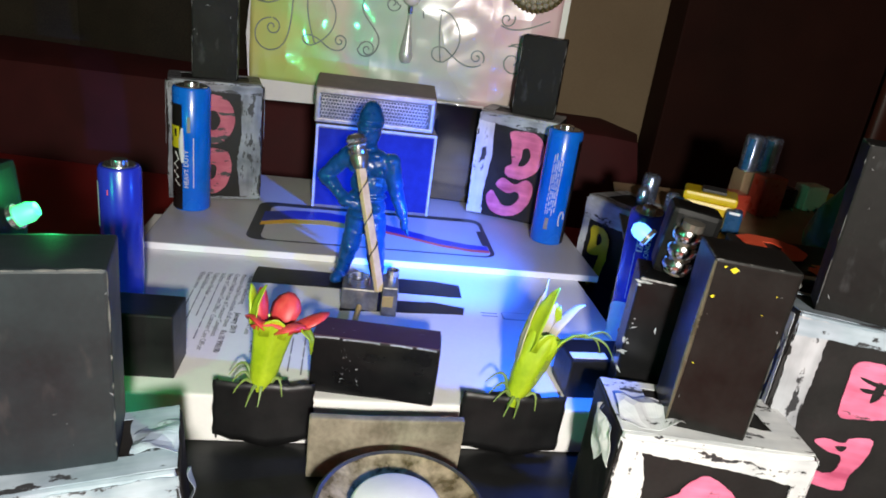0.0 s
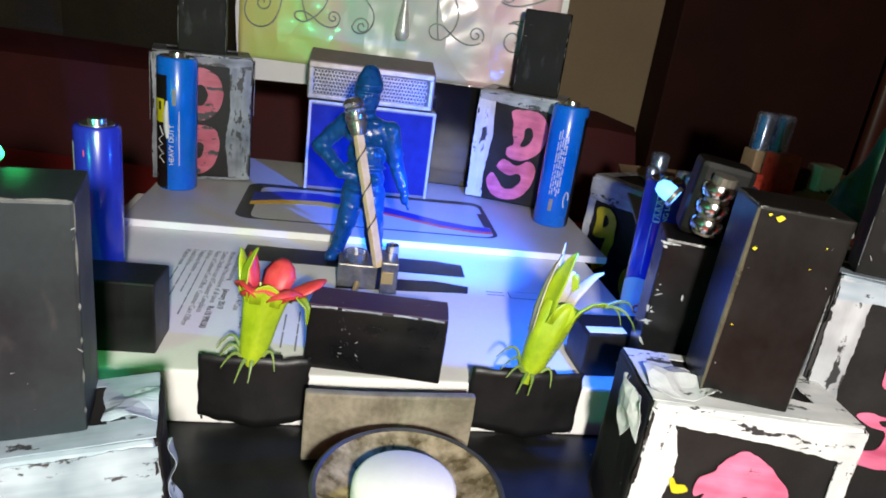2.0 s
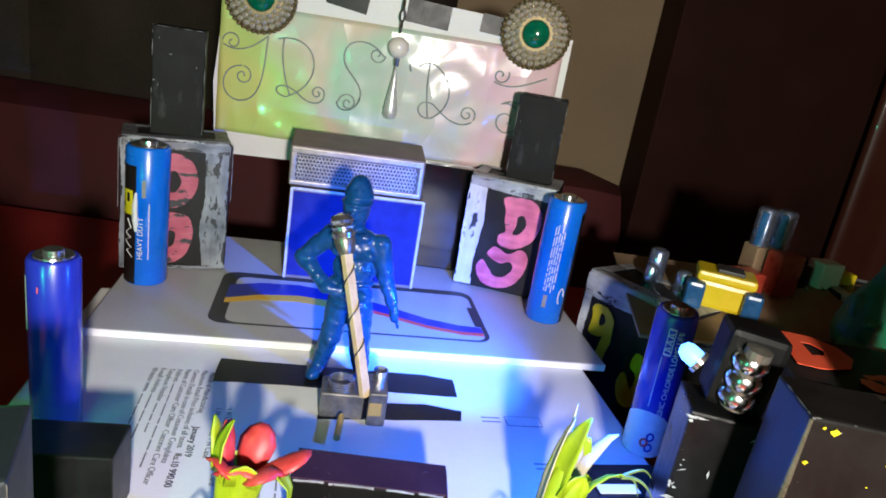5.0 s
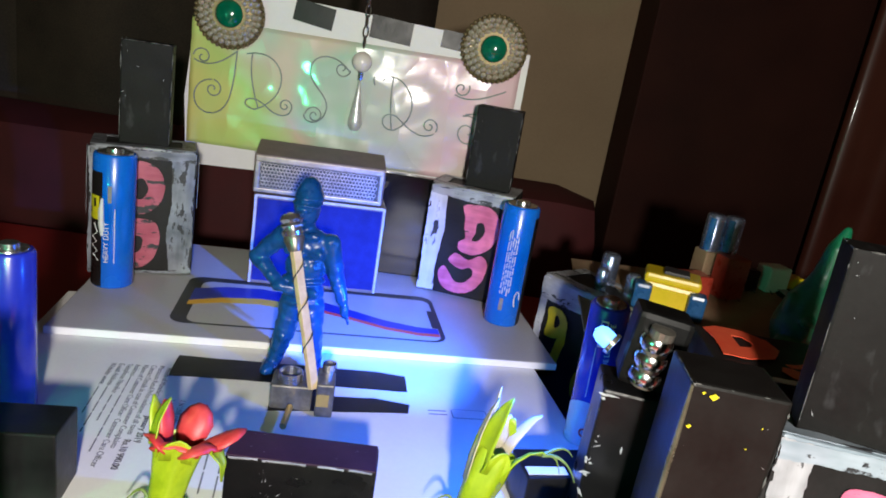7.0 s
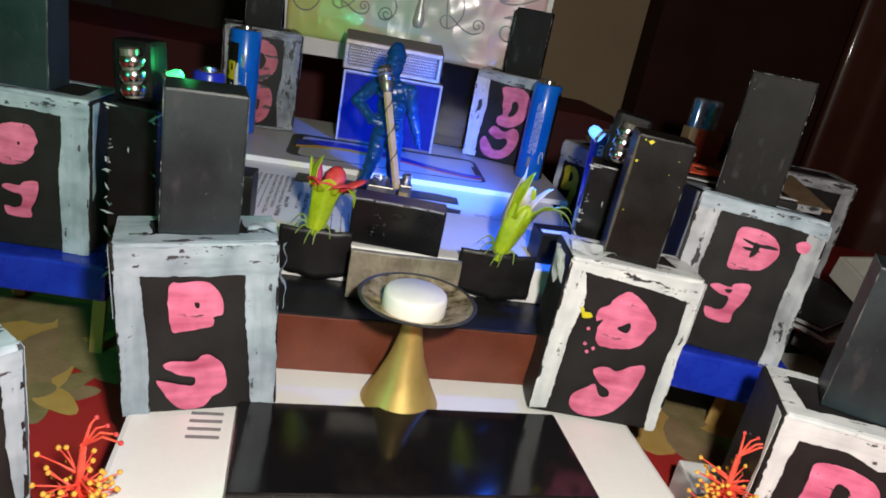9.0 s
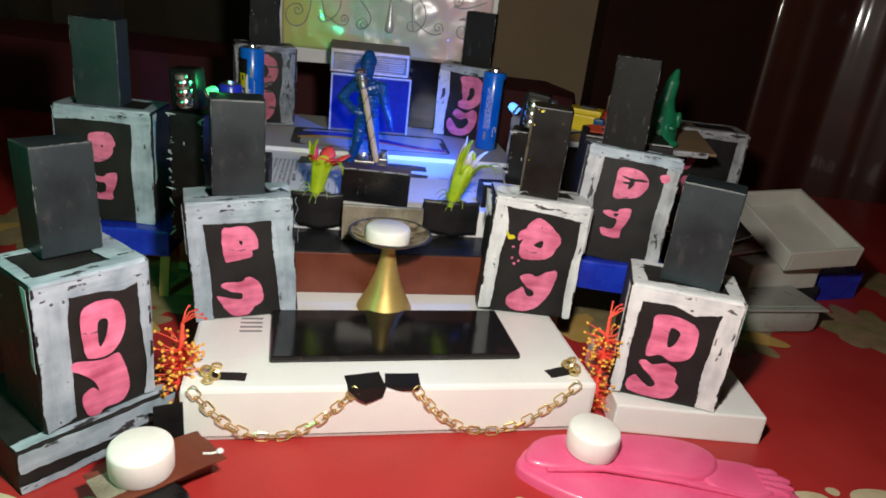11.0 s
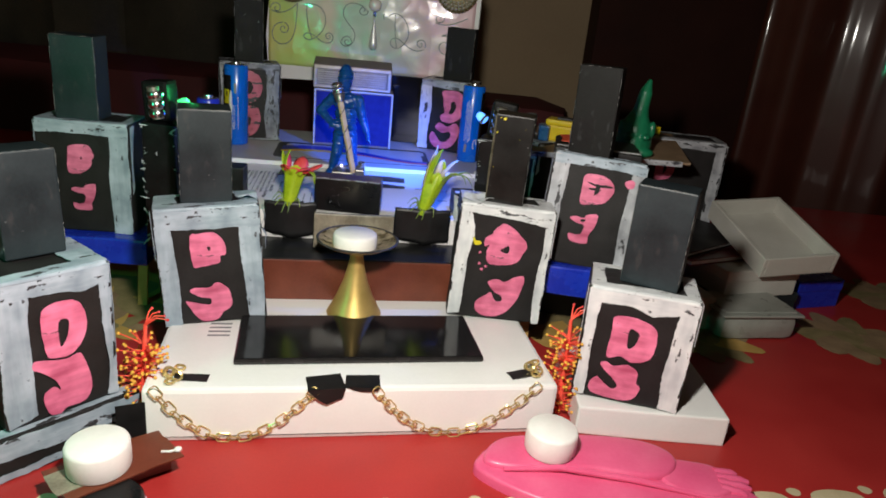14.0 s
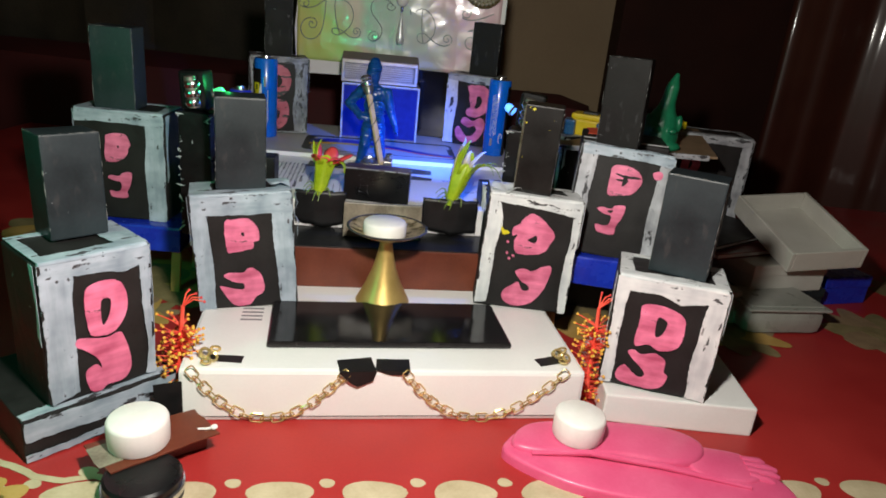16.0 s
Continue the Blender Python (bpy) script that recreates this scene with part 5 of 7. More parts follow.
        tx = words("AAA", 0.3, SLEEVE_WHITE, o, M(0, 0, 0))
        tx.matrix_local = M((r + 0.025) * math.cos(radians(-104)), (r + 0.025) * math.sin(radians(-104)), 3.45, -18, 90) @ pose(0, 0, 0, 0, 0, 90)
        tx = words("ZINC CHLORIDE LONG LIFE", 0.21, SLEEVE_WHITE, o, M(0, 0, 0))
        tx.matrix_local = M((r + 0.02) * math.cos(radians(-84)), (r + 0.02) * math.sin(radians(-84)), 1.45, 2, 90) @ pose(0, 0, 0, 0, 0, 90)
        tx = words("4U", 0.2, SLEEVE_WHITE, o, M(0, 0, 0))
        tx.matrix_local = M((r + 0.02) * math.cos(radians(-72)), (r + 0.02) * math.sin(radians(-72)), 1.2, 14, 90) @ pose(0, 0, 0, 0, 0, 90)
    else:
        part("print_bar", cyl_patch(r + 0.012, -150, -135, 2.6, 3.9), SLEEVE_WHITE, o)
        part("print_bar", cyl_patch(r + 0.012, -100, -97, 3.6, 3.75), WAVE_RED, o)
    return thing_ob


battery(M(-7.25, 22.2, 5.765), 0.71, 5.0, BLUE_SLEEVE, "blue heavy-duty battery with black panel standing on the upper stage", "left")
battery(M(7.5, 23.75, 5.765, 0, 0, 0), 0.71, 5.0, BLUE_SLEEVE, "blue heavy-duty battery with small white print standing on the upper stage", "right")
battery(M(-6.05, 13.7, 5.5), 0.55, 4.45, VIOLET_SLEEVE, "violet-blue small battery standing beside the lower stage", "plain")
battery(M(9.15, 15.9, 5.5, 0, 5, -3), 0.55, 4.6, VIOLET_SLEEVE, "violet-blue zinc chloride small battery with white lower band", "aaa")


# ---- the toy singer and its microphone ----
def singer():
    """The moulded figure, one plain mesh."""
    def chain(a, ra, b, rb, n=6):
        a, b = Vector(a), Vector(b)
        return [ball(ra + (rb - ra) * i / n, (1, 1, 1), a.lerp(b, i / n), 12, 8) for i in range(n + 1)]

    bms = [ball(0.4, (0.95, 1.05, 1.25), (0.18, -0.02, 5.3), 20, 14), ball(0.43, (0.9, 1.05, 1.3), (0.18, 0.05, 5.68), 20, 14), ball(0.47, (0.98, 1.12, 0.16), (0.18, -0.05, 5.5), 18, 8), ball(0.45, (0.96, 1.08, 0.13), (0.18, -0.03, 5.68), 18, 8), ball(0.22, (1.2, 1, 0.6), (0.18, -0.12, 4.98), 10, 8), ball(0.09, (1.4, 1, 0.6), (0.03, -0.4, 5.38), 10, 8), ball(0.09, (1.4, 1, 0.6), (0.33, -0.4, 5.38), 10, 8), ball(0.1, (1.5, 0.8, 0.45), (0.18, -0.38, 5.08), 10, 8),
           ball(0.12, (0.8, 1, 1), (0.17, -0.45, 5.28), 10, 8), ball(0.26, (1, 1, 1.2), (0.2, 0.02, 4.85))]
    bms += [ball(0.6, (1.35, 0.72, 0.85), (0.28, 0, 4.25), 20, 14), ball(0.55, (1.12, 0.75, 1.0), (0.3, 0, 3.55), 18, 12), ball(0.6, (1.08, 0.78, 0.7), (0.3, 0, 2.85), 18, 12), ball(0.6, (1.12, 0.82, 0.28), (0.3, 0, 2.5), 18, 10)]
    bms += chain((-0.42, 0.0, 4.45), 0.3, (-1.22, 0.05, 3.6), 0.26) + chain((-1.22, 0.05, 3.6), 0.26, (-0.4, -0.3, 3.0), 0.19) + [ball(0.24, (1.1, 0.8, 0.8), (-0.32, -0.34, 2.95))]
    bms += chain((0.98, 0.0, 4.4), 0.3, (1.2, 0.08, 3.5), 0.26) + chain((1.2, 0.08, 3.5), 0.25, (1.55, -0.1, 2.75), 0.19) + [ball(0.2, (0.7, 0.8, 1.3), (1.65, -0.15, 2.45))] + chain((1.72, -0.2, 2.4), 0.07, (1.82, -0.25, 2.12), 0.06, 3)
    bms += chain((0.0, 0, 2.4), 0.38, (-0.12, -0.1, 1.35), 0.33) + chain((-0.12, -0.1, 1.35), 0.33, (-0.4, 0.05, 0.35), 0.24) + [ball(0.3, (0.85, 1.5, 0.62), (-0.45, -0.2, 0.19))]
    bms += chain((0.62, 0, 2.4), 0.38, (0.75, -0.1, 1.35), 0.33) + chain((0.75, -0.1, 1.35), 0.33, (0.86, 0.08, 0.35), 0.24) + [ball(0.3, (0.85, 1.5, 0.62), (0.9, -0.2, 0.19))]
    # collar, pockets, belt, buttons, folds
    bms += [ball(0.2, (1.4, 0.5, 0.5), (0.0, -0.36, 4.6)), ball(0.2, (1.4, 0.5, 0.5), (0.45, -0.36, 4.6)), ball(0.17, (1.2, 0.5, 1), (-0.12, -0.4, 4.1)), ball(0.17, (1.2, 0.5, 1), (0.68, -0.4, 4.1)), ball(0.17, (1.3, 0.5, 1), (-0.1, -0.43, 2.9)), ball(0.17, (1.3, 0.5, 1), (0.7, -0.43, 2.9))]
    bms += [ball(0.06, (1, 1, 1), (0.28, -0.44, z)) for z in (4.3, 4.0, 3.7, 3.4, 3.1)]
    bms += [ball(0.58, (1.12, 0.8, 0.14), (0.3, 0, 3.2), 18, 8)]
    bm = join(bms)
    ob = part("toy_figure", bm, BLUEPLASTIC, None, "", M(0.0, 17.6, 5.5, -8), True)
    mod = ob.modifiers.new("weld", "REMESH")
    mod.mode, mod.voxel_size, mod.use_smooth_shade = "VOXEL", 0.045 * CM, True
    sm = ob.modifiers.new("soften", "SMOOTH")
    sm.factor, sm.iterations = 0.5, 3
    folds = bpy.data.textures.new("folds", "CLOUDS")
    folds.noise_scale, folds.noise_depth = 0.28 * CM, 1
    wr = ob.modifiers.new("folds", "DISPLACE")
    wr.texture, wr.strength, wr.mid_level, wr.texture_coords = folds, 0.09 * CM, 0.5, "LOCAL"
    return tagged(ob, "blue moulded plastic toy figure standing at a microphone", "toy figure")


singer()


def microphone():
    o = thing("microphone_stand", M(1.05, 15.6, 5.5, 0), "matchstick microphone stand with a silver head on a metal bracket", "microphone stand")
    a, b = Vector((0.1, -0.2, 0.75)), Vector((-1.0, 0.95, 4.55))
    bm = box(0.26, 0.2, (b - a).length, 0.03, 2, 0.015, 3)
    bmesh.ops.rotate(bm, cent=(0, 0, 0), matrix=(b - a).to_track_quat("Z", "Y").to_matrix(), verts=bm.verts)
    bmesh.ops.translate(bm, vec=a, verts=bm.verts)
    part("stick", bm, WOOD, o, "pale wooden stick")
    d = (b - a).normalized()
    side = d.cross(Vector((0, 1, 0))).normalized()
    fore = d.cross(side)
    wire = [a.lerp(b, 0.25 + 0.65 * i / 40) + side * 0.16 * math.cos(i * 0.42) + fore * 0.14 * math.sin(i * 0.42) for i in range(41)]
    part("wire", tube(wire, 0.022, 5), INK, o, "thin black wire wound on the stick")
    q = (b - a).to_track_quat("Z", "Y").to_matrix()
    for nm, prof, mat in (("collar", [(0, 0), (0.2, 0), (0.3, 0.35), (0.26, 0.5), (0, 0.5)], DULLSTEEL), ("head", [(0, 0.4), (0.3, 0.44), (0.33, 0.56), (0.26, 0.64), (0.34, 0.72), (0.27, 0.8), (0.33, 0.9), (0.26, 1.04), (0, 1.12)], STEEL)):
        h = lathe(prof, 20)
        bmesh.ops.rotate(h, cent=(0, 0, 0), matrix=q, verts=h.verts)
        bmesh.ops.translate(h, vec=b - d * 0.25, verts=h.verts)
        part(nm, h, mat, o, "silver ribbed cap" if nm == "head" else "", None, True)
    # base: a small motor frame
    part("base_block", box(1.15, 0.95, 0.75, 0.05, 1, 0.02, 2), DULLSTEEL, o, "worn metal block", M(-0.55, 0.25, 0.01, 6))
    part("side_plate", box(0.5, 1.1, 1.0, 0.05), DULLSTEEL, o, "bent metal bracket", M(0.4, 0.15, 0.01, 6))
    for k in range(4):
        ring = [(-0.6 + 0.33 * math.cos(t), 0.1 + 0.33 * math.sin(t), 0.82 + 0.07 * k) for t in [2 * math.pi * i / 20 for i in range(20)]]
        part("coil", tube(ring, 0.03, 6, True), STEEL, o, "coiled spring")
    part("shaft", lathe([(0, 0), (0.09, 0), (0.09, 1.0), (0, 1.0)], 12), GOLD, o, "", M(-0.45, -0.55, 0.3, 0, 90))
    part("copper_label", box(0.34, 0.02, 0.36, 0.0), GOLD, o, "copper patch", M(0.4, -0.42, 0.35, 6))
    part("cap_screw", lathe([(0, 0), (0.2, 0), (0.2, 0.25), (0.1, 0.3), (0, 0.3)], 14), STEEL, o, "", M(0.42, 0.5, 1.0))
    return o


microphone()
monitor = thing("stage_monitor", M(1.53, 10.62, 5.5, 0), "small black card monitor box with purple sheen on top", "monitor box")
part("body", box(3.15, 1.0, 1.6, 0.06, 2, 0.04, 8, True), GLOSSBLACK, monitor)
part("top_card", box(3.13, 0.96, 0.05, 0.02, 1, 0.02, 3, True), PURPLETOP, monitor, "black top with the purple sheen in its colour", M(0, 0.02, 1.6))
for x0, x1 in ((-1.5, -0.9), (-0.8, 0.1), (0.35, 0.9), (1.0, 1.5)):
    part("worn_edge", tube([(x0 + (x1 - x0) * q / 5, 0.0, 1.6 + 0.012 * math.sin(7 * q + x0)) for q in range(6)], [0.022 + 0.008 * math.sin(3 * q) for q in range(6)], 5), THIN_H, monitor, "worn pale edge")
tagged(part("worn_patch", join([flecks(((-1.55, 0, 0.05), (3.1, 0, 0), (0, 0, 1.5), (0, -1, 0)), 12, 8, 0.012, 0.2), flecks(((-0.85, 0, 0.05), (0.5, 0, 0), (0, 0, 1.45), (0, -1, 0)), 22, 18, 0.022, 0.0), flecks(((-1.55, 0.02, 1.62), (3.1, 0, 0), (0, 0.9, 0), (0, 0, 1)), 16, 9, 0.02, 0.2)]), THIN_H, monitor, "fine pale scratches"), "fine pale scratches", "", "", "stuff")

# ---- pots and flowers ----
def pot(m, w, h, label, seed):
    """A pot of black card: a bent, rough-cut sheet standing round a small block."""
    o = thing("flower_pot", m, label, "flower pot", "black card flower pots")
    bm, n, k, rows = bmesh.new(), 28, 8, []
    for j in range(k + 1):
        v, row = j / k, []
        for i in range(n + 1):
            u = 2 * i / n - 1
            lift = 0.26 * abs(u - 0.1) ** 0.7 + 0.05 * noise.noise(Vector((u * 4, seed, 0)))
            z = max(0.0, lift) * (1 - v) + v * (h + 0.04 * noise.noise(Vector((u * 3, seed, 5))))
            x = u * w / 2 + 0.05 * noise.noise(Vector((v * 5, seed, 9 + u))) * abs(u)
            y = 0.1 * u * u + 0.02 * noise.noise(Vector((u * 2, v * 2, seed)))
            row.append(bm.verts.new((x, y, z)))
        rows.append(row)
    for a, b in zip(rows, rows[1:]):
        for i in range(n):
            bm.faces.new((a[i], a[i + 1], b[i + 1], b[i]))
    ob = part("front_sheet", bm, TAPE, o, "bent black card sheet", None, True)
    mod = ob.modifiers.new("thickness", "SOLIDIFY")
    mod.thickness, mod.offset = 0.03 * CM, -1
    part("block", box(w * 0.5, 0.2, h * 0.8, 0.04, 1, 0.02, 3, True), TAPE, o, "", M(0, 0.06, 0.35))
    for x in (-w / 2 + 0.06, w / 2 - 0.05):
        part("torn_edge", tube([(x + 0.04 * math.sin(3 * q + seed), 0.2, 0.12 + (h - 0.15) * q / 6) for q in range(7)], [0.03 + 0.015 * math.sin(q * 2.1) for q in range(7)], 5), GLOSSBLACK, o, "rough glossy cut edge")
    return o


pot(M(-1.0, 9.95, 4.15, 8), 2.4, 1.84, "black taped card flower pot holding a red flower", 3)
pot(M(5.2, 10.78, 4.15, 7), 2.72, 1.84, "black taped card flower pot holding a green bud", 8)


def leaf_sheet(spine, widths, cup=0.2, n=5):
    """A petal or sepal along a spine (points), with half widths, cupped across."""
    bm = bmesh.new()
    pts = [Vector(p) for p in spine]
    rows = []
    for i, p in enumerate(pts):
        d = (pts[min(i + 1, len(pts) - 1)] - pts[max(i - 1, 0)]).normalized()
        out = Vector((p.x, p.y, 0.0)) + Vector((1e-3, 0, 0))
        side = d.cross(out).normalized()
        nrm = side.cross(d)
        rows.append([bm.verts.new(p + side * widths[i] * (2 * k / n - 1) - nrm * cup * widths[i] * (1 - (2 * k / n - 1) ** 2)) for k in range(n + 1)])
    for a, b in zip(rows, rows[1:]):
        for k in range(n):
            bm.faces.new((a[k], a[k + 1], b[k + 1], b[k]))
    return bm


def add_leaf(name, bm, mat, o, label=""):
    ob = part(name, bm, mat, o, label, None, True)
    mod = ob.modifiers.new("thickness", "SOLIDIFY")
    mod.thickness = 0.03 * CM
    return ob


def flower(m, red, label):
    o = thing("hibiscus_flower" if red else "hibiscus_bud", m, label, "flower", "flowers in the pots")
    L = 1.5 if red else 1.7
    prof = [(0, -0.3), (0.16, -0.28), (0.28, -0.02), (0.34, 0.3), (0.38, 0.75), (0.44, 1.15), (0.52, L)] if red else [(0, -0.4), (0.17, -0.38), (0.2, -0.1), (0.28, 0.05), (0.36, 0.4), (0.42, 0.9), (0.44, 1.4), (0.42, L)]
    bm = lathe(prof, 30)
    for v in bm.verts:
        a = math.atan2(v.co.y, v.co.x)
        k = 1 + 0.07 * math.cos(5 * a + 0.4) * min(1, max(0, v.co.z))
        v.co.x *= k
        v.co.y *= k
    part("calyx", bm, CALYX, o, "fresh green calyx", None, True)
    if red:
        sepals = (([(-0.42, -0.22, L - 0.3), (-0.5, -0.26, L + 0.05), (-0.5, -0.26, L + 0.4), (-0.42, -0.22, L + 0.7), (-0.36, -0.2, L + 0.85)], 1.0), ([(0.48, -0.16, L - 0.25), (0.58, -0.2, L + 0.02), (0.8, -0.28, L + 0.05), (1.0, -0.34, L - 0.15), (1.06, -0.38, L - 0.5)], 1.1), ([(0.1, -0.5, L - 0.3), (0.11, -0.55, L - 0.05), (0.12, -0.58, L + 0.08), (0.12, -0.6, L + 0.14), (0.12, -0.6, L + 0.18)], 1.1), ([(-0.5, 0.15, L - 0.2), (-0.6, 0.18, L + 0.2), (-0.7, 0.2, L + 0.45), (-0.75, 0.2, L + 0.6), (-0.8, 0.2, L + 0.7)], 0.9), ([(0.1, 0.5, L - 0.2), (0.1, 0.55, L + 0.2), (0.1, 0.6, L + 0.4), (0.1, 0.6, L + 0.55), (0.1, 0.6, L + 0.6)], 1.0))
    else:
        sepals = (([(-0.38, -0.2, L - 0.4), (-0.42, -0.22, L + 0.1), (-0.36, -0.18, L + 0.6), (-0.3, -0.14, L + 1.0), (-0.22, -0.1, L + 1.22)], 1.15), ([(0.1, 0.42, L - 0.4), (0.12, 0.42, L + 0.1), (0.12, 0.36, L + 0.45), (0.14, 0.3, L + 0.62), (0.16, 0.28, L + 0.72)], 1.1), ([(0.36, -0.2, L - 0.4), (0.46, -0.24, L), (0.62, -0.28, L + 0.25), (0.82, -0.3, L + 0.36), (0.98, -0.3, L + 0.38)], 1.0), ([(-0.3, 0.3, L - 0.4), (-0.32, 0.34, L + 0.1), (-0.28, 0.3, L + 0.5), (-0.24, 0.26, L + 0.8), (-0.2, 0.22, L + 0.95)], 1.0), ([(0.0, -0.44, L - 0.5), (0.02, -0.47, L - 0.2), (0.06, -0.47, L + 0.0), (0.08, -0.46, L + 0.08), (0.1, -0.45, L + 0.12)], 1.0))
    for sp, k in sepals:
        add_leaf("sepal", leaf_sheet(sp, [0.28 * k, 0.27 * k, 0.2 * k, 0.1 * k, 0.015]), CALYX, o)
    if red:
        for deg, h, spread, wd in ((5, 0.75, 1.15, 1.05), (-35, 0.15, 0.75, 1.25), (-85, 0.02, 0.4, 1.25), (-140, 0.12, 0.5, 1.0), (75, 1.05, 0.4, 1.0), (155, 1.15, 0.35, 0.6)):
            a = radians(deg)
            c, s = math.cos(a), math.sin(a)
            sp = [((0.3 + spread * q) * c, (0.3 + spread * q) * s, L - 0.25 + z * (0.16 + 0.42 * h)) for q, z in ((0, 0), (0.3, 0.45), (0.55, 0.85), (0.72, 1.2), (0.8, 1.42))]
            add_leaf("petal", leaf_sheet(sp, [0.2 * wd, 0.34 * wd, 0.38 * wd, 0.27 * wd, 0.08], 0.45), PETAL, o, "red petal paling to pink")
    else:
        for sp, k in (([(-0.22, 0.16, L - 0.3), (-0.3, 0.2, L + 0.3), (-0.4, 0.22, L + 0.85), (-0.46, 0.22, L + 1.1), (-0.5, 0.2, L + 1.28)], 0.8), ([(0.0, 0.26, L - 0.3), (0.02, 0.32, L + 0.3), (0.0, 0.34, L + 0.5), (0.02, 0.35, L + 0.65), (0.06, 0.34, L + 0.75)], 0.9), ([(0.2, 0.2, L - 0.3), (0.3, 0.26, L + 0.25), (0.46, 0.32, L + 0.6), (0.6, 0.36, L + 0.85), (0.74, 0.36, L + 0.98)], 0.8), ([(-0.42, -0.06, L - 0.9), (-0.52, -0.06, L - 0.3), (-0.56, -0.04, L + 0.25), (-0.54, 0.0, L + 0.75), (-0.48, 0.02, L + 1.05)], 0.75)):
            add_leaf("petal", leaf_sheet(sp, [0.16 * k, 0.19 * k, 0.15 * k, 0.09 * k, 0.015], 0.3), PALEPETAL, o, "pale unopened petal tip")
        for i, (dx, dz, drop) in enumerate(((0.95, 0.2, 0.45), (0.6, 0.15, 0.4), (0.75, 0.32, 0.1))):
            pts = [(0.85 + dx * u, -0.3 + 0.12 * i * u, L + 0.36 + dz * math.sin(u * 2.2) - drop * u * u) for u in [k / 10 for k in range(11)]]
            part("tendril", tube(pts, [0.05 * (1 - 0.8 * k / 10) for k in range(11)], 6), CALYX_DARK, o, "dry curling tip")
    for deg, r, rise, drop in ((170, 0.62, 0.5, 0.3), (195, 0.5, 0.35, 0.35), (215, 0.45, 0.2, 0.35), (250, 0.28, 0.05, 0.5), (285, 0.22, 0.05, 0.45), (340, 0.42, 0.4, 0.35), (20, 0.4, 0.3, 0.3), (80, 0.4, 0.2, 0.2)):
        c, s = math.cos(radians(deg)), math.sin(radians(deg))
        pts = [((0.2 + r * u) * c, (0.2 + r * u) * s, -0.12 + rise * math.sin(u * 2.5) - drop * u * u) for u in [k / 8 for k in range(9)]]
        part("bract", tube(pts, [0.06 * (1 - 0.8 * k / 8) for k in range(9)], 6), CALYX_DARK, o, "thin curled bract")
    return o


flower(M(-1.1, 10.15, 6.0, 0, -14, 7), True, "red hibiscus flower with a green calyx in a black pot")
flower(M(5.2, 10.95, 6.05, 0, -10, 17), False, "half-open green hibiscus bud leaning in a black pot")

# ---- centre: card plate, golden stand, candle, phone ----
plate = thing("card_plate", M(2.1, 9.35, 4.15, 9), "brown-grey card standing behind the golden stand", "card")
part("body", box(3.65, 0.22, 1.7, 0.06, 2, 0.03, 2, True), BROWNCARD, plate)
stand = thing("golden_stand", M(2.6, 6.85, 2.1), "golden cone stand carrying a smoky glass dish", "stand")
part("cone", lathe([(0, 0.0), (1.18, 0.0), (1.2, 0.06), (1.05, 0.35), (0.78, 0.9), (0.52, 1.6), (0.35, 2.3), (0.28, 2.75), (0.3, 2.95), (0.45, 3.1), (0, 3.12)], 40), GOLD, stand, "brushed golden cone", None, True)
part("dish", lathe([(0, 3.08), (0.7, 3.1), (1.3, 3.25), (1.66, 3.45), (1.72, 3.5), (1.68, 3.53), (1.25, 3.34), (0.7, 3.2), (0, 3.18)], 48), DISHRIM, stand, "shallow brassy dish", None, True)
part("rim", lathe([(1.66, 3.46), (1.74, 3.48), (1.76, 3.52), (1.7, 3.56), (1.64, 3.52)], 48), INK, stand, "dark dish rim", None, True)


def tablet(m, r, h, label):
    o = thing("candle", m, label, "candle", "white wax tablets")
    part("wax", lathe([(0, 0), (r - 0.1, 0), (r - 0.03, 0.03), (r, 0.1), (r + 0.01, h * 0.5), (r, h - 0.12), (r - 0.03, h - 0.05), (r - 0.1, h), (0, h + 0.02)], 40), WAX, o, "", None, True)
    return o


tablet(M(2.52, 6.6, 5.28), 0.92, 0.68, "white wax tablet resting in the golden dish")
phone = thing("smartphone", M(3.6, 2.48, 2.1, 12.2), "black smartphone with a blank glossy screen lying on the white box", "smartphone")
part("frame", box(9.6, 3.75, 0.24, 0.1, 0, 0, 0, True), PHONEFRAME, phone, "dark metal frame")
part("screen", box(9.45, 3.62, 0.04, 0.015, 0, 0, 0, True), GLASSBLACK, phone, "glossy black glass", M(0, 0.065, 0.225))
for k in range(4):
    part("printed_bar", box(0.85, 0.13, 0.008, 0), GREYINK, front_box, "grey printed bar", M(-5.45, 4.0 + 0.34 * k, 2.101))


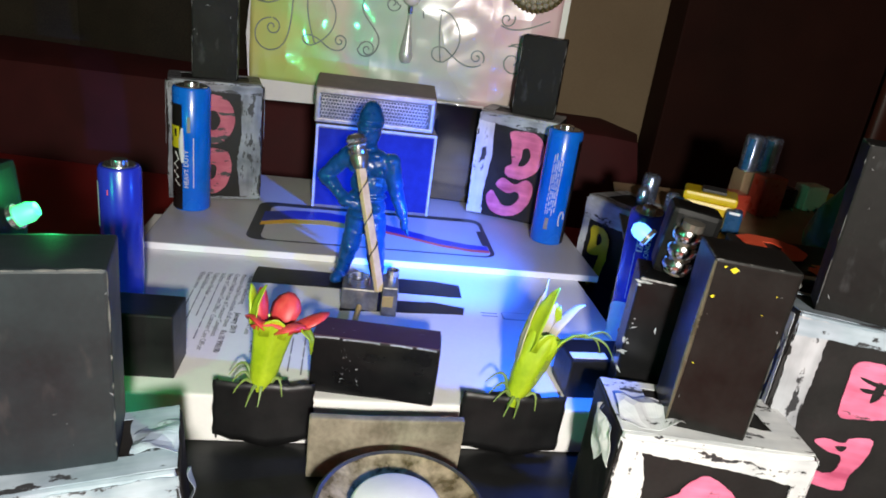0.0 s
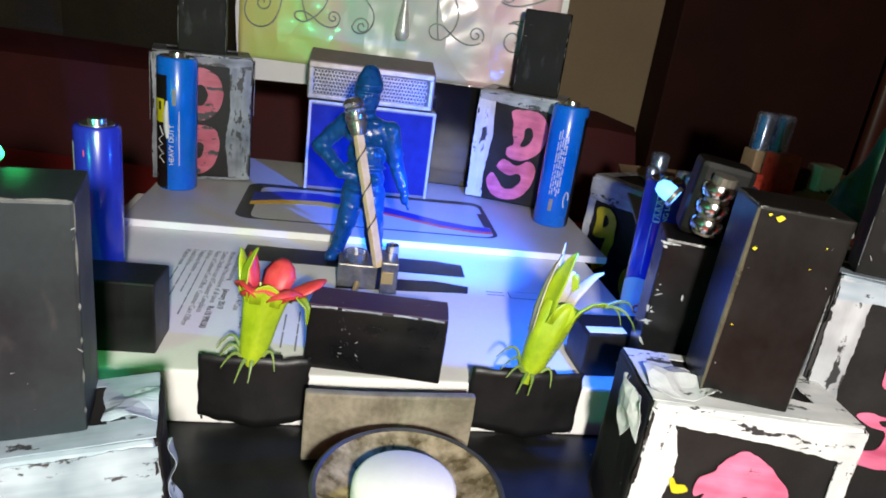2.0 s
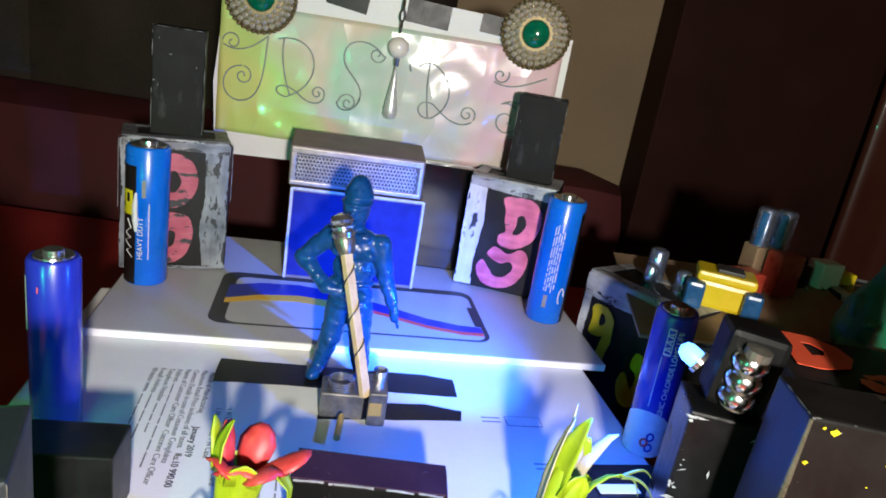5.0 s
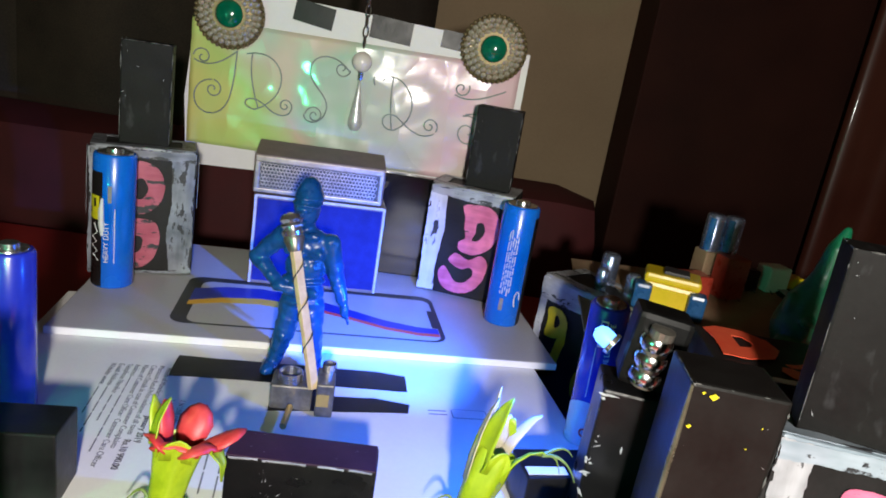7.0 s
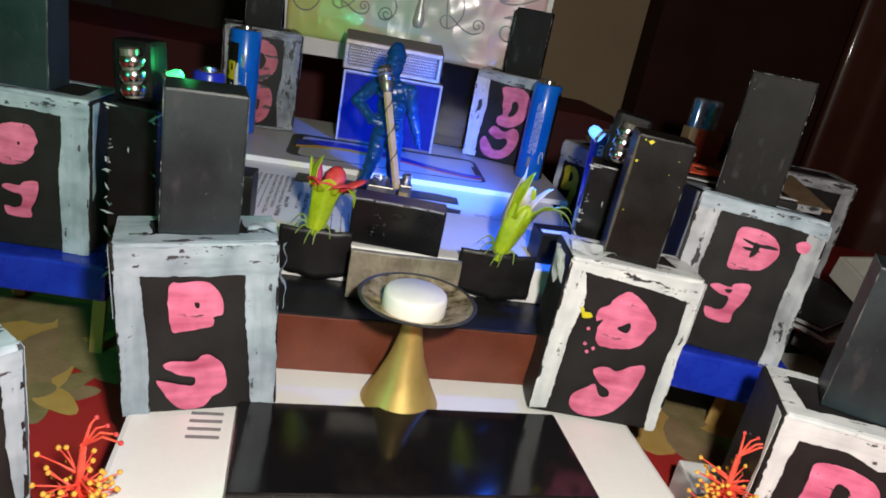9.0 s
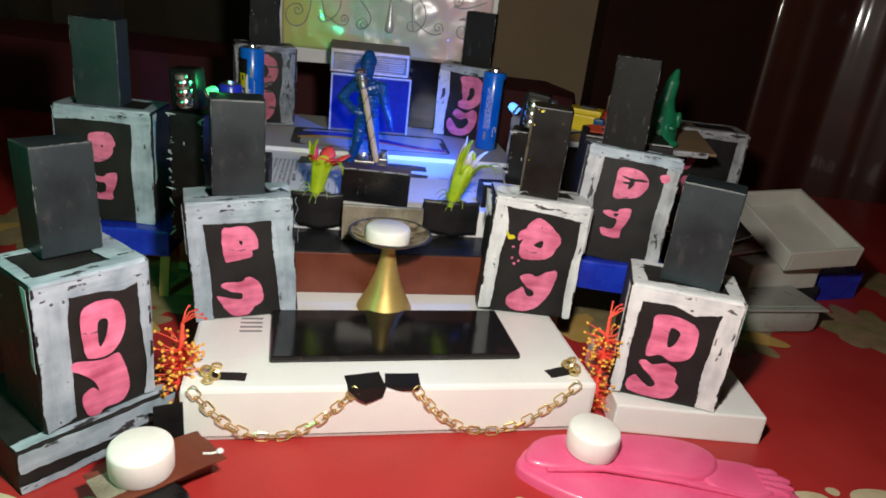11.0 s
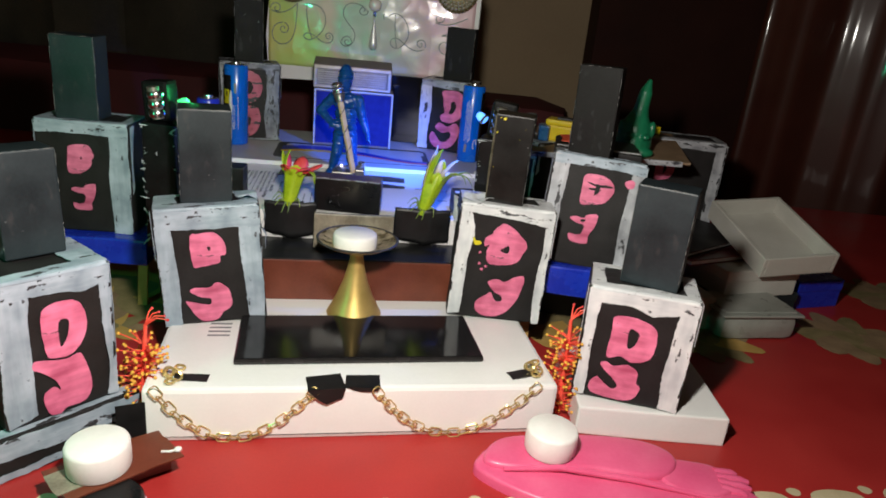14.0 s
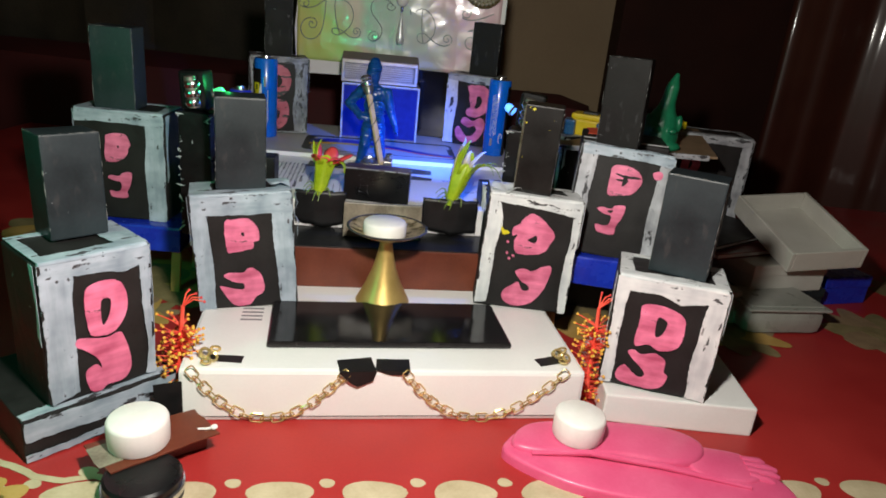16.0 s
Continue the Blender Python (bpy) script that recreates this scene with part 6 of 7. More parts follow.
# ---- black columns with motors and LEDs ----
def led_tower(m, label, lens, mirror):
    o = thing("led_tower", m, label, "lamp tower", "LED towers")
    part("body", box(1.45, 1.3, 5.55, 0.06, 3, 0.04, 6), GLOSSBLACK, o, "glossy black taped column")
    tagged(part("worn_patch", join([flecks(((-0.72, -0.65, 0), (1.45, 0, 0), (0, 0, 5.5), (0, -1, 0)), 46, 3, 0.075, 0.9), flecks(((-0.72, -0.65, 0), (0, 1.3, 0), (0, 0, 5.5), (-1, 0, 0)), 20, 4, 0.035, 0.5), flecks(((-0.7, -0.6, 5.42), (1.4, 0, 0), (0, 0.2, 0), (0, 0, 1)), 22, 5, 0.08)]), THIN_V, o, "white paint specks"), "white paint specks", "", "", "stuff")
    part("motor_case", box(1.16, 0.95, 1.65, 0.14, 2, 0.03, 4), MATTBLACK, o, "black plastic case", M(0.12 * mirror, 0.1, 5.6, 0, 0, 5 * mirror))
    for k in range(3):
        part("silver_band", lathe([(0.24, 0), (0.31, 0.03), (0.34, 0.1), (0.35, 0.17), (0.34, 0.24), (0.31, 0.31), (0.24, 0.34)], 28), CHROME, o, "shiny silver ring", M((0.04 + 0.03 * k) * mirror, -0.46, 5.8 + 0.38 * k, 0, 4, 6 * mirror), True)
    part("silver_core", lathe([(0, 0), (0.25, 0), (0.25, 1.3), (0, 1.34)], 16), DULLSTEEL, o, "", M(0.04 * mirror, -0.46, 5.75, 0, 4, 6 * mirror))
    part("led", lathe([(0, 0), (0.19, 0), (0.2, 0.2), (0.2, 0.33), (0.14, 0.46), (0, 0.52)], 20), lens, o, "lit LED lens", M(-0.62 * mirror, -0.05, 6.3, 0, -18, -62 * mirror), True)
    part("led_collar", lathe([(0.19, 0.0), (0.25, 0.0), (0.25, 0.1), (0.19, 0.1)], 20), STEEL, o, "thin metal collar", M(-0.62 * mirror, -0.05, 6.3, 0, -18, -62 * mirror), True)
    return o


led_tower(M(8.3, 11.2, 4.15, -12), "black taped column with silver motor and a blue LED", LED_ON, 1)
led_tower(M(-5.95, 8.1, 4.0, -6), "black taped column with silver motor and a green LED", LED_GREEN, -1)
for mm, lab in ((M(7.6, 12.0, 5.497, 10), "black card box with white paper strip on the lower stage"), (M(-4.3, 10.35, 5.497, 6), "black card box on the lower stage")):
    b = thing("card_block", mm, lab, "box")
    part("body", box(1.9, 1.2, 1.15 if mm.translation.x > 0 else 1.7, 0.05, 2, 0.03, 3, True), TAPE, b)
    if mm.translation.x > 0:
        part("paper_strip", box(1.0, 0.3, 0.02, 0), PAPER, b, "white paper", M(-0.4, 0.25, 1.16))


# ---- front: chains, tape, stamens, candles, pink tray ----
def chain(points, label):
    """A gilt curb chain: one link after another along a hanging line on the box front."""
    o = thing("gilt_chain", front_box.matrix_world @ M(0, -0.09, 0), label, "chain", "gilt chains on the box")
    pts = [Vector((x, 0, z)) for x, z in points]
    total = sum((b - a).length for a, b in zip(pts, pts[1:]))
    step = 0.36
    n = int(total / step)
    ring = rounded(-0.235, -0.155, 0.235, 0.155, 0.09, 3)
    first = part("link", tube([(x, 0.0, z) for x, z in ring], 0.026, 6, True), CHAIN, o)
    me = first.data
    for i in range(n + 1):
        s, k = i * total / n, 0
        while k < len(pts) - 2 and s > (pts[k + 1] - pts[k]).length:
            s -= (pts[k + 1] - pts[k]).length
            k += 1
        d = pts[k + 1] - pts[k]
        p = pts[k] + d.normalized() * min(s, d.length)
        ob = first if i == 0 else new("link", me)
        ob.parent = o
        ob.matrix_local = M(p.x, -0.05 * (i % 2), p.z) @ pose(0, 0, 0, 0, -math.degrees(math.atan2(d.z, d.x)), 0) @ pose(0, 0, 0, 34 + 8 * math.sin(i * 2.1) if i % 2 else -20 + 10 * math.sin(i * 1.7), 0, 0)
    return o


def hang(x0, z0, x1, z1, low, n=24):
    out = []
    for i in range(n + 1):
        u = i / n
        z = z0 + (z1 - z0) * u
        sag = max(z0, z1) - low
        out.append((x0 + (x1 - x0) * u, z - sag * (1 - (2 * u - 1) ** 2) * (1.0 - 0.12 * (2 * u - 1))))
    return out


chain(hang(-7.0, 2.05, -1.75, 1.95, 0.22), "thin gilt curb chain hanging in a bow on the white box")
chain(hang(0.6, 1.95, 6.55, 2.05, 0.22), "thin gilt curb chain hanging in a bow on the white box")


def tape_patch(x, y, z, w, d, rz, drop, label):
    """A bit of black tape folded over the box edge: a piece on top and a flap down the front."""
    o = thing("tape_patch", front_box.matrix_world @ M(x, y, z, rz), label, "tape", "bits of black tape")
    part("top_piece", flat(sheet(ragged([(-w / 2, 0), (w / 2, 0), (w / 2 * 0.95, d), (-w / 2, d * 0.9)], 0.04, 0.15, int(x * 7)), 0.02, 0)), TAPE, o)
    if drop:
        part("flap", sheet(ragged([(-w / 2, 0.02), (w / 2, 0.02), (w * 0.42, -drop * 0.6), (0.0, -drop), (-w * 0.2, -drop * 0.7)], 0.04, 0.12, int(x * 5) + 2), 0.02, 0.03), TAPE, o)
    return o


tape_patch(-1.25, -0.1, 2.125, 1.35, 1.0, 6, 0.62, "black tape holding the chains on the box edge")
tape_patch(0.02, -0.02, 2.13, 1.25, 0.9, -5, 0.16, "black tape holding the chains on the box edge")
tape_patch(-6.0, 0.55, 2.11, 1.2, 0.5, -8, 0, "black tape holding a chain end on the box")
tape_patch(6.45, 0.6, 2.11, 1.35, 0.6, 14, 0, "black tape holding a chain end on the box")
side = thing("tape_patch", M(-3.75, -0.75, 0.15, 25), "square of black tape stuck at the box corner", "tape", "bits of black tape")
part("flap", sheet(ragged([(-0.65, 0.0), (0.6, 0.1), (0.5, 1.5), (-0.6, 1.45)], 0.04, 0.15, 8), 0.03, 0), TAPE, side)
for k, (x, y) in enumerate(((-6.6, 0.75), (6.75, 1.0))):
    o = thing("chain_clasp", front_box.matrix_world @ M(x, y, 2.15), "small gilt chain clasp lying on the box", "clasp", "chain clasps")
    for i in range(5):
        ring = [(0.16 * math.cos(a), 0.16 * math.sin(a), 0.0) for a in [2 * math.pi * q / 12 for q in range(12)]]
        part("ring", tube(ring, 0.05, 6, True), CHAIN, o, "", M(0.2 * math.sin(i * 1.9), -0.35 + 0.2 * i, 0.08 + 0.06 * (i % 3), 0, 30 * i, 25 * (i % 2)))


def stamen(m, h, seed, label):
    """A hibiscus stamen column: a red tube, many fine threads with yellow tips, a forked style at the top."""
    rnd = random.Random(seed)
    o = thing("hibiscus_stamen", m, label, "flower part", "hibiscus stamens")
    spine = [Vector((0.25 * math.sin(u * 1.3) * 0.8, 0, h * u)) for u in [k / 10 for k in range(11)]]
    part("tube", tube(spine, [0.14 - 0.07 * k / 10 for k in range(11)], 10), STAMEN, o, "coral red tube", None, True)
    tip = ball(0.062, (1, 1, 1), (0, 0, 0), 8, 6)
    tips = None
    for i in range(210):
        u = rnd.uniform(0.02, 0.82)
        p = spine[0].lerp(spine[-1], u)
        p.x = 0.2 * math.sin(u * 1.3)
        a = rnd.uniform(0, 2 * math.pi)
        ln = rnd.uniform(0.35, 0.95)
        d = Vector((math.cos(a), math.sin(a) * 0.9, 0.35)).normalized()
        e = p + d * ln
        fil = part("filament", tube([p, p.lerp(e, 0.5) + Vector((0, 0, 0.03)), e], [0.03, 0.022, 0.018], 5), STAMEN, o)
        if tips is None:
            tips = part("anther", tip, POLLEN, fil, "yellow anther", M(*e), True)
        else:
            t = new("anther", tips.data)
            t.parent, t.matrix_local = fil, M(*e)
    for k in range(4):
        a = 0.4 + 0.35 * k
        e = spine[-1] + Vector((math.cos(a) * 0.9, -0.2 + 0.15 * k, 0.35 + 0.2 * math.sin(a)))
        part("style", tube([spine[-1], spine[-1].lerp(e, 0.5) + Vector((0, 0, 0.18)), e], [0.035, 0.028, 0.022], 6), STAMEN, o)
        part("stigma", ball(0.055, (1, 1, 1), e, 10, 8), PETAL, o, "dark red stigma", None, True)
    return o


stamen(M(-4.25, 0.45, 0.02, 0, 0, 4), 4.0, 3, "coral red hibiscus stamen with yellow anthers beside the white box")
stamen(M(11.6, 3.7, 0.02, 0, 0, -4), 4.2, 4, "coral red hibiscus stamen with yellow anthers beside the white box")

tin = thing("round_tin", M(-3.05, -4.55, 0.0), "small round tin with black lid and chrome band", "tin")
part("body", lathe([(0, 0), (1.1, 0), (1.15, 0.05), (1.15, 0.3), (0, 0.3)], 40), GREYCARD, tin, "", None, True)
part("band", lathe([(1.12, 0.3), (1.19, 0.32), (1.2, 0.5), (1.12, 0.52)], 40), STEEL, tin, "chrome band", None, True)
part("lid", lathe([(0, 0.5), (1.1, 0.5), (1.14, 0.56), (1.13, 0.78), (1.05, 0.86), (0, 0.88)], 40), GLOSSBLACK, tin, "black lid", None, True)
card = thing("brown_card", M(0, 0, 0.885), "torn brown and grey card lying on the tin", "card")
part("sheet", flat(sheet(ragged([(-5.3, -3.7), (-3.9, -4.8), (-1.5, -2.3), (-2.6, -1.4)], 0.1, 0.3, 4), 0.05, 0)), REDBOARD, card)
part("grey_patch", flat(sheet(ragged([(-5.2, -3.9), (-4.3, -4.65), (-3.2, -3.6), (-4.2, -2.9)], 0.1, 0.3, 6), 0.02, 0)), BROWNCARD, card, "grey paper patch", M(0, 0, 0.052))
prop = thing("card_block", M(-3.3, -2.2, 0.0, 40), "low brown block under the card", "box")
part("body", box(2.2, 1.2, 0.87, 0.06), REDBOARD, prop)
scrap = thing("plastic_scrap", M(-1.9, -2.25, 0.95, 10), "tiny white plastic scrap on the card", "scrap")
part("stem", tube([(-0.35, 0, 0.04), (-0.1, -0.02, 0.05), (0.1, 0.03, 0.06)], 0.04, 6), WAX, scrap)
part("knob", ball(0.12, (1, 1, 0.7), (0.16, 0.05, 0.08)), WAX, scrap)
tablet(M(-3.75, -3.25, 0.965, 0, 2), 0.93, 0.95, "white wax tablet standing on a brown card")


def pink_tray():
    o = thing("pink_tray", M(0, 0, 0.0), "glossy pink resin tray shaped with a hand at one end", "tray")

    def slab_of(points, h, r=0.14, z=0.0):
        bm = flat(sheet(points, h, 0))
        tops = [e for e in bm.edges if all(v.co.z > h - 1e-4 for v in e.verts) and len(e.link_faces) == 2 and any(abs(f.normal.z) < 0.5 for f in e.link_faces)]
        bmesh.ops.bevel(bm, geom=tops, offset=r, segments=3, affect="EDGES", profile=0.5)
        return bm

    base = smooth_outline([(8.2, -1.0), (8.2, -0.1), (9.0, 0.5), (12, 0.75), (14.6, 0.6), (16.8, -0.2), (17.9, -1.0), (17.6, -2.3), (14, -2.7), (10.5, -2.3)])
    part("base", slab_of(base, 0.42), PINKRESIN, o, "", None, True)
    top = smooth_outline([(8.4, -0.7), (8.6, 0.35), (9.6, 1.0), (12.2, 1.45), (14.4, 1.4), (15.4, 0.7), (15.2, -0.2), (14.2, -0.75), (12.0, -0.6), (10.0, -0.9)])
    part("raised_plate", slab_of(top, 0.62, 0.2), PINKRESIN, o, "raised smooth plate", M(0, 0, 0.02), True)
    arm = smooth_outline([(14.6, 0.45), (16.4, 0.5), (17.0, 0.1), (17.1, -0.9), (16.2, -1.3), (14.8, -1.0)])
    part("hand_relief", slab_of(arm, 0.5, 0.16), PINKRESIN, o, "moulded hand relief", M(0, 0, 0.02), True)
    for k, (y, ln) in enumerate(((0.1, 0.75), (-0.2, 1.05), (-0.5, 1.0), (-0.8, 0.7))):
        part("finger_relief", tube([(16.7, y, 0.42), (16.9 + ln * 0.6, y - 0.05 * k, 0.42), (16.8 + ln, y - 0.08 * k, 0.36)], [0.16, 0.15, 0.1], 10), PINKRESIN, o, "", None, True)
    part("rib", tube([(9.0, -0.95, 0.5), (11, -0.75, 0.62), (13.5, -0.95, 0.55), (16.5, -1.5, 0.45)], [0.08, 0.12, 0.12, 0.08], 8), PINKRESIN, o, "", None, True)
    return o


pink_tray()
tablet(M(10.72, 0.2, 0.655, 0, 1), 0.92, 0.95, "white wax tablet standing on the pink tray")

# ---- right: more painted boxes, workbench board with small parts ----
yellow_box = speaker(M(10.25, 21.9, 3.1, -55), 4.6, 4.9, 2.4, "black card speaker painted with yellow letters behind the stage", 51, (0.35, 0.2, 0.9, 0.0), (WHITE_V, THIN_H), YELLOW, "ring", "open", (-1.15, 0.66), (0.7, 0.35), (0.55, 0.62), (0.6, 1.1))
part("painted_letter", sheet(ragged([(-0.95, 3.3), (-0.62, 3.5), (-0.55, 2.6), (-0.75, 1.5), (-1.25, 1.15), (-1.4, 1.5), (-1.08, 1.9), (-0.98, 2.6)], 0.05, 0.1, 4), 0.02, 0.085), YELLOW, yellow_box, "yellow letter stroke")
speaker(M(21.2, 22.9, 3.4, -4), 5.4, 5.2, 2.8, "black card speaker with grey painted frame on a blue stand", 52, (0.3, 0.6, 0.45, 0.0), (THIN_V, THIN_H), PINK, "plain", "block", (-0.9, 0.62), (-0.9, 0.3), (0.6, 0.7), (0.6, 0.6))
blue_stand(M(21.2, 22.6, 0.02, -4), 5.8, 4.0, 1.3, 2.05, "glossy blue paper box on wooden stick legs")
blue_stand(M(11.4, 22.4, 0.02, -55), 4.8, 3.2, 1.2, 1.85, "glossy blue paper box on wooden stick legs")
board = thing("board", M(15.2, 21.9, 8.03, -8, 3.2, -3.2), "thin brown cardboard sheet carrying small electronic parts", "board")
KRAFT = material("brown_kraft_card", (0.2, 0.13, 0.07), (0.3, 0.2, 0.12), 1.0, 0.7, 0.3)
part("sheet", box(10.5, 7.5, 0.14, 0.03, 2, 0.03, 2), KRAFT, board)
part("grey_edge", box(9.0, 0.16, 0.3, 0.04, 3, 0.03, 5), GREYPAINT, board, "grey painted edge", M(0.3, -3.8, -0.1))


def on_board(x, y):
    """Height of the sheet above (x, y)."""
    p = board.matrix_world @ Vector(((x - 15.2) * CM, (y - 21.9) * CM, 0.14 * CM))
    return p.z / CM


def can(x, y, r, h, mat, label, two=False):
    o = thing("capacitor", M(x, y, on_board(x, y) - 0.02), label, "capacitor", "small electronic parts")
    part("can", lathe([(0, 0), (r, 0), (r, 0.08), (r * 0.92, 0.14), (r, 0.2), (r, h - 0.1), (r - 0.08, h), (0, h)], 24), mat, o, "", None, True)
    part("top_mark", box(r * 0.9, 0.06, 0.02, 0), INK, o, "", M(0, 0, h - 0.005))
    for sx in (-r * 0.4, r * 0.4):
        part("lead", tube([(sx, 0, 0.02), (sx * 1.5, -r - 0.2, 0.05), (sx * 2, -r - 0.7, 0.04)], 0.03, 5), STEEL, o)
    return o


SILVERCAN = material("silver_foil_can", (0.26, 0.34, 0.56), (0.5, 0.58, 0.78), 0.4, 0.25, 0.1, metal=0.9)
REDLAC = material("dark_red_lacquer", (0.3, 0.03, 0.018), (0.46, 0.065, 0.035), 0.5, 0.3, 0.2, coat=0.3)
BLUECAN = material("blue_capacitor_sleeve", (0.01, 0.06, 0.16), (0.02, 0.1, 0.26), 0.5, 0.3, 0.1)
YELLOWPL = material("yellow_plastic", (0.62, 0.44, 0.005), (0.75, 0.55, 0.02), 0.8, 0.35, 0.2)
ORANGE = material("orange_red_paint", (0.85, 0.07, 0.03), (0.92, 0.16, 0.07), 0.5, 0.45, 0.4)
can(11.35, 23.6, 0.36, 1.25, SILVERCAN, "small silver capacitor can standing on the board")
can(12.0, 22.4, 0.28, 0.9, SILVERCAN, "small silver capacitor can standing on the board")
can(10.9, 22.8, 0.24, 0.9, SILVERCAN, "small silver capacitor can standing on the board")


def coil_block():
    z = on_board(13.1, 21.6)
    o = thing("transformer", M(13.1, 21.6, z, -20), "yellow plastic transformer bobbin with blue sides", "transformer")
    part("bobbin", box(1.9, 1.2, 1.0, 0.15, 2, 0.03, 2), YELLOWPL, o, "bright yellow bobbin")
    part("upper_flange", box(2.0, 1.4, 0.35, 0.12), YELLOWPL, o, "", M(0, 0.05, 0.98))
    part("core", box(0.9, 0.8, 0.12, 0.03), INK, o, "dark hollow core", M(0.1, 0, 1.33))
    for sx in (-0.95, 0.95):
        part("side_case", box(0.62, 0.7, 0.95, 0.12), BLUECAN, o, "blue side case", M(sx, -0.65, 0))
    return o


coil_block()
for x, y, w, h, mat, lab in ((14.5, 23.0, 1.2, 0.95, REDLAC, "dark red lacquered block on the board"), (16.05, 23.3, 1.05, 1.65, REDLAC, "dark red glossy block on the board"), (18.5, 24.5, 1.05, 1.05, BOXWHITE, "small white plastic cube on the board"), (17.3, 24.3, 0.8, 0.9, GLOSSBLACK, "small black block on the board"), (19.6, 25.0, 0.9, 0.5, YELLOWPL, "small yellow block on the board")):
    o = thing("component_block", M(x, y, on_board(x, y) - 0.02, 12), lab, "component", "small electronic parts")
    part("body", box(w, w * 0.8, h, 0.08, 1, 0.02, 3), mat, o)
    part("pin", tube([(-w * 0.3, -w * 0.4, 0.1), (-w * 0.3, -w * 0.6, 0.02)], 0.04, 6), STEEL, o)
    part("pin", tube([(w * 0.3, -w * 0.4, 0.1), (w * 0.3, -w * 0.6, 0.02)], 0.04, 6), STEEL, o)
o = thing("card_block", M(15.85, 24.4, on_board(15.85, 24.4) - 0.02, 8), "small brown card block under two silver cans", "block")
part("body", box(1.5, 0.9, 1.5, 0.06, 1, 0.03, 3), KRAFT, o)
zt = on_board(15.85, 24.4) + 1.48
for dx in (-0.38, 0.4):
    q = thing("capacitor", M(15.85 + dx, 24.4, zt), "blue-silver foil capacitor can on a brown card block", "capacitor", "small electronic parts")
    part("can", lathe([(0, 0), (0.38, 0), (0.38, 1.4), (0.3, 1.5), (0, 1.5)], 24), SILVERCAN, q, "", None, True)
    part("blue_stripe", cyl_patch(0.386, -150, -110, 0.05, 1.35), BLUECAN, q, "dark blue stripe")


def green_toy():
    """The green moulded figure, one plain mesh."""
    stops = [((0, 0, 0.75), 1.0), ((0.03, 0, 1.4), 0.85), ((0.08, 0, 2.0), 0.56), ((0.13, 0, 2.5), 0.4), ((0.17, -0.02, 2.95), 0.36), ((0.21, -0.04, 3.4), 0.34), ((0.27, -0.02, 3.8), 0.2), ((0.33, 0, 4.05), 0.13)]
    bms = []
    for (p, r), (q, k) in zip(stops, stops[1:]):
        bms += [ball(r + (k - r) * i / 5, (1, 0.85, 1), Vector(p).lerp(Vector(q), i / 5), 18, 12) for i in range(6)]
    bms += [ball(0.4, (1.5, 0.9, 0.7), (-0.45, -0.5, 0.35)), ball(0.4, (1.5, 0.9, 0.7), (0.5, -0.5, 0.35)), ball(0.26, (0.7, 0.8, 1.8), (-0.72, -0.2, 1.5)), ball(0.26, (0.7, 0.8, 1.8), (0.85, -0.2, 1.55)), ball(0.2, (1.2, 1, 0.8), (0.5, -0.75, 1.2)), ball(0.2, (1.2, 1, 0.8), (-0.35, -0.75, 1.2))]
    ob = part("green_toy_figure", join(bms), GREENPLASTIC, None, "", M(16.75, 18.9, on_board(16.75, 18.9) - 0.03, -6) @ Matrix.Diagonal((1.1, 1.1, 1.06, 1)), True)
    mod = ob.modifiers.new("weld", "REMESH")
    mod.mode, mod.voxel_size, mod.use_smooth_shade = "VOXEL", 0.05 * CM, True
    sm = ob.modifiers.new("soften", "SMOOTH")
    sm.factor, sm.iterations = 0.5, 3
    return tagged(ob, "green moulded plastic toy figure standing on the board", "toy figure")


green_toy()

# black box with orange-red letters behind the blue stand
sup = thing("black_carton", M(13.6, 13.2, 0.0, -8), "plain black carton behind the painted speakers", "box")
part("body", box(4.0, 3.4, 4.7, 0.08, 2, 0.03, 3, True), CARD, sup)
lying = thing("toy_speaker", M(13.6, 13.1, 4.7, -8), "black card speaker lying down with orange-red letters on top", "speaker", "toy loudspeakers")
part("body", box(4.3, 3.6, 4.5, 0.08, 3, 0.05, 9, True), CARD, lying, "black card body")
out, hole = letter_d("ring", 0.98, 1.1)
part("painted_letter", flat(sheet(ragged([(x - 1.0, z + 2.4) for x, z in out], 0.05, 0.1, 3), 0.02, 0, [(x - 1.0, z + 2.4) for x, z in hole])), ORANGE, lying, "orange-red letter", M(0, 0, 4.56))
part("painted_letter", flat(sheet(ragged([(x + 0.1, z + 1.0) for x, z in letter_j("hook", 0.6, 0.6)], 0.05, 0.1, 5), 0.02, 0)), ORANGE, lying, "orange-red letter", M(0, 0, 4.56))
part("painted_border", flat(sheet(ragged([(-2.1, 0.02), (2.1, 0.02), (2.1, 0.3), (-2.1, 0.28)], 0.06, 0.12, 6), 0.02, 0)), WHITEPAINT, lying, "", M(0, 0, 4.56))

# ---- right: cartons, bowl, books and open tray on the cloth ----
def carton(m, w, d, h, mat, label, name="carton"):
    o = thing(name, m, label, "box")
    part("base", box(w - 0.1, d - 0.1, h * 0.62, 0.06, 0, 0, 0, True), mat, o, "", M(0, 0.05, 0))
    part("lid", box(w, d, h * 0.4, 0.08, 0, 0, 0, True), mat, o, "", M(0, 0, h * 0.6))
    return o


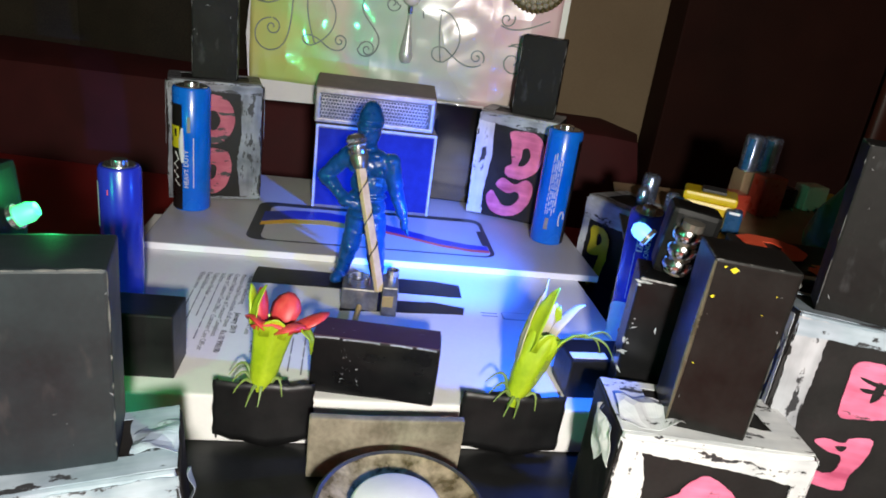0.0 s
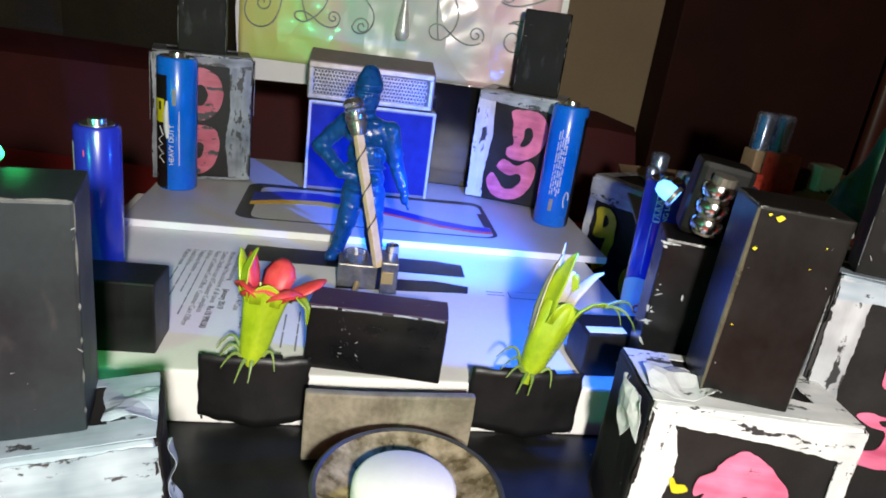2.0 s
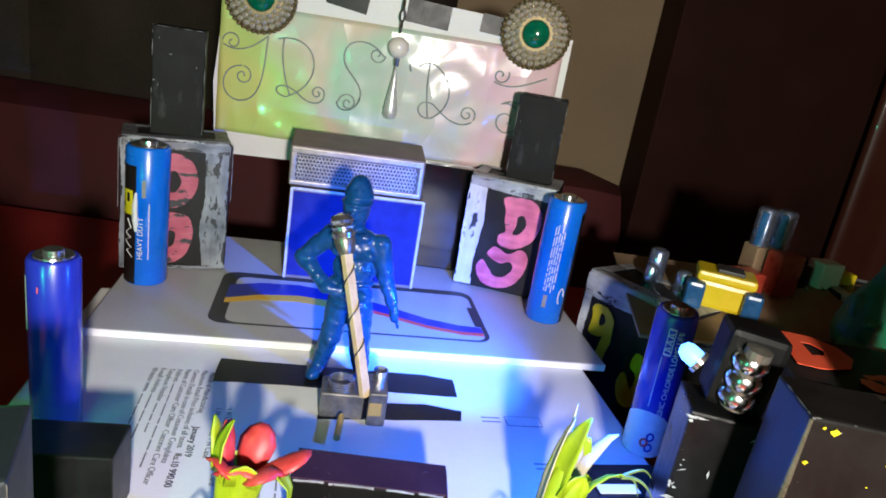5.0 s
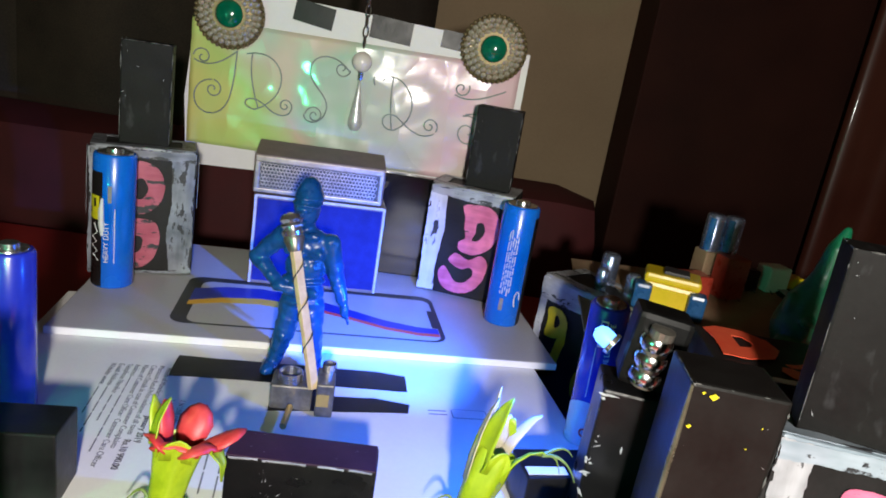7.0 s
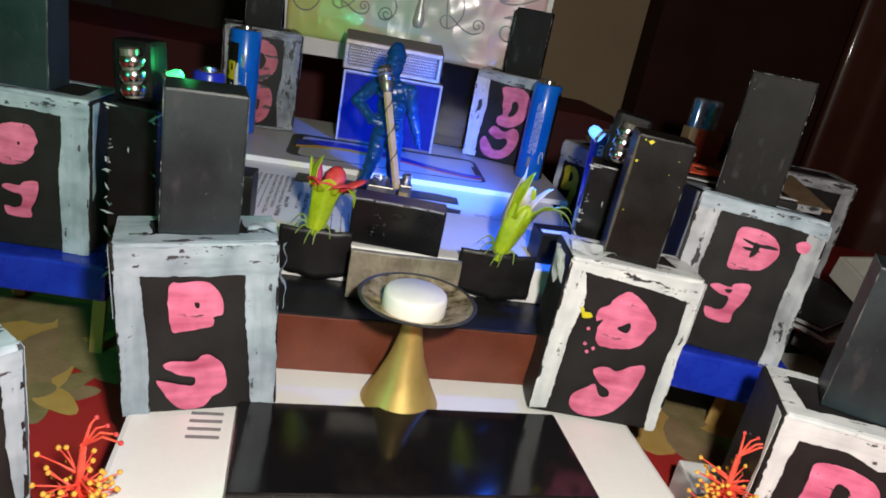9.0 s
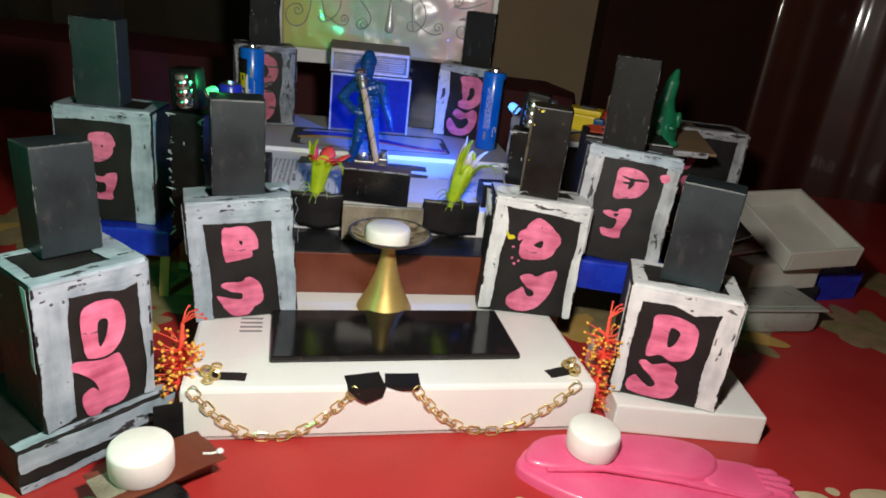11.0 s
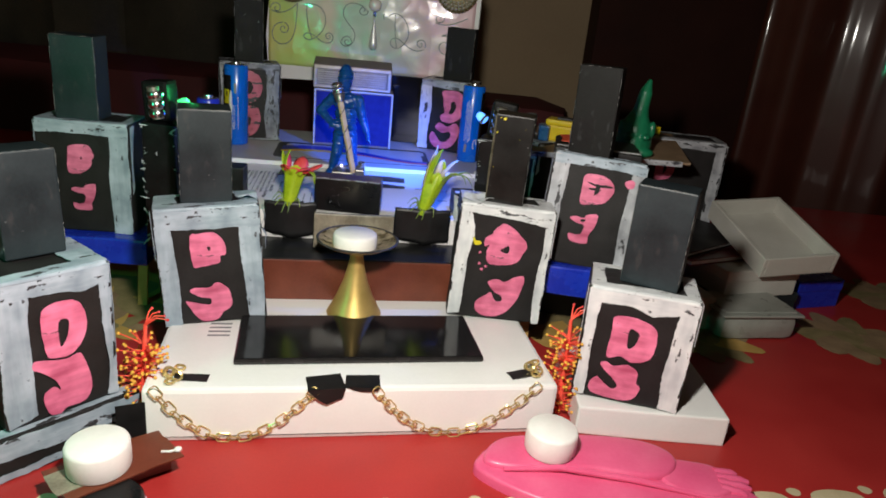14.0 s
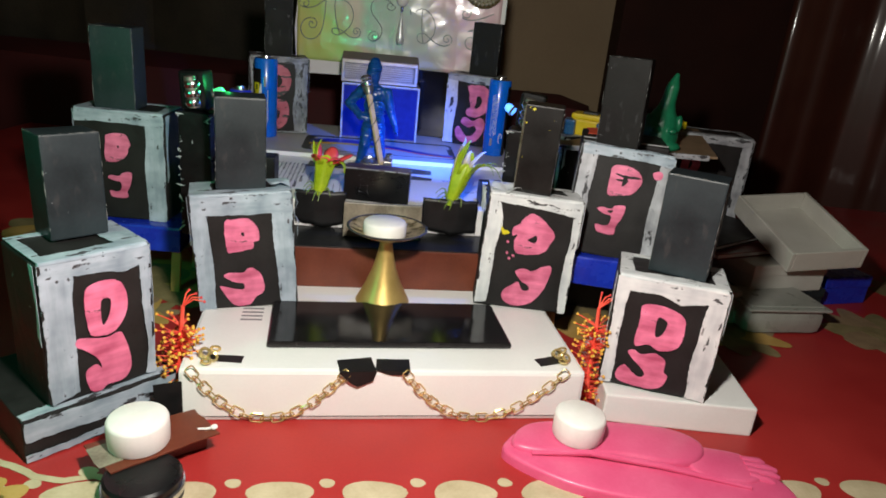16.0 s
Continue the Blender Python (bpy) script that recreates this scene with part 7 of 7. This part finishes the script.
BOOKRED = material("dark_red_cover", (0.1, 0.012, 0.016), (0.16, 0.03, 0.03), 1.5, 0.3, 0.1)
OFFWHITE = material("off_white_carton", (0.5, 0.49, 0.44), (0.6, 0.59, 0.54), 2.0, 0.55, 0.15)
# Off-white darkened: the lid's dimmer shading is held in its colour.
LIDGREY = material("shaded_white_board", (0.44, 0.43, 0.38), (0.54, 0.53, 0.48), 2.0, 0.55, 0.15)
carton(M(19.7, 12.9, 0.0, 14), 3.4, 3.0, 1.9, OFFWHITE, "small off-white carton on the cloth")
carton(M(24.6, 15.3, 1.4, 20), 5.2, 4.0, 1.65, OFFWHITE, "off-white carton lying on a lower box")
carton(M(24.9, 15.6, 0.0, 20), 5.6, 5.0, 1.4, GREYCARD, "dark carton at the bottom of a pile")
carton(M(29.6, 18.0, 0.0, 20), 3.6, 4.0, 1.8, BLUEBOX, "blue paper carton beside the pile", "blue_carton")


def book(m, w, d, h, cover, label):
    o = thing("book", m, label, "book", "books in the pile")
    part("page_block", box(w - 0.2, d - 0.2, h - 0.12, 0.0, 0, 0, 0, True), PAPER, o, "white page block", M(0, 0.1, 0.06))
    for z in (0.0, h - 0.06):
        part("cover", box(w, d, 0.06, 0.02, 0, 0, 0, True), cover, o, "", M(0, 0, z))
    return o


book(M(23.4, 16.4, 3.07, 28), 7.5, 9.0, 0.35, BOOKRED, "dark red covered booklet lying on the cartons")
book(M(22.6, 17.2, 3.44, 40), 7.0, 8.5, 0.3, CARD, "black covered booklet lying askew on the pile")
under = thing("black_carton", M(22.3, 19.8, 0.0, 28), "plain black carton under the booklets", "box")
part("body", box(4.5, 2.2, 3.04, 0.08, 1, 0.02, 3, True), CARD, under)


def open_tray():
    """An open white box lid lying on the pile, its hollow side up."""
    o = thing("open_box_lid", M(25.9, 14.6, 3.2, 10, 15, -6), "open off-white box lid lying hollow side up", "box lid")
    w, d, h, t = 4.45, 6.1, 1.1, 0.22
    part("bottom", box(w, d, t, 0.05, 0, 0, 0, True), LIDGREY, o)
    for x in (-w / 2 + t / 2, w / 2 - t / 2):
        part("long_side", box(t, d, h, 0.05, 0, 0, 0, True), LIDGREY, o, "", M(x, 0, t * 0.5))
    for y in (t / 2, d - t / 2):
        part("short_side", box(w - 2 * t, t, h, 0.05), LIDGREY, o, "", M(0, y, t * 0.5))
    return o


open_tray()


def plastic_tub():
    """A low frosted tub with a rim and a loose lid."""
    o = thing("plastic_tub", M(23.6, 12.4, 0.0, 12), "low translucent white plastic tub on the cloth", "tub")
    frost = material("frosted_plastic", (0.26, 0.27, 0.24), (0.34, 0.35, 0.32), 1.0, 0.3, 0.05)
    bm = box(4.6, 3.0, 1.5, 0.55, 2, 0.05, 4, True)
    part("tub_wall", bm, frost, o, "", None, True)
    part("rim", box(4.9, 3.3, 0.14, 0.06, 0, 0, 0, True), frost, o, "", M(0, -0.15, 1.42))
    part("lid", box(4.3, 2.7, 0.1, 0.04, 0, 0, 0, True), frost, o, "thin clear lid", M(0, 0.15, 1.56))
    return o


plastic_tub()
